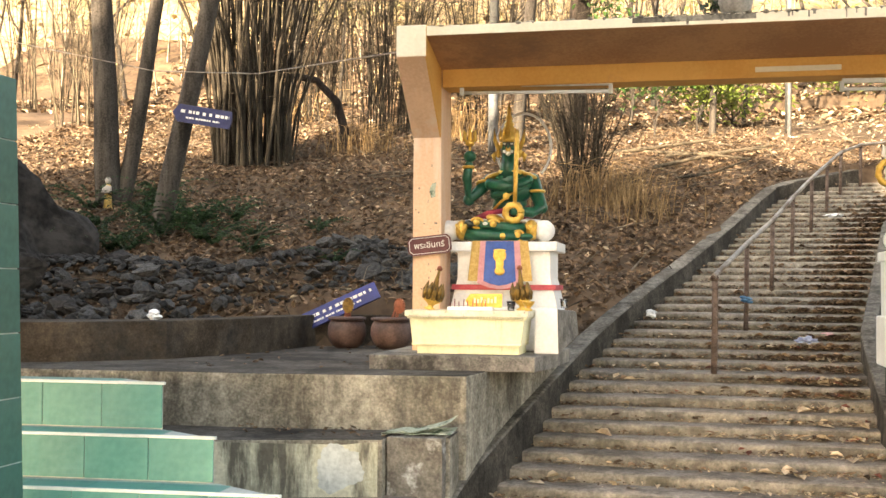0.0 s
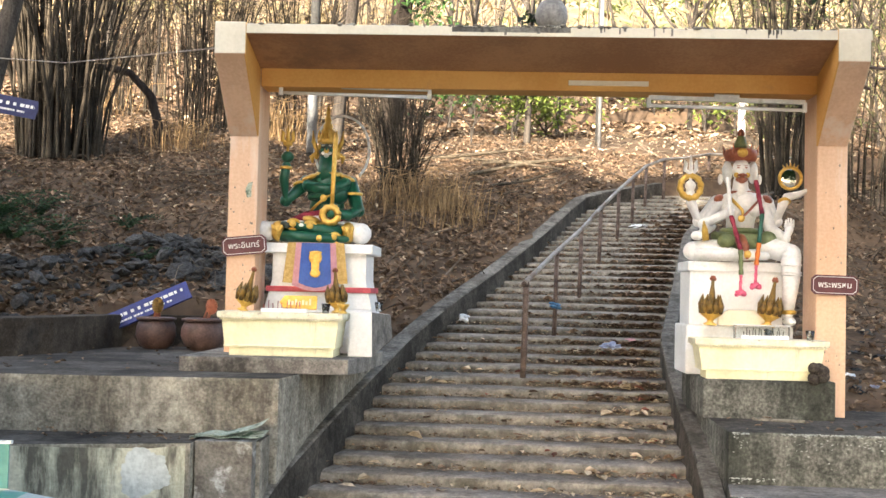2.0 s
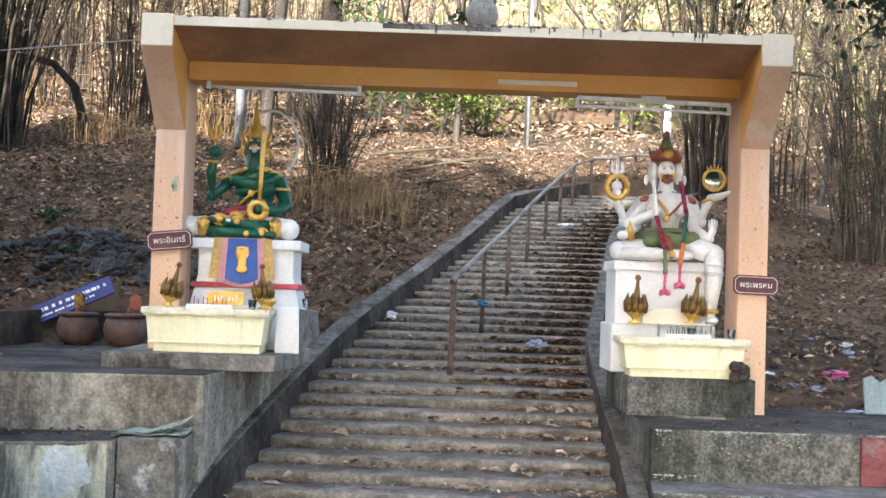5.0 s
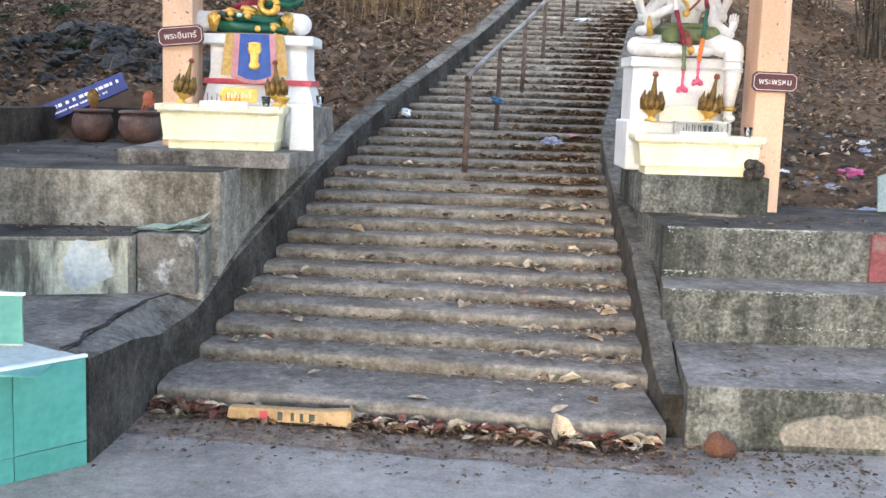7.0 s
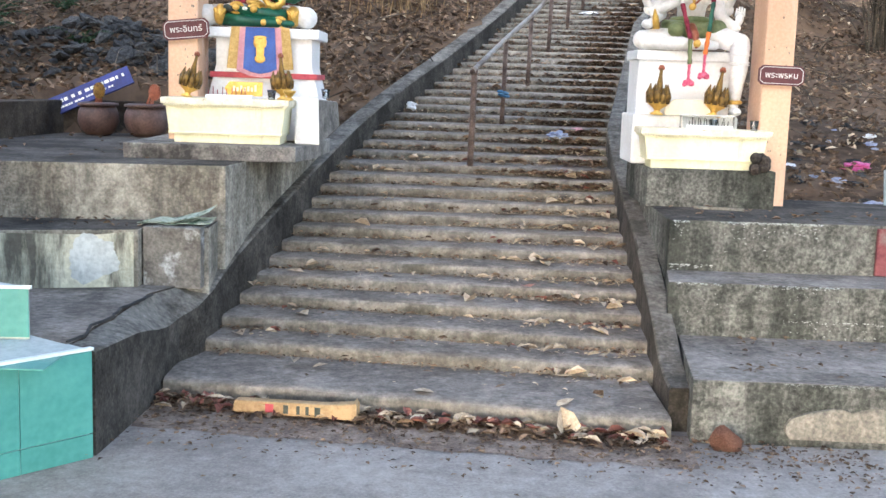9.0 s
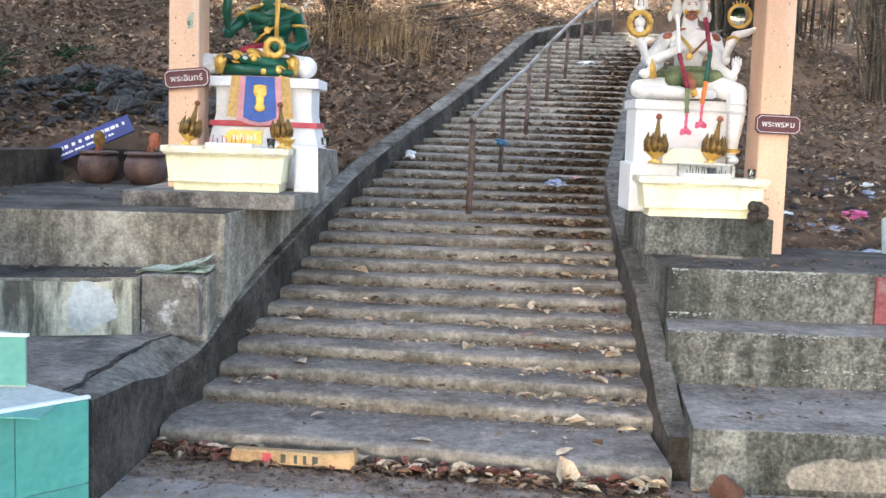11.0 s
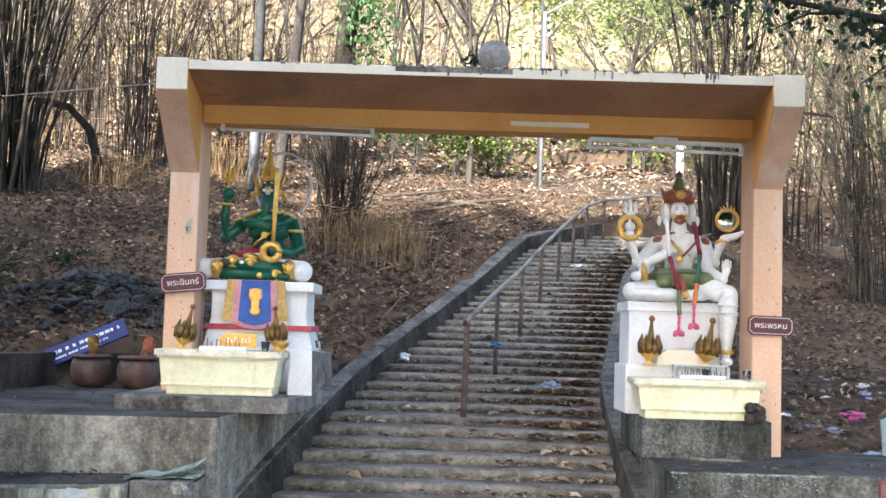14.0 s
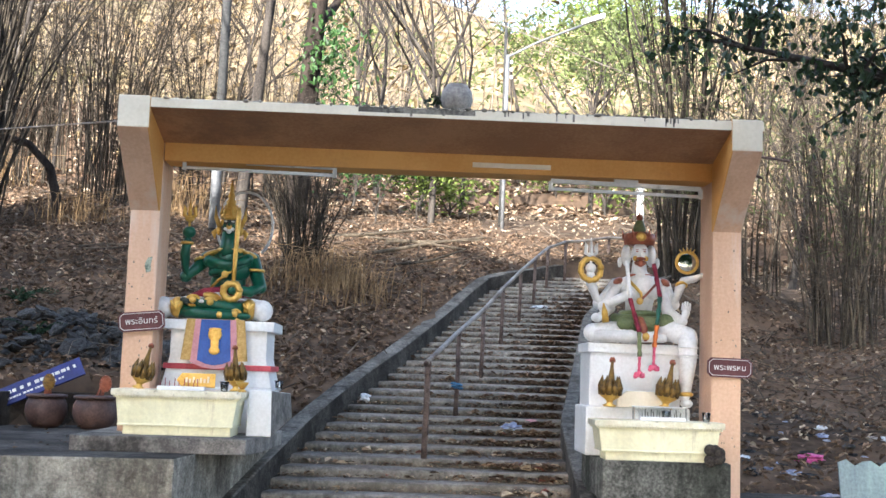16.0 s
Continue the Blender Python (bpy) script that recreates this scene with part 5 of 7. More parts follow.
CULM = material("dry_bamboo", (0.035, 0.028, 0.02), (0.11, 0.088, 0.06), 3, 0.75, 0.4, 30, per=0.45)
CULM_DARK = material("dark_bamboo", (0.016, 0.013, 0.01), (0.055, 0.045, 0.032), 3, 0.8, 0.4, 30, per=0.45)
TWIG = material("dry_twigs", (0.05, 0.04, 0.03), (0.13, 0.105, 0.08), 4, 0.9, 0.3, 30, per=0.4, island=True)
LEAF = material("green_leaves", (0.03, 0.075, 0.02), (0.07, 0.14, 0.035), 8, 0.5, 0.1, 40, per=0.45, island=True, translucent=0.3)
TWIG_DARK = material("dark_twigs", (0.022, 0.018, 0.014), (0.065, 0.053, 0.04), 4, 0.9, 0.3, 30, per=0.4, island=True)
YELLOW_LEAF = material("yellow_green_leaves", (0.12, 0.17, 0.03), (0.22, 0.28, 0.06), 8, 0.55, 0.1, 40, per=0.4, island=True, translucent=0.35)
OLIVE_LEAF = material("olive_leaves", (0.06, 0.075, 0.025), (0.13, 0.15, 0.055), 8, 0.6, 0.1, 40, per=0.4, island=True, translucent=0.25)
DARK_LEAF = material("dark_leaves", (0.014, 0.03, 0.01), (0.03, 0.055, 0.018), 8, 0.45, 0.1, 40, per=0.4, island=True, translucent=0.15)
DRY_LEAF = material("dry_leaves", (0.075, 0.05, 0.033), (0.22, 0.152, 0.1), 9, 0.85, 0.3, 60, per=0.6, island=True)
PALE_LEAF = material("pale_fallen_leaves", (0.32, 0.25, 0.17), (0.56, 0.46, 0.33), 9, 0.8, 0.3, 60, per=0.4, island=True)


def leaf_mesh(rows, mats, seed=0, loose=1.0):
    """Folded leaves from rows (centre, length, width, direction, tilt), each an island of its own."""
    rng = random.Random(seed)
    verts, faces = [], []
    for (x, y, z), length, width, turn, lean in rows:
        m = Euler((loose * (lean + rng.uniform(-0.5, 0.5)), loose * rng.uniform(-0.6, 0.6), turn)).to_matrix()
        lift = width * rng.uniform(0.1, 0.6)
        n = len(verts)
        for a, b, c in ((0, -0.5, 0), (0.5, -0.12, lift), (0.32, 0.25, lift * 0.8), (0, 0.5, 0), (-0.32, 0.25, lift * 0.8), (-0.5, -0.12, lift)):
            p = m @ Vector((a * width, b * length, c))
            verts.append((x + p.x, y + p.y, z + p.z))
        faces += [(n, n + 1, n + 2, n + 3), (n, n + 3, n + 4, n + 5)]
    me = bpy.data.meshes.new("leaves")
    me.from_pydata(verts, [], faces)
    me.materials.append(mats)
    return me


def stems_mesh(paths, mat, sides=5):
    """Many tapered stems in one mesh: rows of (points, first radius, last radius)."""
    verts, faces = [], []
    for pts, r0, r1 in paths:
        first = len(verts)
        for i, p in enumerate(pts):
            p = Vector(p)
            along = (Vector(pts[min(i + 1, len(pts) - 1)]) - Vector(pts[max(i - 1, 0)])).normalized()
            side = along.cross(Vector((0.8, 0.53, 0.28))).normalized()
            up = along.cross(side)
            r = r0 + (r1 - r0) * i / (len(pts) - 1)
            for k in range(sides):
                a = 2 * math.pi * k / sides
                q = p + r * (side * math.cos(a) + up * math.sin(a))
                verts.append((q.x, q.y, q.z))
        for i in range(len(pts) - 1):
            for k in range(sides):
                a, b = first + i * sides + k, first + i * sides + (k + 1) % sides
                faces.append((a, b, b + sides, a + sides))
    me = bpy.data.meshes.new("stems")
    me.from_pydata(verts, [], faces)
    me.materials.append(mat)
    me.shade_smooth()
    return me


def child(name, me, parent, label=""):
    ob = new(name, me)
    ob.parent = parent
    if label:
        ob["label"] = label
    return ob


def bamboo(x, y, height, count, spread, seed, mat=None, radius=0.03, twigs=240, flare=1.0, foot=0.35, label="dense clump of dry grey-brown bamboo on the slope"):
    rng = random.Random(seed)
    clump = thing("bamboo_clump", (x, y, hill(x, y) - 0.1), label, "bamboo", "bamboo clumps")
    paths, side = [], []
    for _ in range(count):
        a, r = rng.uniform(0, 2 * math.pi), foot * math.sqrt(rng.random())
        bx, by = r * math.cos(a), r * math.sin(a)
        h = height * rng.uniform(0.45, 1.0)
        out = spread * rng.uniform(0.05, 1.0) * flare
        tilt = Vector((rng.gauss(0, 0.045), rng.gauss(0, 0.045), 0))
        bow = rng.uniform(1.3, 2.6)
        a2 = a + rng.uniform(-0.9, 0.9)
        pts = []
        for i in range(8):
            t = i / 7
            k = out * t ** bow
            pts.append((bx + k * math.cos(a2) + tilt.x * h * t + 0.06 * rng.uniform(-1, 1) * (i > 0), by + k * math.sin(a2) + tilt.y * h * t, h * (t - 0.12 * t ** 3 * min(1, out / 2))))
        paths.append((pts, radius * rng.uniform(0.35, 1.0), radius * 0.12))
        for _ in range(max(1, twigs // count)):
            i = rng.randint(1, 6)
            p = Vector(pts[i]).lerp(Vector(pts[i + 1]), rng.random())
            d = Vector((rng.uniform(-1, 1), rng.uniform(-1, 1), rng.uniform(-0.1, 0.9))).normalized() * rng.uniform(0.25, 0.9)
            side.append(([p, p + d * 0.5 + Vector((0, 0, 0.04)), p + d], radius * 0.22, 0.002))
    for row in paths:
        child("culm", stems_mesh([row], mat or CULM, 6), clump)
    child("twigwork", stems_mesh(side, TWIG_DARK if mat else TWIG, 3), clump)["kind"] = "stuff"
    return clump


def grow(rng, p, d, length, r, depth, wood, tips, bend=0.25, fork=3):
    pts = [p]
    n = 5
    for i in range(n):
        d = (d + Vector((rng.uniform(-1, 1), rng.uniform(-1, 1), rng.uniform(-0.5, 0.9))) * bend * 0.4).normalized()
        pts.append(pts[-1] + d * length / n)
    wood.append((pts, r, r * 0.55))
    if depth == 0:
        tips.append(pts[-1])
        tips.append(pts[-3])
        return
    for _ in range(fork):
        i = rng.randint(2, n)
        q = Vector((rng.uniform(-1, 1), rng.uniform(-1, 1), rng.uniform(-0.1, 0.9))).normalized()
        grow(rng, pts[i], (d + q * 0.85).normalized(), length * rng.uniform(0.5, 0.75), r * rng.uniform(0.4, 0.6), depth - 1, wood, tips, bend * 1.2, fork)


def tree(x, y, z, height, r, seed, label, depth=2, lean=(0, 0), bark=None, leaves=None, leaf=(0.1, 0.05), per_tip=8, puff=0.35, fork=3, trunk=0.6, group="trees on the slope", name="tree"):
    rng = random.Random(seed)
    base = thing(name, (x, y, z), label, "tree", group)
    wood, tips = [], []
    main = []
    for i in range(8):
        t = i / 7
        main.append(Vector((lean[0] * t + 0.08 * height * 0.1 * noise.noise((seed, t * 3, 0)), lean[1] * t + 0.05 * noise.noise((seed, t * 3, 7)), height * trunk * t - 0.1)))
    head = main[-1]
    for k in range(fork + 1):
        d = Vector((rng.uniform(-0.8, 0.8) + lean[0] / height, rng.uniform(-0.8, 0.8), rng.uniform(0.5, 1.2))).normalized()
        grow(rng, main[rng.randint(4, 7)] if k else head, d, height * (1 - trunk) * rng.uniform(0.6, 1.0), r * 0.5, depth, wood, tips, fork=fork)
    child("trunk", stems_mesh([(main, r, r * 0.6)], bark or BARK, 12), base)
    child("branchwork", stems_mesh(wood, bark or BARK, 5), base)["kind"] = "stuff"
    if leaves:
        rows = []
        for t in tips:
            for _ in range(per_tip):
                c = t + Vector((rng.gauss(0, puff), rng.gauss(0, puff), rng.gauss(0, puff * 0.7)))
                rows.append((c, leaf[0] * rng.uniform(0.6, 1.3), leaf[1] * rng.uniform(0.7, 1.3), rng.uniform(0, 6.3), rng.uniform(-0.8, 0.8)))
        child("crown", leaf_mesh(rows, leaves, seed), base)
    return base


# trunks on the west slope
tree(-8.47, 15.56, hill(-8.47, 15.56), 9, 0.2, 1, "thick grey forked tree trunk on the leafy slope", lean=(-0.29, 0.0), fork=2, trunk=0.62)
tree(-8.33, 15.66, hill(-8.33, 15.66), 9, 0.125, 2, "slender grey tree leaning out beside a thicker trunk", lean=(1.05, 0.1), fork=2, trunk=0.7)
tree(-7.08, 14.34, hill(-7.08, 14.34), 8, 0.15, 3, "grey tree trunk with a blue arrow sign", lean=(1.3, 0.1), fork=2, trunk=0.75)
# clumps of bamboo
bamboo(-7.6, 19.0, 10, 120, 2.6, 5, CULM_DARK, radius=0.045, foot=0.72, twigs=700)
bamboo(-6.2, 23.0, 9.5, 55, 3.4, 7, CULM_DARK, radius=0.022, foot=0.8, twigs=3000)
bamboo(-8.8, 29.5, 9, 35, 3.0, 8, radius=0.035, foot=1.0, twigs=900)
bamboo(-3.4, 27.0, 8, 30, 2.6, 9, radius=0.022, foot=0.8, twigs=1100)
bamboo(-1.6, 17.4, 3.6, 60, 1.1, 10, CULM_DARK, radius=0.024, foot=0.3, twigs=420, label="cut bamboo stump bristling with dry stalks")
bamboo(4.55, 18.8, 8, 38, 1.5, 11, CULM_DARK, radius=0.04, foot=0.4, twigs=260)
bamboo(6.8, 17.6, 8, 60, 2.6, 12, radius=0.022, foot=0.55, twigs=1700)
bamboo(6.3, 20.6, 8.5, 30, 2.6, 13, radius=0.025, foot=0.6, twigs=1500)
bamboo(8.8, 21.0, 9, 34, 2.8, 14, radius=0.02, foot=0.8, twigs=1400)
bamboo(6.0, 26.0, 7, 18, 3.0, 15, radius=0.02, foot=0.8, twigs=1100)
bamboo(10.0, 27.0, 8, 26, 3.2, 16, radius=0.022, foot=0.9, twigs=1200)
bamboo(-8.6, 25.0, 9, 32, 2.8, 36, CULM_DARK, radius=0.025, foot=0.7, twigs=2800)
bamboo(-4.9, 26.0, 9, 30, 2.8, 37, CULM_DARK, radius=0.022, foot=0.7, twigs=2800)
bamboo(-12.5, 22.0, 8, 30, 2.6, 17, radius=0.03, foot=0.8, twigs=900)
bamboo(-16.0, 26.0, 8, 30, 3.0, 18, radius=0.03, foot=0.9, twigs=900)

spray_rng = random.Random(19)
for x, y in ((6.8, 17.6), (6.3, 20.6), (8.8, 21.0), (4.55, 18.8)):
    rows = []
    for _ in range(900):
        a, z = spray_rng.uniform(0, 6.3), spray_rng.uniform(1.2, 6.5)
        r = spray_rng.uniform(0.2, 0.35 + 0.28 * z)
        rows.append(((x + r * math.cos(a), y + r * math.sin(a), hill(x, y) + z), spray_rng.uniform(0.12, 0.22), 0.03, spray_rng.uniform(0, 6.3), spray_rng.uniform(0, 1.2)))
    tagged(new("bamboo_leaves", leaf_mesh(rows, OLIVE_LEAF, int(x * 10))), "sparse olive leaves among the bamboo stems", "leaves", kind="stuff")

# standing trees behind the gate
tree(-3.3, 22.0, hill(-3.3, 22), 11, 0.13, 21, "bare forked grey tree behind the gate", lean=(0.5, 0), trunk=0.5, fork=3)
tree(-2.3, 22.5, hill(-2.3, 22.5), 12, 0.24, 22, "dark forked tree with sparse green leaves", lean=(0.5, 0), bark=DARK_BARK, leaves=LEAF, leaf=(0.17, 0.08), per_tip=3, puff=0.3, trunk=0.6, depth=2)
tree(0.15, 24.0, hill(0.15, 24.0), 1.5, 0.03, 23, "young leafy green tree beside the stairs", leaves=YELLOW_LEAF, leaf=(0.14, 0.07), per_tip=9, puff=0.3, trunk=0.35)
tree(-0.7, 23.6, hill(-0.7, 23.6), 1.4, 0.03, 24, "young leafy green tree beside the stairs", leaves=LEAF, leaf=(0.14, 0.07), per_tip=9, puff=0.3, trunk=0.3)
tree(6.4, 40, hill(6.4, 40), 6.5, 0.14, 25, "feathery pale green tree on the sunlit hill", leaves=YELLOW_LEAF, leaf=(0.26, 0.1), per_tip=30, puff=0.5, trunk=0.3, depth=2)
tree(10.0, 44, hill(10.0, 44), 6.5, 0.14, 26, "feathery pale green tree on the sunlit hill", leaves=YELLOW_LEAF, leaf=(0.3, 0.11), per_tip=10, puff=0.6, trunk=0.3, depth=2)
PALE_GREEN = material("pale_green_leaves", (0.12, 0.15, 0.05), (0.23, 0.27, 0.1), 8, 0.6, 0.1, 40, per=0.4, island=True, translucent=0.3)
tree(4.6, 28.5, hill(4.6, 28.5), 5.4, 0.07, 27, "slender feathery pale green tree behind the gate", leaves=PALE_GREEN, leaf=(0.24, 0.07), per_tip=16, puff=0.36, trunk=0.4, depth=2, fork=3)
tree(5.9, 31.0, hill(5.9, 31.0), 4.6, 0.06, 28, "slender feathery pale green tree behind the gate", leaves=PALE_GREEN, leaf=(0.24, 0.07), per_tip=12, puff=0.36, trunk=0.4, depth=2, fork=3)
for k, (x, y, h) in enumerate(((4.7, 27, 1.5), (5.5, 27.5, 1.9), (6.1, 26.5, 1.8), (3.9, 30, 1.2), (5.0, 29, 1.6), (0.9, 25, 1.0))):
    tree(x, y, hill(x, y), h, 0.04, 60 + k, "thin young tree with pale green leaves", leaves=YELLOW_LEAF, leaf=(0.16, 0.06), per_tip=7, puff=0.4, trunk=0.35)
wood_rng = random.Random(77)
for k in range(48):
    x, y = wood_rng.uniform(-20, 18), wood_rng.uniform(21, 46)
    if abs(x - 2.5) < 1.8 and y < 25 or 0.1 < x / y < 0.27:
        continue
    tree(x, y, hill(x, y), wood_rng.uniform(5, 10), wood_rng.uniform(0.04, 0.09), 100 + k, "bare dry-season sapling on the slope", lean=(wood_rng.uniform(-0.8, 0.8), 0), trunk=0.45, fork=3, depth=2)

rows = []
for _ in range(420):
    rows.append(((wood_rng.gauss(-1.7, 0.33), 22.4 + wood_rng.gauss(0, 0.3), wood_rng.gauss(8.1, 0.65)), wood_rng.uniform(0.1, 0.2), wood_rng.uniform(0.06, 0.1), wood_rng.uniform(0, 6.3), wood_rng.uniform(0, 1.4)))
tagged(new("climbing_leaves", leaf_mesh(rows, LEAF, 91)), "green climbing leaves on the dark forked tree", "leaves", kind="stuff")

# paler copy of the twig colour, with sunlight put into it
FAR_TWIG = material("sunlit_dry_twigs", (0.13, 0.105, 0.078), (0.3, 0.245, 0.18), 1.2, 0.9, 0.2, 20, per=0.4, island=True)
# far woods, one mass of bare stems and dry scrub
paths, rows = [], []
for k in range(1300):
    y = wood_rng.uniform(34, 92)
    x = wood_rng.uniform(-0.62, 0.62) * y
    if 0.04 < x / y < 0.34 and k % 5 < 3:
        continue
    z, h = hill(x, y) - 0.5, wood_rng.uniform(2.5, 6.5) * (0.45 if y > 74 and -4 < x < 14 else 1.0)
    p, q = Vector((x, y, z)), Vector((x + wood_rng.uniform(-0.8, 0.8), y, z + h))
    paths.append(([p, p.lerp(q, 0.5) + Vector((wood_rng.uniform(-0.15, 0.15), 0, 0)), q], wood_rng.uniform(0.025, 0.06), 0.01))
    for _ in range(7):
        a = p.lerp(q, wood_rng.uniform(0.3, 1.0))
        b = a + Vector((wood_rng.uniform(-1.2, 1.2), wood_rng.uniform(-0.6, 0.6), wood_rng.uniform(0.2, 1.5)))
        paths.append(([a, b], 0.022, 0.006))
    for _ in range(5):
        c = p.lerp(q, wood_rng.uniform(0.1, 1.0)) + Vector((wood_rng.gauss(0, 0.8), wood_rng.gauss(0, 0.8), wood_rng.gauss(0, 0.4)))
        rows.append((c, wood_rng.uniform(0.25, 0.7), wood_rng.uniform(0.12, 0.3), wood_rng.uniform(0, 6.3), wood_rng.uniform(-0.8, 0.8)))
tagged(new("far_woods", stems_mesh(paths, FAR_TWIG, 3)), "far bare dry-season trees on the hillside", "woods", kind="stuff")
shrubs = []
for _ in range(70):
    y = wood_rng.uniform(38, 84)
    x, size = wood_rng.uniform(-0.1, 0.5) * y, wood_rng.uniform(0.6, 1.5)
    for _ in range(60):
        c = (x + wood_rng.gauss(0, size), y + wood_rng.gauss(0, size), hill(x, y) + abs(wood_rng.gauss(0.4, size)))
        shrubs.append((c, wood_rng.uniform(0.25, 0.55), wood_rng.uniform(0.1, 0.22), wood_rng.uniform(0, 6.3), wood_rng.uniform(-0.8, 0.8)))
tagged(new("far_shrubs", leaf_mesh(shrubs, PALE_GREEN, 17)), "pale green shrubs scattered over the far hillside", "shrubs", kind="stuff")
SCRUB = material("dry_scrub", (0.21, 0.15, 0.075), (0.4, 0.31, 0.17), 0.4, 0.9, 0.1, 10, per=0.4, island=True)
tagged(new("dry_scrub", leaf_mesh(rows, SCRUB, 5)), "dry yellow scrub among the far trees", "scrub", kind="stuff")

# the tree whose bough reaches over the gate
big_tree = thing("leafy_tree", (6.6, 6.5, 0), "big tree with dark green leaves reaching over the gate", "tree")
child("trunk", stems_mesh([([(0, 0, -0.2), (0.1, 0, 1.5), (0, 0.1, 3.2), (-0.3, 0.2, 4.6), (-0.4, 0.3, 7)], 0.26, 0.16)], BARK, 12), big_tree)
boughs, rows = [], []
bough_rng = random.Random(3)
main = [Vector(p) for p in ((-0.2, 0.2, 3.5), (-1.6, 0.6, 3.6), (-2.7, 0.8, 3.86), (-3.5, 0.9, 4.1), (-3.95, 1.0, 4.22), (-4.6, 1.1, 4.36))]
boughs.append((main, 0.07, 0.012))
for k in range(26):
    i = bough_rng.randint(1, 4)
    a = main[i].lerp(main[i + 1], bough_rng.random())
    d = Vector((bough_rng.uniform(-0.8, 0.2), bough_rng.uniform(-0.6, 0.6), bough_rng.uniform(-0.5, 0.7)))
    b = a + d * bough_rng.uniform(0.4, 0.9)
    boughs.append(([a, a.lerp(b, 0.5) + Vector((0, 0, 0.06)), b], 0.016, 0.004))
    for _ in range(44):
        c = a.lerp(b, bough_rng.uniform(0.35, 1.1)) + Vector((bough_rng.gauss(0, 0.1), bough_rng.gauss(0, 0.1), bough_rng.gauss(0, 0.09)))
        rows.append((c, bough_rng.uniform(0.045, 0.085), bough_rng.uniform(0.034, 0.06), bough_rng.uniform(0, 6.3), bough_rng.uniform(0.3, 1.6)))
upper = [Vector(p) for p in ((-0.3, 0.2, 4.6), (-1.5, 0.5, 5.0), (-2.8, 0.8, 5.05), (-4.05, 1.0, 4.8))]
boughs.append((upper, 0.05, 0.012))
for k in range(24):
    i = bough_rng.randint(0, 2)
    a = upper[i].lerp(upper[i + 1], bough_rng.random())
    b = a + Vector((bough_rng.uniform(-0.6, 0.3), bough_rng.uniform(-0.5, 0.5), bough_rng.uniform(-0.6, 0.4)))
    boughs.append(([a, b], 0.014, 0.004))
    for _ in range(40):
        c = a.lerp(b, bough_rng.uniform(0.3, 1.1)) + Vector((bough_rng.gauss(0, 0.1), bough_rng.gauss(0, 0.1), bough_rng.gauss(0, 0.09)))
        rows.append((c, bough_rng.uniform(0.045, 0.085), bough_rng.uniform(0.034, 0.06), bough_rng.uniform(0, 6.3), bough_rng.uniform(0.3, 1.6)))
# unseen upper crown added to keep sky light off the upper stairs
for k in range(9):
    a, out = k * 0.7, bough_rng.uniform(2.5, 4.6)
    tip = Vector((-2.4 + out * math.cos(a), 3.9 + out * math.sin(a), bough_rng.uniform(10.0, 11.8)))
    boughs.append(([(-0.4, 0.3, 6.2 + 0.08 * k), Vector((-0.4, 0.3, 6.9)).lerp(tip, 0.5) + Vector((0, 0, 0.5)), tip], 0.08, 0.015))
    for _ in range(330):
        c = tip + Vector((bough_rng.gauss(0, 1.15), bough_rng.gauss(0, 1.15), max(-1.1, bough_rng.gauss(0, 0.6))))
        rows.append((c, bough_rng.uniform(0.16, 0.34), bough_rng.uniform(0.1, 0.22), bough_rng.uniform(0, 6.3), bough_rng.uniform(-0.6, 0.9)))
child("branchwork", stems_mesh(boughs, BARK, 7), big_tree)["kind"] = "stuff"
child("crown", leaf_mesh(rows, DARK_LEAF, 4), big_tree)

# unseen trees added behind and left of the camera to shade the foreground
shade_rng = random.Random(15)
for k, (x, y, h, w) in enumerate(((-12.5, -9.5, 14.5, 4.3), (-8, -10.5, 16, 4.5), (-3.5, -10.5, 16.5, 4.5), (1.0, -10, 16, 4.5), (5.5, -10, 15, 4.5), (-11.8, 1.2, 8, 3.2), (-12, -14, 14, 4.5), (-18.5, -9.5, 15.5, 4.6), (-13.0, 6.0, 9, 3.4))):
    base = thing("shade_tree", (x, y, 0), "tall leafy tree added out of view to block the sun", "tree", "roadside trees")
    child("trunk", stems_mesh([([(0, 0, -0.2), (0.2, 0, h * 0.3), (0, 0.1, h * 0.8)], 0.3, 0.1)], BARK, 10), base)
    rows = []
    for _ in range(3200):
        d = Vector((shade_rng.gauss(0, 1), shade_rng.gauss(0, 1), shade_rng.gauss(0, 1))).normalized() * shade_rng.random() ** 0.4
        rows.append(((d.x * w, d.y * w, h * 0.6 + d.z * h * 0.4), shade_rng.uniform(0.5, 0.9), shade_rng.uniform(0.35, 0.6), shade_rng.uniform(0, 6.3), shade_rng.uniform(-1, 1)))
    child("crown", leaf_mesh(rows, LEAF, k), base)


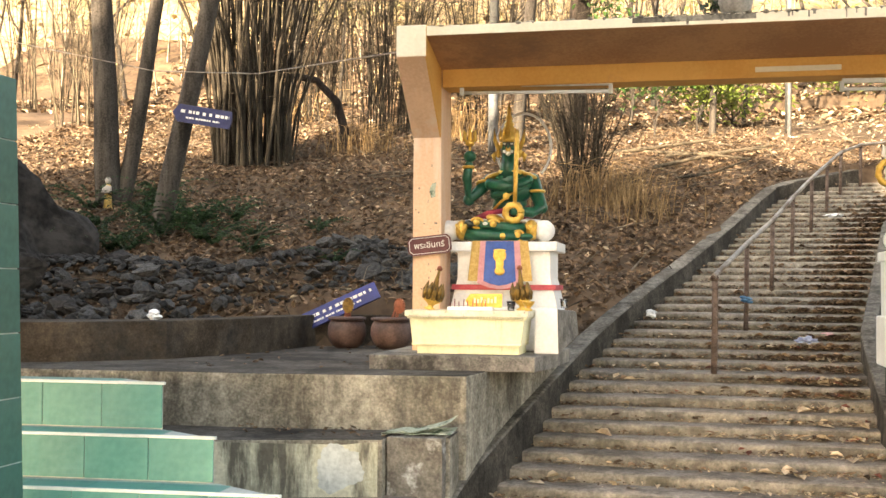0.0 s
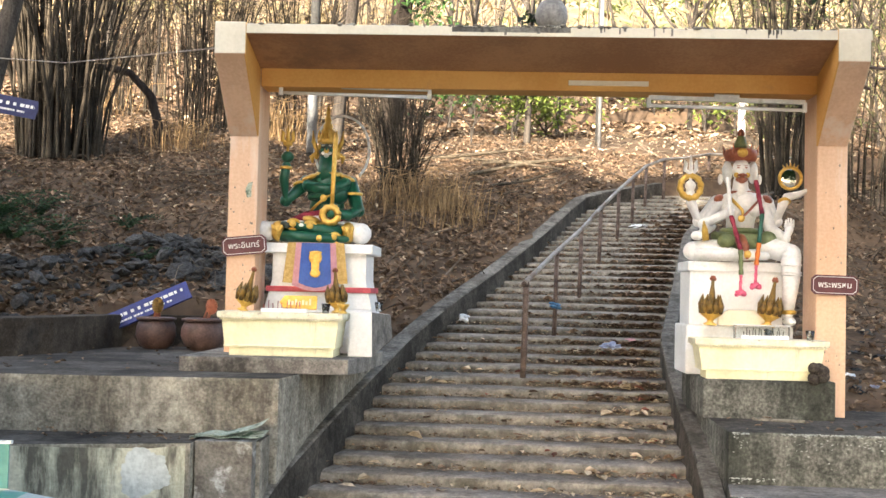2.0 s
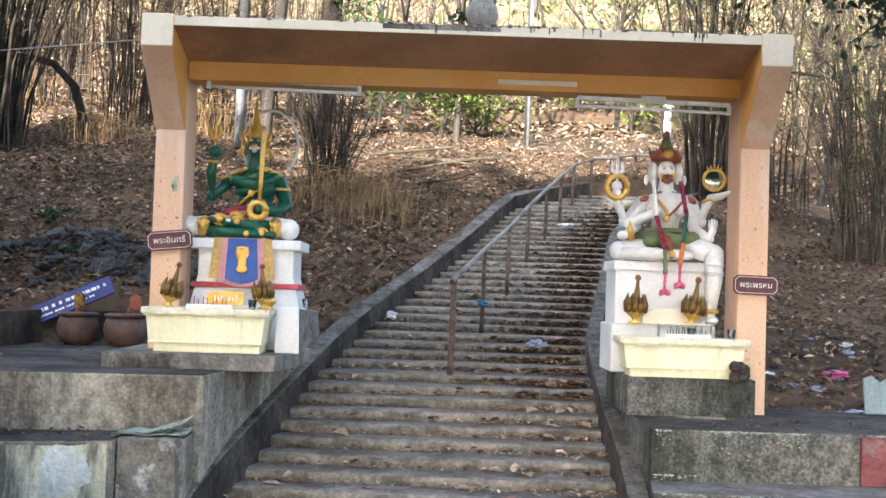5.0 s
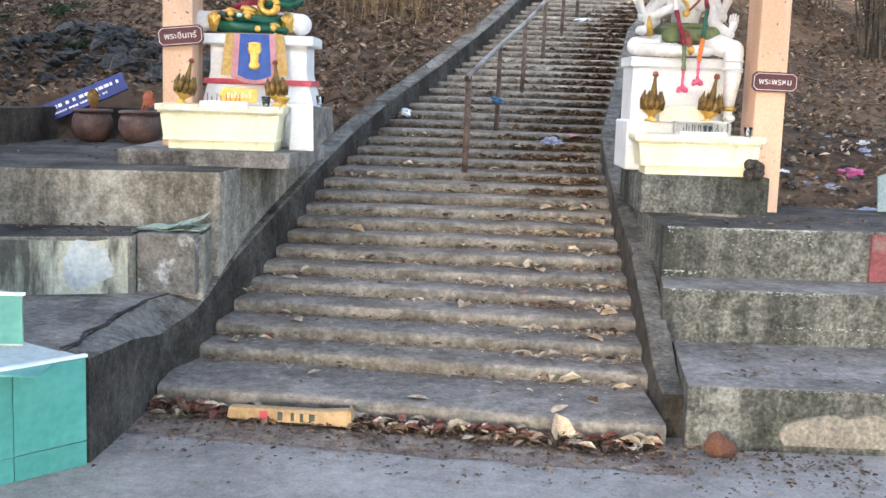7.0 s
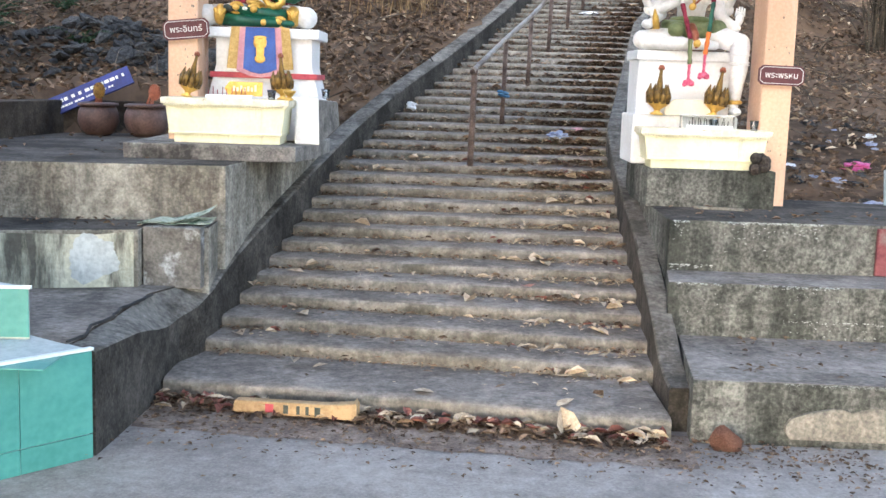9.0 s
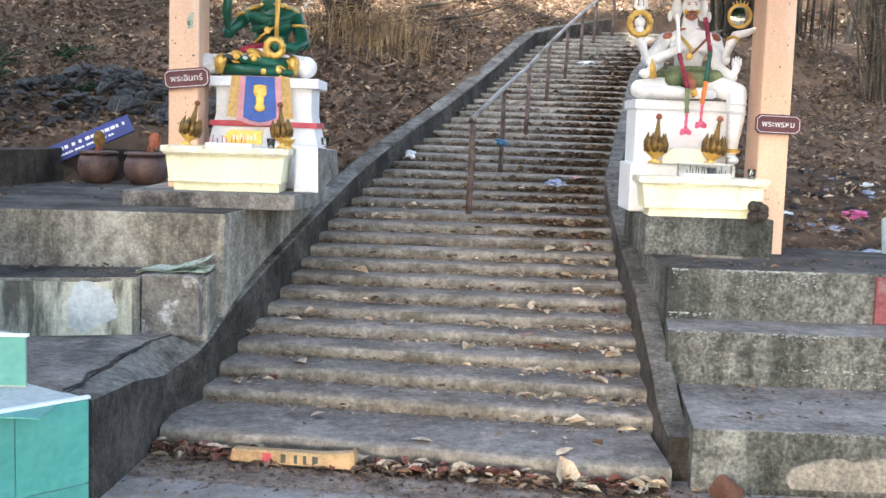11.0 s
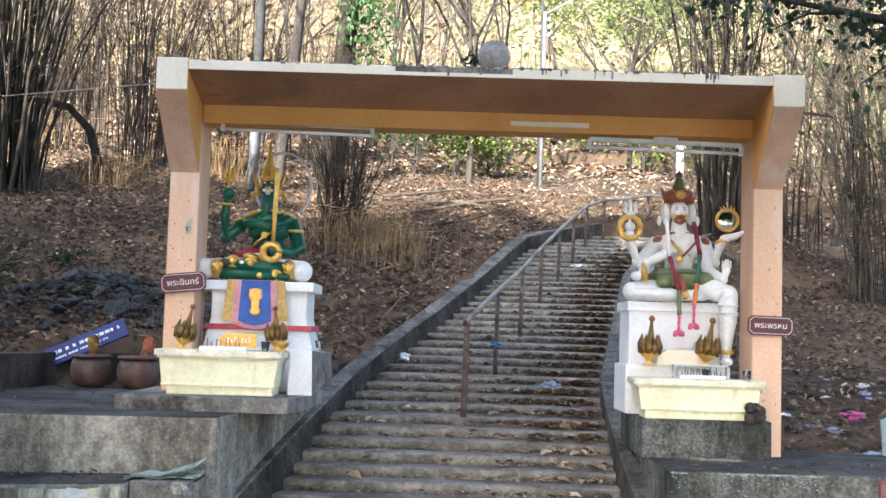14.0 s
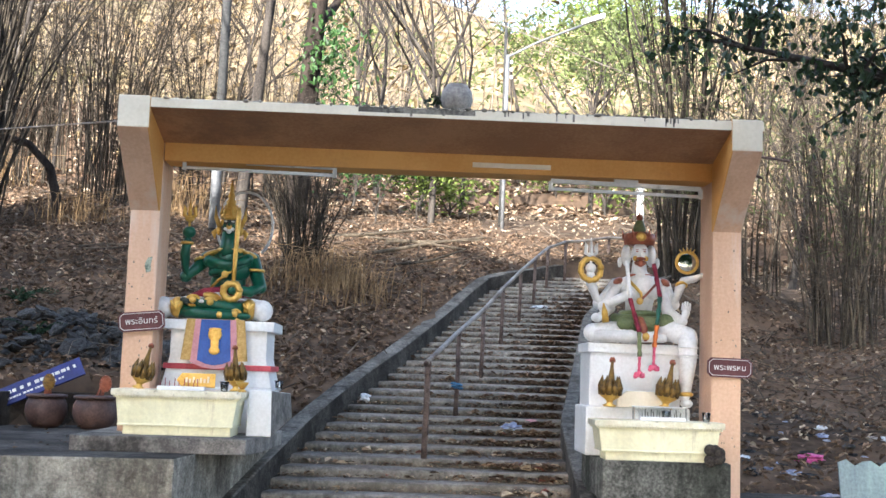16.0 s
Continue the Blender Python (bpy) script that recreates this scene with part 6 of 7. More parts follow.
# ---- pots, signs and small things ----
CLAY = material("brown_clay", (0.06, 0.035, 0.03), (0.13, 0.08, 0.065), 5, 0.55, 0.3, 50, stain=(0.2, 0.15, 0.13), stain_scale=4, stain_at=0.62)
for x, y, s, label in ((-3.47, 11.35, 1.3, "round brown clay jar holding a dried flower offering"), (-2.98, 11.3, 1.4, "squat brown clay jar holding withered flowers")):
    pot = thing("clay_jar", (x, y, 1.36), label, "jar", "clay jars by the shrine")
    body = part("body", lathe(bmesh.new(), [(0.085 * s, 0), (0.13 * s, 0.05), (0.155 * s, 0.14), (0.15 * s, 0.225), (0.13 * s, 0.285), (0.118 * s, 0.295), (0.11 * s, 0.28), (0.09 * s, 0.1)], 28), CLAY, pot, smooth=True)
    part("rim", lathe(bmesh.new(), [(0.118 * s, 0.285), (0.15 * s, 0.292), (0.152 * s, 0.315), (0.118 * s, 0.325), (0.108 * s, 0.295)], 28), CLAY, body, smooth=True)
    bm = bmesh.new()
    tilt = 0.02 if s < 1.35 else 0.09
    for k in range(16):
        a = 2 * math.pi * k / 16
        tube(bm, [(tilt, -0.03, 0.37), (tilt + 0.06 * math.cos(a), -0.035, 0.37 + 0.08 * math.sin(a))], [0.02, 0.012], 5)
    bmesh.ops.translate(bm, vec=(0, 0, 0.07), verts=bm.verts)
    ball(bm, (tilt, -0.03, 0.44), (0.05, 0.02, 0.06))
    part("dried_flower", bm, BROWN_PAINT if s > 1.35 else GOLD_DULL, pot, "withered yellow flower wheel")
    bm = bmesh.new()
    for k in range(5):
        tube(bm, [(0.02 * k - 0.04, 0, 0.2), (0.012 * k + tilt - 0.03, -0.01 * k, 0.49 + 0.03 * math.sin(k * 2))], [0.008, 0.004], 5)
    part("stalks", bm, BROWN_PAINT, pot, "reddish dry stalks")


def arrow_board(place, length, height, mat, label, arrow=True):
    board = thing("sign_board", place, label, "sign")
    h = height / 2
    shape = [(-length / 2, 0), (-length / 2 + h * 0.7, -h), (length / 2 - 0.02, -h), (length / 2, 0), (length / 2 - 0.02, h), (-length / 2 + h * 0.7, h)] if arrow else [(-length / 2, -h), (length / 2, -h), (length / 2, h), (-length / 2, h)]
    part("panel", prism(bmesh.new(), shape, -0.012, 0.012, 0.004), mat, board)
    rng = random.Random(6)
    for row, (z, size, x0, x1) in enumerate(((0.25 * h, 0.34 * h, -0.36, 0.44), (-0.42 * h, 0.2 * h, -0.26, 0.3))):
        x = x0 * length
        while x < x1 * length:
            w = rng.uniform(0.4, 1.0) * size * 1.6
            part("letter_bar", box(bmesh.new(), x, min(x + w, x1 * length), -0.0155, -0.0125, z - size / 2, z + size / 2), LETTER, board)
            x += w + size * (0.35 if rng.random() < 0.75 else 1.2)
    return board


arrow_board((-6.38, 14.17, 4.26, 0, 9, 10), 0.82, 0.24, BLUE_BOARD, "dark blue arrow sign with white lettering nailed to a trunk")
arrow_board((-3.7, 11.62, 1.75, -25, -25, 12), 1.02, 0.2, material("bright_blue_board", (0.008, 0.014, 0.1), (0.012, 0.024, 0.18), 6, 0.5, 0.15, 60), "bright blue sign board leaning behind the clay jars", False)

JAR = material("grey_glazed_jar", (0.18, 0.16, 0.14), (0.34, 0.31, 0.27), 6, 0.6, 0.3, 50)
bm = lathe(bmesh.new(), [(0.07, 0), (0.11, 0.05), (0.128, 0.12), (0.118, 0.185), (0.085, 0.225), (0.082, 0.235), (0.07, 0.235), (0.07, 0.1)], 28)
ob = part("roof_jar", bm, JAR, smooth=True)
ob.matrix_basis = pose(0.34, 8.78, TOP + 0.002)
tagged(ob, "grey earthenware jar standing on the gate's roof", "jar")
for x, w in ((0.95, 0.14), (1.12, 0.1)):
    ob = new("roof_stone", rocks[1])
    ob.matrix_basis = pose(x, 8.95, TOP + 0.03, 0, 0, 40 * x) @ Matrix.Diagonal((w, 0.08, 0.05, 1))
    tagged(ob, "flat grey stone lying on the gate's roof", "stone", "stones on the roof")
# sprig set on the roof in place of a leafy twig behind it
sprig = thing("roof_sprig", (0.17, 8.85, TOP), "small dark-leaved sprig on the roof, standing in for a twig behind", "weed")
sprig_rng = random.Random(14)
child("stalk", stems_mesh([([(0, 0, -0.01), (0.01, 0, 0.08), (-0.02 + 0.05 * q, 0.0, 0.13 + 0.02 * (q % 2))], 0.005, 0.002) for q in range(3)], DARK_BARK, 5), sprig)
child("leaf", leaf_mesh([((sprig_rng.gauss(0.01, 0.05), sprig_rng.gauss(0, 0.04), 0.11 + sprig_rng.uniform(-0.03, 0.06)), 0.06, 0.035, sprig_rng.uniform(0, 6.3), sprig_rng.uniform(0, 1.3)) for _ in range(34)], DARK_LEAF, 8), sprig)
bm = bmesh.new()
tube(bm, [(2.7, 9.2, TOP - 0.13), (3.15, 9.25, TOP - 0.17)], 0.012, 6)
tagged(part("rebar", bm, RUST), "rusty reinforcing rod sticking out of the gate", "rod")
bm = bmesh.new()
tube(bm, [(2.7, 9.3, TOP - 0.24), (2.95, 9.35, TOP - 0.3)], 0.012, 6)
tagged(part("rebar", bm, RUST), "short rusty rod sticking out of the gate", "rod")

# poles and wires
GALVANISED = material("galvanised_steel", (0.12, 0.125, 0.13), (0.22, 0.225, 0.23), 8, 0.5, 0.1, 60, metal=0.3)
POLE = material("concrete_pole", (0.03, 0.03, 0.03), (0.06, 0.06, 0.057), 3, 0.8, 0.3, 40)
for x, y, r, h, m, label in ((-3.5, 20.4, 0.09, 8, POLE, "round grey utility pole behind the gate"), (1.9, 23.7, 0.035, 4.6, POLE, "thin grey pole on the slope")):
    pole = thing("utility_pole", (x, y, hill(x, y) - 0.2), label, "pole", "poles on the slope")
    part("shaft", tube(bmesh.new(), [(0, 0, 0), (0.02, 0, h / 2), (0.03, 0, h)], [r, r * 0.95, r * 0.9], 14), m, pole, smooth=True)
    if r > 0.05:
        # pale sleeve: sunlight on the lower shaft put into the colour
        part("painted_foot", tube(bmesh.new(), [(0, 0, 0.3), (0.007, 0, 2.6)], [r * 1.03, r * 1.02], 14), GALVANISED, pole, "pale sleeve standing in for the sunlit foot", smooth=True)
    part("cap", lathe(bmesh.new(), [(r * 0.95, h), (r, h + 0.02), (r * 0.3, h + 0.05)], 14), m, pole, smooth=True)
lamp = thing("street_lamp", (1.95, 23.0, hill(1.95, 23.0) - 0.1), "grey steel lamp post with a slanting arm and bracket", "street lamp")
lz = 2 + (8.55 - 2) / 20 * 23 - hill(1.95, 23.0)
part("post", tube(bmesh.new(), [(-0.05, 0, 0), (-0.03, 0, lz - 0.8)], 0.04, 12), GALVANISED, lamp, smooth=True)
part("arm", tube(bmesh.new(), [(-0.03, 0, lz - 0.85), (0.6, 0, lz - 0.5), (1.55, 0, lz - 0.08)], [0.03, 0.025, 0.025], 8), GALVANISED, lamp, smooth=True)
part("lamp_head", box(bmesh.new(), 1.5, 2.0, -0.08, 0.08, lz - 0.1, lz + 0.0, 0.02, turn=Matrix.Translation((1.5, 0, lz - 0.05)) @ Matrix.Rotation(radians(-20), 4, "Y") @ Matrix.Translation((-1.5, 0, -lz + 0.05))), METAL_WHITE, lamp)
for k in range(3):
    part("insulator", lathe(bmesh.new(), [(0.02, 0), (0.035, 0.03), (0.02, 0.07)], 10, 0, (0.05, -0.05, lz - 1.0 - 0.16 * k)), METAL_WHITE, lamp)
for pts, r, label in (([(-8.66, 13, 5.14), (-6.0, 12.0, 4.45), (-4.2, 10.6, 4.1), (-2.24, 9.2, 3.98)], 0.006, "thin grey cable strung to the gate"),
                      ([(-9, 24, 9.4), (-2, 23.4, 10.6), (1.6, 23.2, 9.4), (8, 24, 7.4)], 0.012, "thin grey cable between the poles")):
    tagged(part("cable", tube(bmesh.new(), [Vector(p) for p in pts], r, 5), STEEL), label, "cable", "cables")

# figurine under the trees: a plain shape
bm = bmesh.new()
lathe(bm, [(0.06, 0), (0.065, 0.02), (0.05, 0.2), (0.05, 0.32), (0.025, 0.37)], 12, 0)
tube(bm, [(-0.05, -0.03, 0.33), (-0.07, -0.05, 0.25), (0.0, -0.08, 0.24)], 0.018, 7, 1)
tube(bm, [(0.05, -0.03, 0.33), (0.07, -0.05, 0.25), (0.0, -0.08, 0.24)], 0.018, 7, 1)
ball(bm, (0, 0.0, 0.005), (0.075, 0.07, 0.02), 0)
ball(bm, (0, 0, 0.42), (0.045, 0.045, 0.055), 1)
ball(bm, (0, -0.02, 0.28), (0.062, 0.04, 0.075), 1)
ob = part("garden_statuette", bm, [GOLD_CLOTH, JAR], smooth=True)
ob.matrix_basis = pose(-8.36, 15.3, hill(-8.36, 15.3) + 0.02)
tagged(ob, "small cream and yellow plaster statuette under the trees", "statuette")

# newsprint on the block
PAPER = material("printed_paper", (0.3, 0.34, 0.25), (0.52, 0.55, 0.45), 14, 0.85, 0.2, 60, stain=(0.07, 0.11, 0.07), stain_scale=11, stain_at=0.5)
bm = bmesh.new()
n = 16
for side in (0, 1):
    grid = []
    for i in range(n + 1):
        s = i / n
        x, z = -0.24 + 0.48 * s, 0.012 + 0.02 * math.sin(s * 7) ** 2 * (1 - s) + 0.012 * side + (0.085 * s ** 3 if side else 0.012 * s)
        grid.append([bm.verts.new((x, -0.09 + 0.01 * side, z)), bm.verts.new((x + 0.03, 0.1, z + 0.03 * s))])
    for a, b in zip(grid, grid[1:]):
        bm.faces.new((a[0], b[0], b[1], a[1]))
bm.normal_update()
bmesh.ops.solidify(bm, geom=list(bm.faces), thickness=0.003)
ob = part("newspaper", bm, PAPER)
ob.matrix_basis = pose(-1.84, 7.7, 0.968, 0, 0, 4)
tagged(ob, "crumpled printed newspaper lying on the concrete block", "newspaper")
# flattened carton strip at the foot of the stairs
CARD = material("yellow_card", (0.27, 0.175, 0.085), (0.42, 0.29, 0.15), 5, 0.7, 0.2, 40)
card = thing("carton_strip", (-0.85, 6.52, 0.02, 0, 0, -9), "crushed yellow carton tube with printing among leaves", "carton")
part("tube", prism(bmesh.new(), [(-0.38, 0.0), (0.38, 0.0), (0.37, 0.13), (0.37, 0.105), (0.18, 0.085), (-0.36, 0.075)], -0.04, 0.04, 0.012), CARD, card)
for x, w, m in ((-0.17, 0.05, RED), (-0.06, 0.03, DARK_PAINT), (0.02, 0.02, DARK_PAINT), (0.075, 0.02, DARK_PAINT), (0.13, 0.035, DARK_PAINT)):
    part("print_bar", box(bmesh.new(), x, x + w, -0.0425, -0.039, 0.015, 0.066), m, card)
LATERITE = material("laterite", (0.13, 0.065, 0.045), (0.25, 0.13, 0.09), 12, 0.95, 1.0, 50, stain=(0.5, 0.42, 0.34), stain_scale=16, stain_at=0.62)
ob = new("laterite_stone", stone_mesh(9, 3, LATERITE))
ob.matrix_basis = pose(1.62, 6.16, 0.06, 0, 4, 12) @ Matrix.Diagonal((0.105, 0.08, 0.095, 1))
tagged(ob, "red speckled laterite stone against the ledge", "stone")
bm = box(bmesh.new(), -0.19, 0.19, -0.025, 0.025, 0, 0.02, 0.006)
ob = part("wood_offcut", bm, PALE_WALL)
ob.matrix_basis = pose(2.1, 8.72, 1.09, 0, 0, -12)
tagged(ob, "pale wooden offcut lying before the shrine block", "wood")
PLASTIC = material("grey_blue_plastic", (0.16, 0.19, 0.3), (0.34, 0.38, 0.5), 9, 0.35, 0.4, 40)
WHITE_PLASTIC = material("white_plastic_bag", (0.6, 0.62, 0.66), (0.78, 0.79, 0.8), 9, 0.4, 0.5, 40)
PINK_PLASTIC = material("pink_plastic", (0.4, 0.05, 0.18), (0.55, 0.1, 0.26), 9, 0.5, 0.3, 40)


def crumple(name, place, size, mat, seed, label, category="litter", group="litter on the slope"):
    bm = bmesh.new()
    bmesh.ops.create_icosphere(bm, subdivisions=3, radius=1)
    for v in bm.verts:
        v.co *= 0.8 + 0.5 * noise.noise(v.co * 2.1 + Vector((seed, 0, 0)))
        v.co = Vector((v.co.x * size[0], v.co.y * size[1], (v.co.z + 0.5) * size[2]))
    ob = part(name, bm, mat)
    ob.matrix_basis = pose(*place)
    tagged(ob, label, category, group)


crumple("plastic_bag", (1.13, 11.75, flight(11.75) + 0.02), (0.13, 0.09, 0.07), PLASTIC, 1, "crumpled blue-grey plastic bag on the steps", group="litter on the steps")
crumple("paper_cup", (-0.41, 12.55, flight(12.55) + 0.02), (0.09, 0.06, 0.06), WHITE_PLASTIC, 2, "crushed white paper cup on the steps", group="litter on the steps")
crumple("wrapper", (2.0, 17.0, flight(17.0) + 0.03), (0.16, 0.06, 0.03), WHITE_PLASTIC, 3, "white wrapper lying high on the steps", group="litter on the steps")
crumple("wrapper", (1.37, 12.0, flight(12.0) + 0.03), (0.12, 0.06, 0.03), PINK_CLOTH, 4, "pale pink wrapper at the edge of the steps", group="litter on the steps")
crumple("matchbox", (-4.62, 9.3, 1.7), (0.07, 0.05, 0.06), WHITE_PLASTIC, 5, "small white packet on the low wall")
crumple("pink_cloth", (3.95, 11.0, hill(3.95, 11.0)), (0.17, 0.12, 0.06), PINK_PLASTIC, 6, "bright pink plastic sheet dumped on the slope")
litter_rng = random.Random(41)
for k in range(150):
    x, y = litter_rng.uniform(2.8, 5.4), litter_rng.uniform(9.6, 12.4)
    m = litter_rng.choice((PLASTIC, STONE, STONE, STONE, PLASTIC, JAR, WHITE_PLASTIC)) if k % 2 else STONE
    s = litter_rng.uniform(0.03, 0.13)
    crumple("plastic_scrap", (x, y, hill(x, y) - 0.02, 0, 0, litter_rng.uniform(0, 360)), (s, s * 0.7, s * 0.35), m, 50 + k, "crumpled plastic scrap dumped on the slope")
SHEET = material("grey_blue_sheet", (0.16, 0.2, 0.22), (0.28, 0.37, 0.36), 4, 0.6, 0.2, 40, streak=True)
bm = bmesh.new()
top = [(-0.05 + 0.07 * i, 0.34 + 0.03 * math.sin(i * 2.2)) for i in range(14)]
prism(bm, [(-0.05, 0.0)] + [(0.86, 0.0)] + top[::-1], 0, 0.02)
ob = part("fibre_sheet", bm, SHEET)
ob.matrix_basis = pose(3.72, 9.5, 1.05, -12, 0, 0)
tagged(ob, "broken blue-grey sheet standing at the slope's foot", "sheet")

# ---- fallen leaves and dry ground cover ----
ground_rng = random.Random(90)


def scatter(count, where, lengths, lift=0.02):
    rows = []
    while len(rows) < count:
        p = where()
        if p is None:
            continue
        length = ground_rng.uniform(*lengths)
        rows.append(((p[0], p[1], p[2] + lift + ground_rng.uniform(0, 0.025)), length, length * ground_rng.uniform(0.35, 0.6), ground_rng.uniform(0, 6.3), ground_rng.gauss(0, 0.35)))
    return rows


def on_slope(x0, x1, y0, y1):
    def pick():
        x, y = ground_rng.uniform(x0, x1), ground_rng.uniform(y0, y1)
        if ramp(y, LEFT_EDGE) - 0.2 < x < ramp(y, RIGHT_EDGE) + 0.2 and y < 19.2 or (y < 12.45 and x < -1.15 and x > ramp(y, TERRACE_EDGE) - 0.2) or (y < 10.5 and x < 0) or (y < 9.6):
            return None
        return x, y, hill(x, y)
    return pick


def on_steps(lo, hi, right):
    def pick():
        k = ground_rng.randint(lo, hi)
        (xl, yl), (xr, yr) = step_outline(k)
        s = 1 - abs(ground_rng.gauss(0, 0.16)) - 0.05 if ground_rng.random() < right else ground_rng.random()
        if not 0.03 < s < 0.975:
            return None
        return xl + (xr - xl) * s, yl + (yr - yl) * s + (0.9 if k == 0 else GOING) * (1 - abs(ground_rng.gauss(0, 0.3))), step_top(k) + 0.004
    return pick


def at_foot():
    s = ground_rng.random()
    return -1.72 + 3.0 * s, 6.86 - 0.55 * s - abs(ground_rng.gauss(0, 0.1)) - 0.03, 0.004


tagged(new("leaf_litter", leaf_mesh(scatter(42000, on_slope(-13, 1.5, 10.2, 26), (0.05, 0.135)), DRY_LEAF, 1)), "thick brown leaf litter on the slope", "leaves", kind="stuff")
tagged(new("leaf_litter", leaf_mesh(scatter(14000, on_slope(1.5, 11, 9.5, 22), (0.05, 0.12)), DRY_LEAF, 2)), "brown leaf litter beneath the bamboo", "leaves", kind="stuff")
tagged(new("leaf_litter", leaf_mesh(scatter(3600, on_slope(-14, 11, 11.0, 27), (0.05, 0.12)), PALE_LEAF, 3)), "pale fallen leaves on the slope", "leaves", kind="stuff")
tagged(new("leaf_litter", leaf_mesh(scatter(14000, on_slope(-18, 15, 25, 40), (0.12, 0.28)), DRY_LEAF, 12)), "brown leaf litter high on the slope", "leaves", kind="stuff")
tagged(new("leaf_litter", leaf_mesh(scatter(2200, on_slope(-18, 15, 25, 40), (0.12, 0.3)), PALE_LEAF, 13)), "pale fallen leaves high on the slope", "leaves", kind="stuff")
tagged(new("step_leaves", leaf_mesh(scatter(1100, on_steps(0, 40, 0.45), (0.03, 0.1)), DRY_LEAF, 4, 0.4)), "brown fallen leaves on the steps", "leaves", kind="stuff")
tagged(new("step_leaves", leaf_mesh(scatter(2400, on_steps(10, 37, 0.98), (0.05, 0.13)), DRY_LEAF, 5, 0.4)), "drift of brown leaves along the kerb", "leaves", kind="stuff")
tagged(new("step_leaves", leaf_mesh(scatter(300, on_steps(0, 16, 0.66), (0.05, 0.13)), PALE_LEAF, 6, 0.4)), "pale fallen leaves on the lower steps", "leaves", kind="stuff")
tagged(new("foot_leaves", leaf_mesh(scatter(800, at_foot, (0.03, 0.11), 0.01), DRY_LEAF, 7, 0.4)), "drift of leaves along the lowest step", "leaves", kind="stuff")
tagged(new("foot_leaves", leaf_mesh(scatter(90, at_foot, (0.06, 0.15), 0.03), PALE_LEAF, 8, 0.4)), "pale leaves along the lowest step", "leaves", kind="stuff")
RED_LEAF = material("maroon_fallen_leaves", (0.1, 0.035, 0.028), (0.24, 0.1, 0.07), 9, 0.8, 0.3, 60, per=0.4, island=True)
tagged(new("foot_leaves", leaf_mesh(scatter(90, at_foot, (0.05, 0.13), 0.03), RED_LEAF, 14, 0.6)), "maroon leaves along the lowest step", "leaves", kind="stuff")
tagged(new("step_leaves", leaf_mesh(scatter(46, on_steps(0, 14, 0.6), (0.05, 0.12)), RED_LEAF, 15, 0.5)), "red-brown fallen leaves on the steps", "leaves", kind="stuff")
big_leaves = [leaf_mesh([((0, 0, 0.008), 0.14, 0.1, 0, 0.1)], PALE_LEAF, 30 + k, 0.35) for k in range(4)]
for x, k in ((-0.42, 4), (-1.0, 2), (-1.15, 4), (-0.7, 7), (1.1, 8), (1.2, 9), (0.95, 9), (1.15, 11), (1.25, 3), (1.1, 2), (-1.4, 1), (0.5, 12), (1.22, 6), (0.8, 5), (-0.1, 0), (0.75, 0), (1.3, 13), (0.2, 3)):
    (xl, yl), (xr, yr) = step_outline(k)
    s = (x - xl) / (xr - xl)
    ob = new("fallen_leaf", big_leaves[k % 4])
    ob.matrix_basis = pose(x, yl + (yr - yl) * s + 0.14, step_top(k) + 0.004, ground_rng.uniform(-8, 12), 0, ground_rng.uniform(0, 360))
    tagged(ob, "large pale tan fallen leaf on a step", "leaf", "large fallen leaves")
ob = new("fallen_leaf", leaf_mesh([((0, 0, 0.06), 0.22, 0.15, 0.3, 1.1)], PALE_LEAF, 44))
ob.matrix_basis = pose(0.72, 6.36, 0.0)
tagged(ob, "large pale yellow leaf standing at the lowest step", "leaf", "large fallen leaves")
ob = new("fallen_leaf", leaf_mesh([((0, 0, 0.02), 0.17, 0.13, 0.3, 0.1)], BROWN_PAINT, 45))
ob.matrix_basis = pose(0.62, 8.35, step_top(4))
tagged(ob, "large red-brown fallen leaf on a step", "leaf", "large fallen leaves")


def in_corner():
    k = ground_rng.randint(0, 36)
    (xl, yl), (xr, yr) = step_outline(k + 1)
    s = ground_rng.uniform(0.02, 0.98)
    return xl + (xr - xl) * s, yl + (yr - yl) * s - abs(ground_rng.gauss(0, 0.035)) - 0.01, step_top(k) + 0.002


def on_road():
    s = ground_rng.random()
    return -2.2 + 4.6 * s, 6.75 - 0.55 * s - abs(ground_rng.gauss(0, 0.35)), 0.001


tagged(new("step_debris", leaf_mesh(scatter(5200, in_corner, (0.015, 0.05), 0.003), DRY_LEAF, 9, 0.4)), "leaf crumbs gathered in the corners of the steps", "leaf crumbs", kind="stuff")
tagged(new("step_debris", leaf_mesh(scatter(1100, on_steps(0, 18, 0.5), (0.012, 0.045), 0.003), PALE_LEAF, 16, 0.5)), "pale leaf crumbs strewn over the lower steps", "leaf crumbs", kind="stuff")
# leaves lie on the right; crumbs elsewhere are added to imitate shade
tagged(new("step_debris", leaf_mesh(scatter(2600, on_steps(12, 40, 0.35), (0.025, 0.075), 0.003), DRY_LEAF, 18, 0.4)), "brown leaf crumbs that also darken the upper steps for shade", "leaf crumbs", kind="stuff")
tagged(new("road_debris", leaf_mesh(scatter(2200, on_road, (0.012, 0.045), 0.002), DRY_LEAF, 10, 0.4)), "leaf crumbs scattered over the road", "leaf crumbs", kind="stuff")
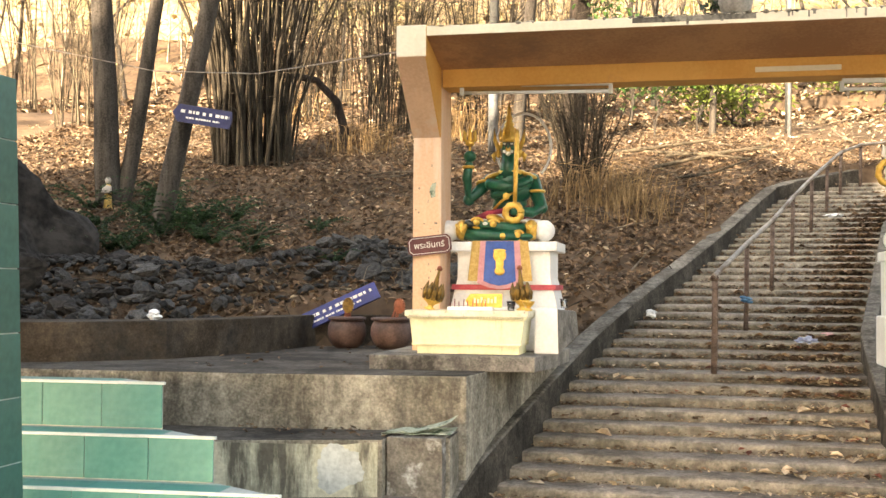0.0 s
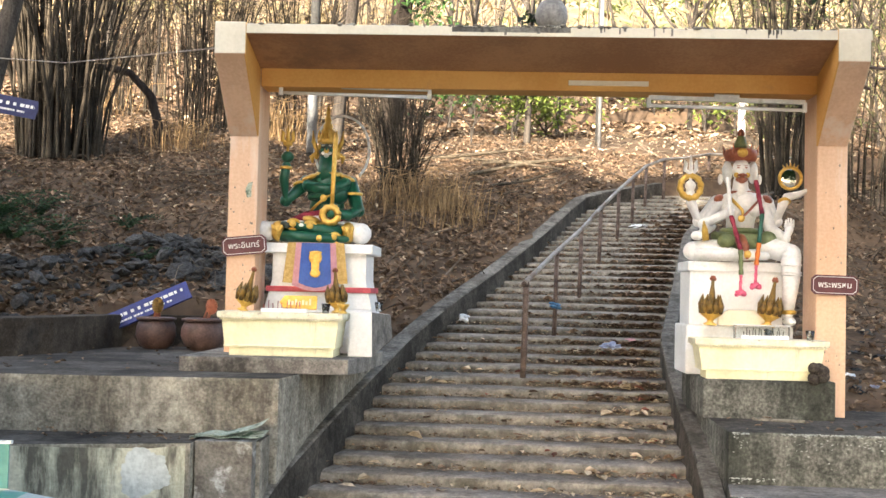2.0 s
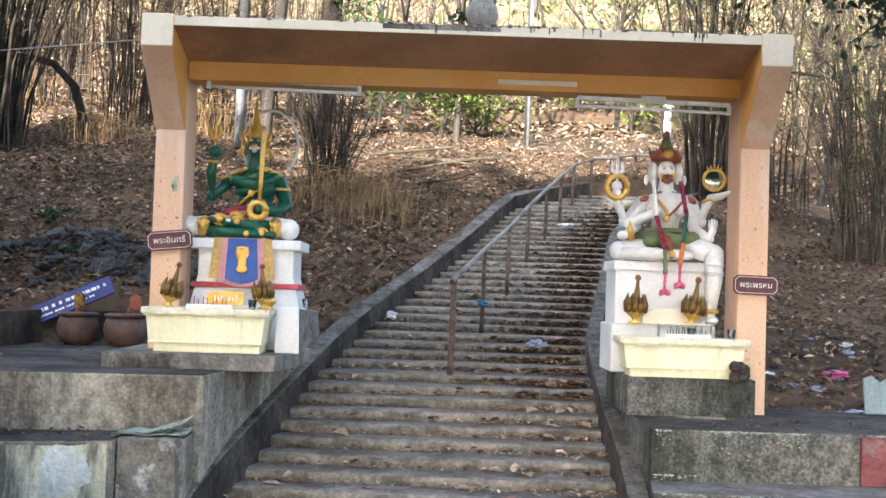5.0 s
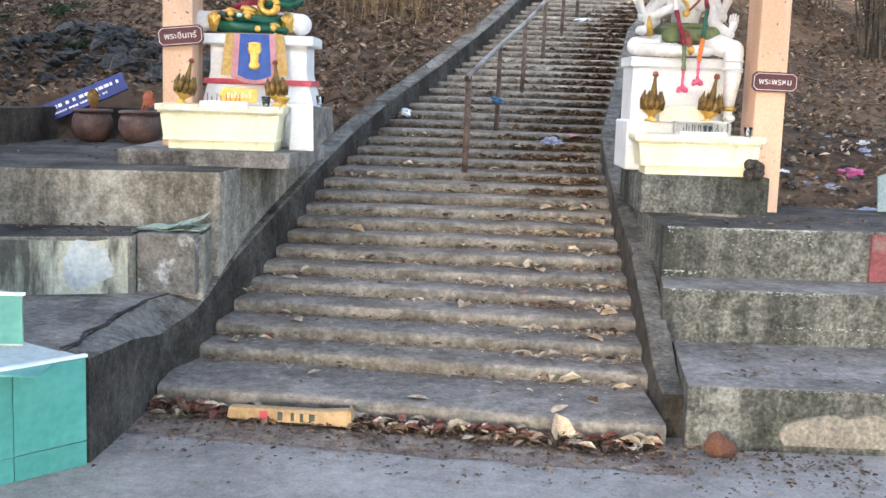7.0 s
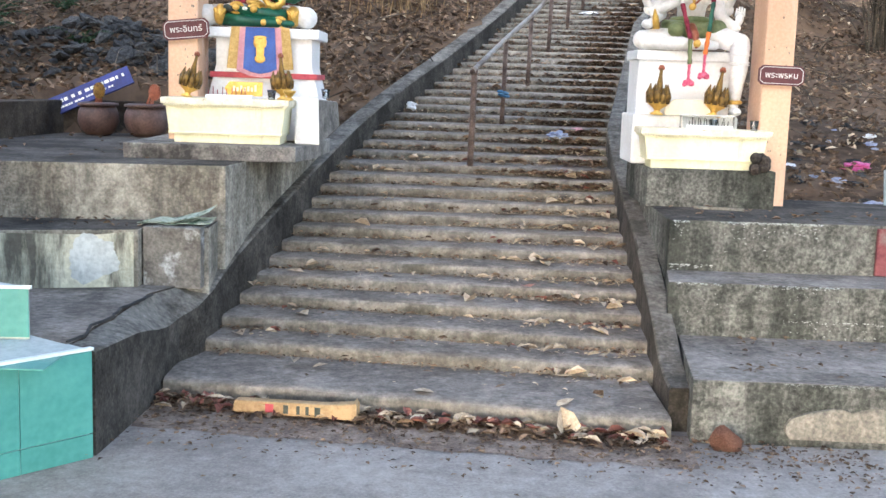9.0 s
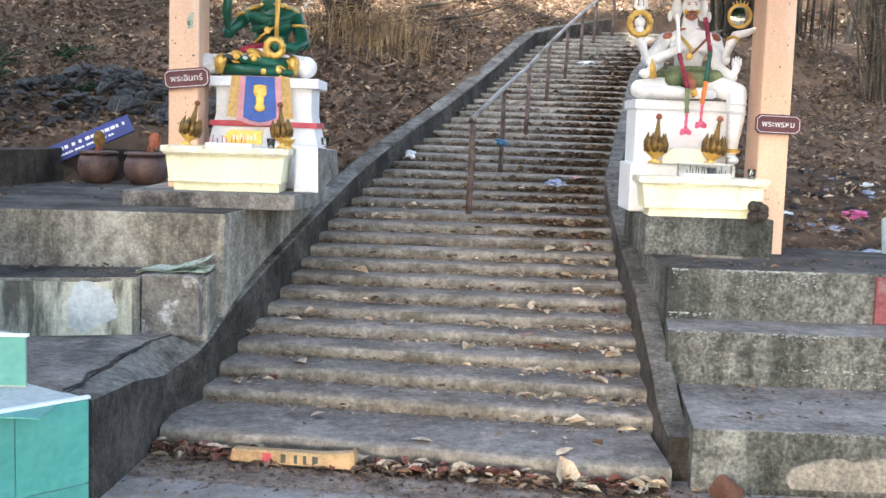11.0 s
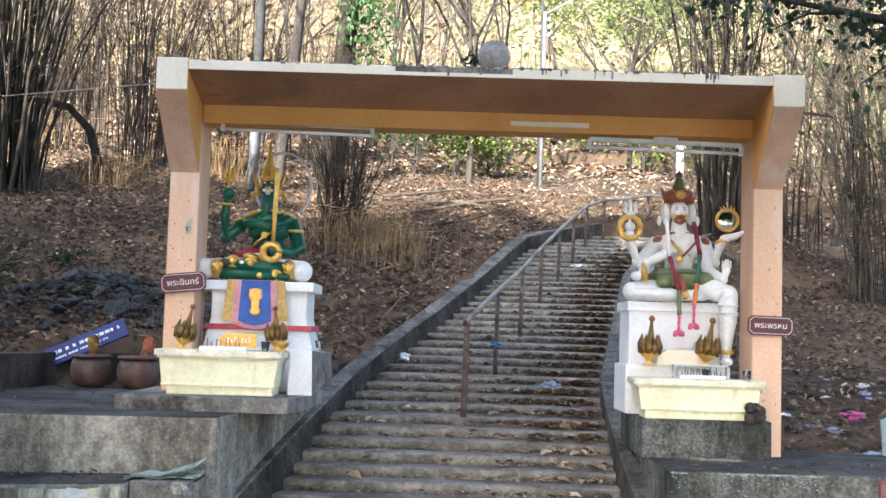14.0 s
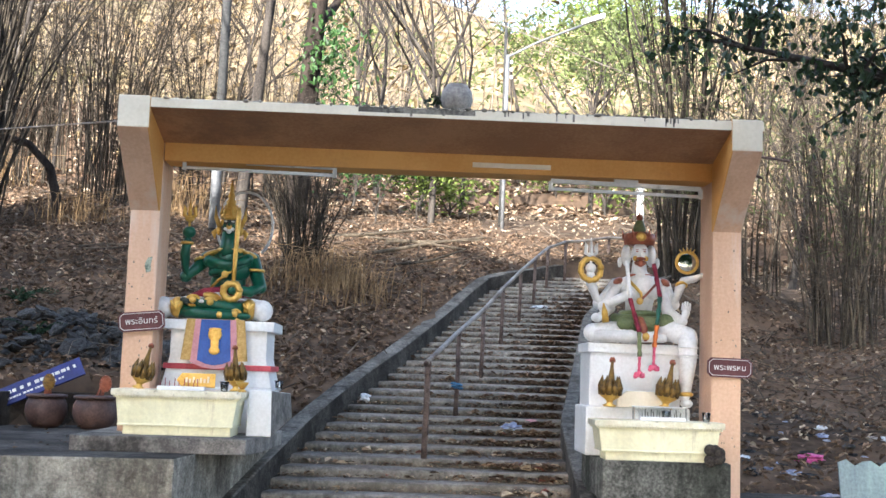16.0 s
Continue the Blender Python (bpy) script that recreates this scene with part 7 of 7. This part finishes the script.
tagged(new("ledge_debris", leaf_mesh(scatter(260, lambda: ground_rng.choice(((ground_rng.uniform(-4, -1.7), ground_rng.uniform(8.1, 11.5), 1.361), (ground_rng.uniform(-3.2, -1.9), ground_rng.uniform(7.5, 7.95), 0.966), (ground_rng.uniform(1.7, 3.4), ground_rng.uniform(6.4, 7.4), 0.371), (ground_rng.uniform(1.7, 3.4), ground_rng.uniform(8.05, 8.8), 1.091))), (0.02, 0.07), 0.003), DRY_LEAF, 11, 0.4)), "stray leaves on the concrete ledges", "leaf crumbs", kind="stuff")
# dirt at the foot of the stairs
bm = bmesh.new()
edge = [(-1.75 + 0.15 * i, 6.55 - 0.021 * i - 0.3 + 0.1 * noise.noise((i * 0.7, 2, 2))) for i in range(22)] + [(1.45, 6.4), (-1.75, 6.95)]
bm.faces.new([bm.verts.new((x, y, 0.004)) for x, y in edge])
DUST = material("brown_dust", (0.13, 0.1, 0.08), (0.26, 0.21, 0.17), 5, 1.0, 0.6, 60, speck=0.4)
tagged(part("dirt_drift", bm, DUST), "thin drift of brown dirt along the lowest step", "dirt", kind="structure")
# dead branches and sticks
sticks = []
for k in range(2600):
    x, y = ground_rng.uniform(-12, 9), ground_rng.uniform(11.2, 26)
    if ramp(y, LEFT_EDGE) - 0.3 < x < ramp(y, RIGHT_EDGE) + 0.3 and y < 19.2:
        continue
    a, length = ground_rng.uniform(0, 6.3), ground_rng.uniform(0.2, 1.3) * (1.0 if k % 6 == 0 else 0.6)
    x1, y1 = x + length * math.cos(a), y + length * 0.6 * math.sin(a)
    sticks.append(([(x, y, hill(x, y) + 0.05), ((x + x1) / 2, (y + y1) / 2, hill((x + x1) / 2, (y + y1) / 2) + ground_rng.uniform(0.06, 0.2)), (x1, y1, hill(x1, y1) + ground_rng.uniform(0.05, 0.3))], ground_rng.uniform(0.004, 0.011) * (1.6 if k % 6 == 0 else 1.0), 0.003))
tagged(new("dead_sticks", stems_mesh(sticks, TWIG, 4)), "dead sticks lying among the leaves", "sticks", kind="stuff")
for k, (x0, y0, x1, y1, r) in enumerate(((-0.6, 19.6, 1.4, 20.6, 0.04), (-0.4, 20.4, 1.3, 20.2, 0.03), (-0.9, 21.0, 1.0, 19.6, 0.035), (-0.2, 18.4, 1.0, 19.6, 0.03), (-1.6, 20.6, 0.4, 21.4, 0.045))):
    mid = ((x0 + x1) / 2, (y0 + y1) / 2)
    pts = [(x0, y0, hill(x0, y0) + 0.06), (*mid, hill(*mid) + 0.14), (x1, y1, hill(x1, y1) + 0.2)]
    tagged(new("fallen_pole", stems_mesh([(pts, r, r * 0.5)], CULM, 8)), "fallen dry bamboo pole lying on the slope", "log", "fallen poles")
pts = [(-6.47, 21.0, 4.5), (-6.51, 21.0, 5.02), (-6.65, 20.94, 5.55), (-7.04, 20.88, 5.96), (-7.57, 20.88, 6.09), (-8.29, 21.0, 6.11)]
tagged(new("dead_trunk", stems_mesh([(pts, 0.1, 0.05)], DARK_BARK, 8)), "dark bent dead trunk leaning over the slope", "tree")
# far balustrade and white post up the hill
TERRACOTTA = material("terracotta", (0.34, 0.17, 0.1), (0.48, 0.26, 0.16), 3, 0.85, 0.3, 40)
far_rail = thing("balustrade", (2.9, 33, 6.6), "low terracotta balustrade of a path up the hill", "balustrade")
for k in range(6):
    part("post", box(bmesh.new(), 0.4 * k - 0.05, 0.4 * k + 0.05, -0.05, 0.05, -0.6 - 0.13 * k, 0.72 - 0.145 * k, 0.01), TERRACOTTA, far_rail)
for z in (0.3, 0.62):
    part("rail", prism(bmesh.new(), [(0, z - 0.06), (2.0, z - 0.78), (2.0, z - 0.68), (0, z + 0.04)], -0.04, 0.04, 0.01), TERRACOTTA, far_rail)
marker = thing("marker_post", (5.35, 26, hill(5.35, 26) - 0.1), "short white painted post on the slope", "post")
part("shaft", tube(bmesh.new(), [(0, 0, 0), (0, 0, 0.95)], [0.09, 0.08], 12), PIPE_WHITE, marker, smooth=True)
part("cap", lathe(bmesh.new(), [(0.1, 0.95), (0.1, 0.99), (0.03, 1.06)], 12), PIPE_WHITE, marker, smooth=True)
# small pale patch on the column
bm = bmesh.new()
prism(bm, [(-0.015, -0.07), (0.022, -0.06), (0.02, 0.0), (0.03, 0.06), (-0.005, 0.05), (-0.028, 0.0)], -0.002, 0.0)
ob = part("torn_paper", bm, PAPER)
ob.matrix_basis = pose(-2.07, FACE - 0.001, 2.8)
tagged(ob, "small pale patch on the column front", "paper")
FERN_LEAF = material("fern_fronds", (0.014, 0.035, 0.014), (0.04, 0.085, 0.03), 8, 0.55, 0.1, 40, per=0.5, island=True, translucent=0.2)
# dry grass and ferns
blades = []
for x, y, many, tall in ((-1.2, 16.8, 150, 0.9), (-0.8, 16.2, 90, 0.8), (-1.9, 16.4, 70, 0.8), (-4.4, 22, 120, 1.2), (-9.0, 24, 140, 1.2), (-6.0, 20.5, 100, 0.9)):
    for _ in range(many):
        bx, by = x + ground_rng.gauss(0, 0.35), y + ground_rng.gauss(0, 0.3)
        z, h = hill(bx, by), tall * ground_rng.uniform(0.4, 1.0)
        dx, dy = ground_rng.gauss(0.15, 0.35) * h, ground_rng.gauss(-0.1, 0.3) * h
        blades.append(([(bx, by, z), (bx + dx * 0.35, by + dy * 0.35, z + h * 0.7), (bx + dx, by + dy, z + h * 0.75)], 0.009, 0.002))
STRAW = material("straw", (0.13, 0.085, 0.045), (0.3, 0.2, 0.1), 3, 0.8, 0.2, 30, per=0.35, island=True)
tagged(new("dry_grass", stems_mesh(blades, STRAW, 3)), "tufts of dry straw-coloured grass", "grass", kind="stuff")
for k, (x, y, s) in enumerate(((-6.9, 14.2, 1.0), (-7.6, 14.9, 0.8), (-6.3, 13.9, 0.7), (-8.6, 15.2, 0.9), (-4.2, 13.2, 0.5), (-7.9, 14.3, 0.7), (-9.3, 14.8, 0.8), (-8.2, 13.6, 0.9), (-7.3, 13.4, 0.8), (-6.6, 14.5, 0.9), (-8.9, 13.9, 0.9), (-5.6, 14.2, 0.5), (-6.56, 14.3, 1.1), (-6.9, 14.0, 1.0), (-7.7, 15.6, 0.9), (-7.4, 15.2, 0.8), (-6.0, 13.7, 0.8), (-5.4, 13.5, 0.6), (-7.0, 13.3, 0.8), (-7.6, 13.0, 0.8), (-8.4, 13.0, 0.9), (-9.2, 13.4, 0.9), (-4.9, 14.6, 0.5), (-6.2, 14.9, 0.7))):
    rows = []
    for f in range(16):
        a, h = ground_rng.uniform(0, 6.3), s * ground_rng.uniform(0.35, 0.95)
        for i in range(12):
            t = (i + 1) / 12
            c = (h * t * math.cos(a), h * t * math.sin(a), h * (1.3 * t - 0.9 * t * t))
            for side in (-1, 1):
                rows.append((c, 0.13 * s * (1.15 - t), 0.035, a + side * 1.1, 0.2))
    fern = thing("fern", (x, y, hill(x, y)), "green fern bush at the foot of the trees", "fern", "ferns under the trees")
    child("frond", leaf_mesh(rows, FERN_LEAF, 70 + k), fern)["kind"] = "stuff"
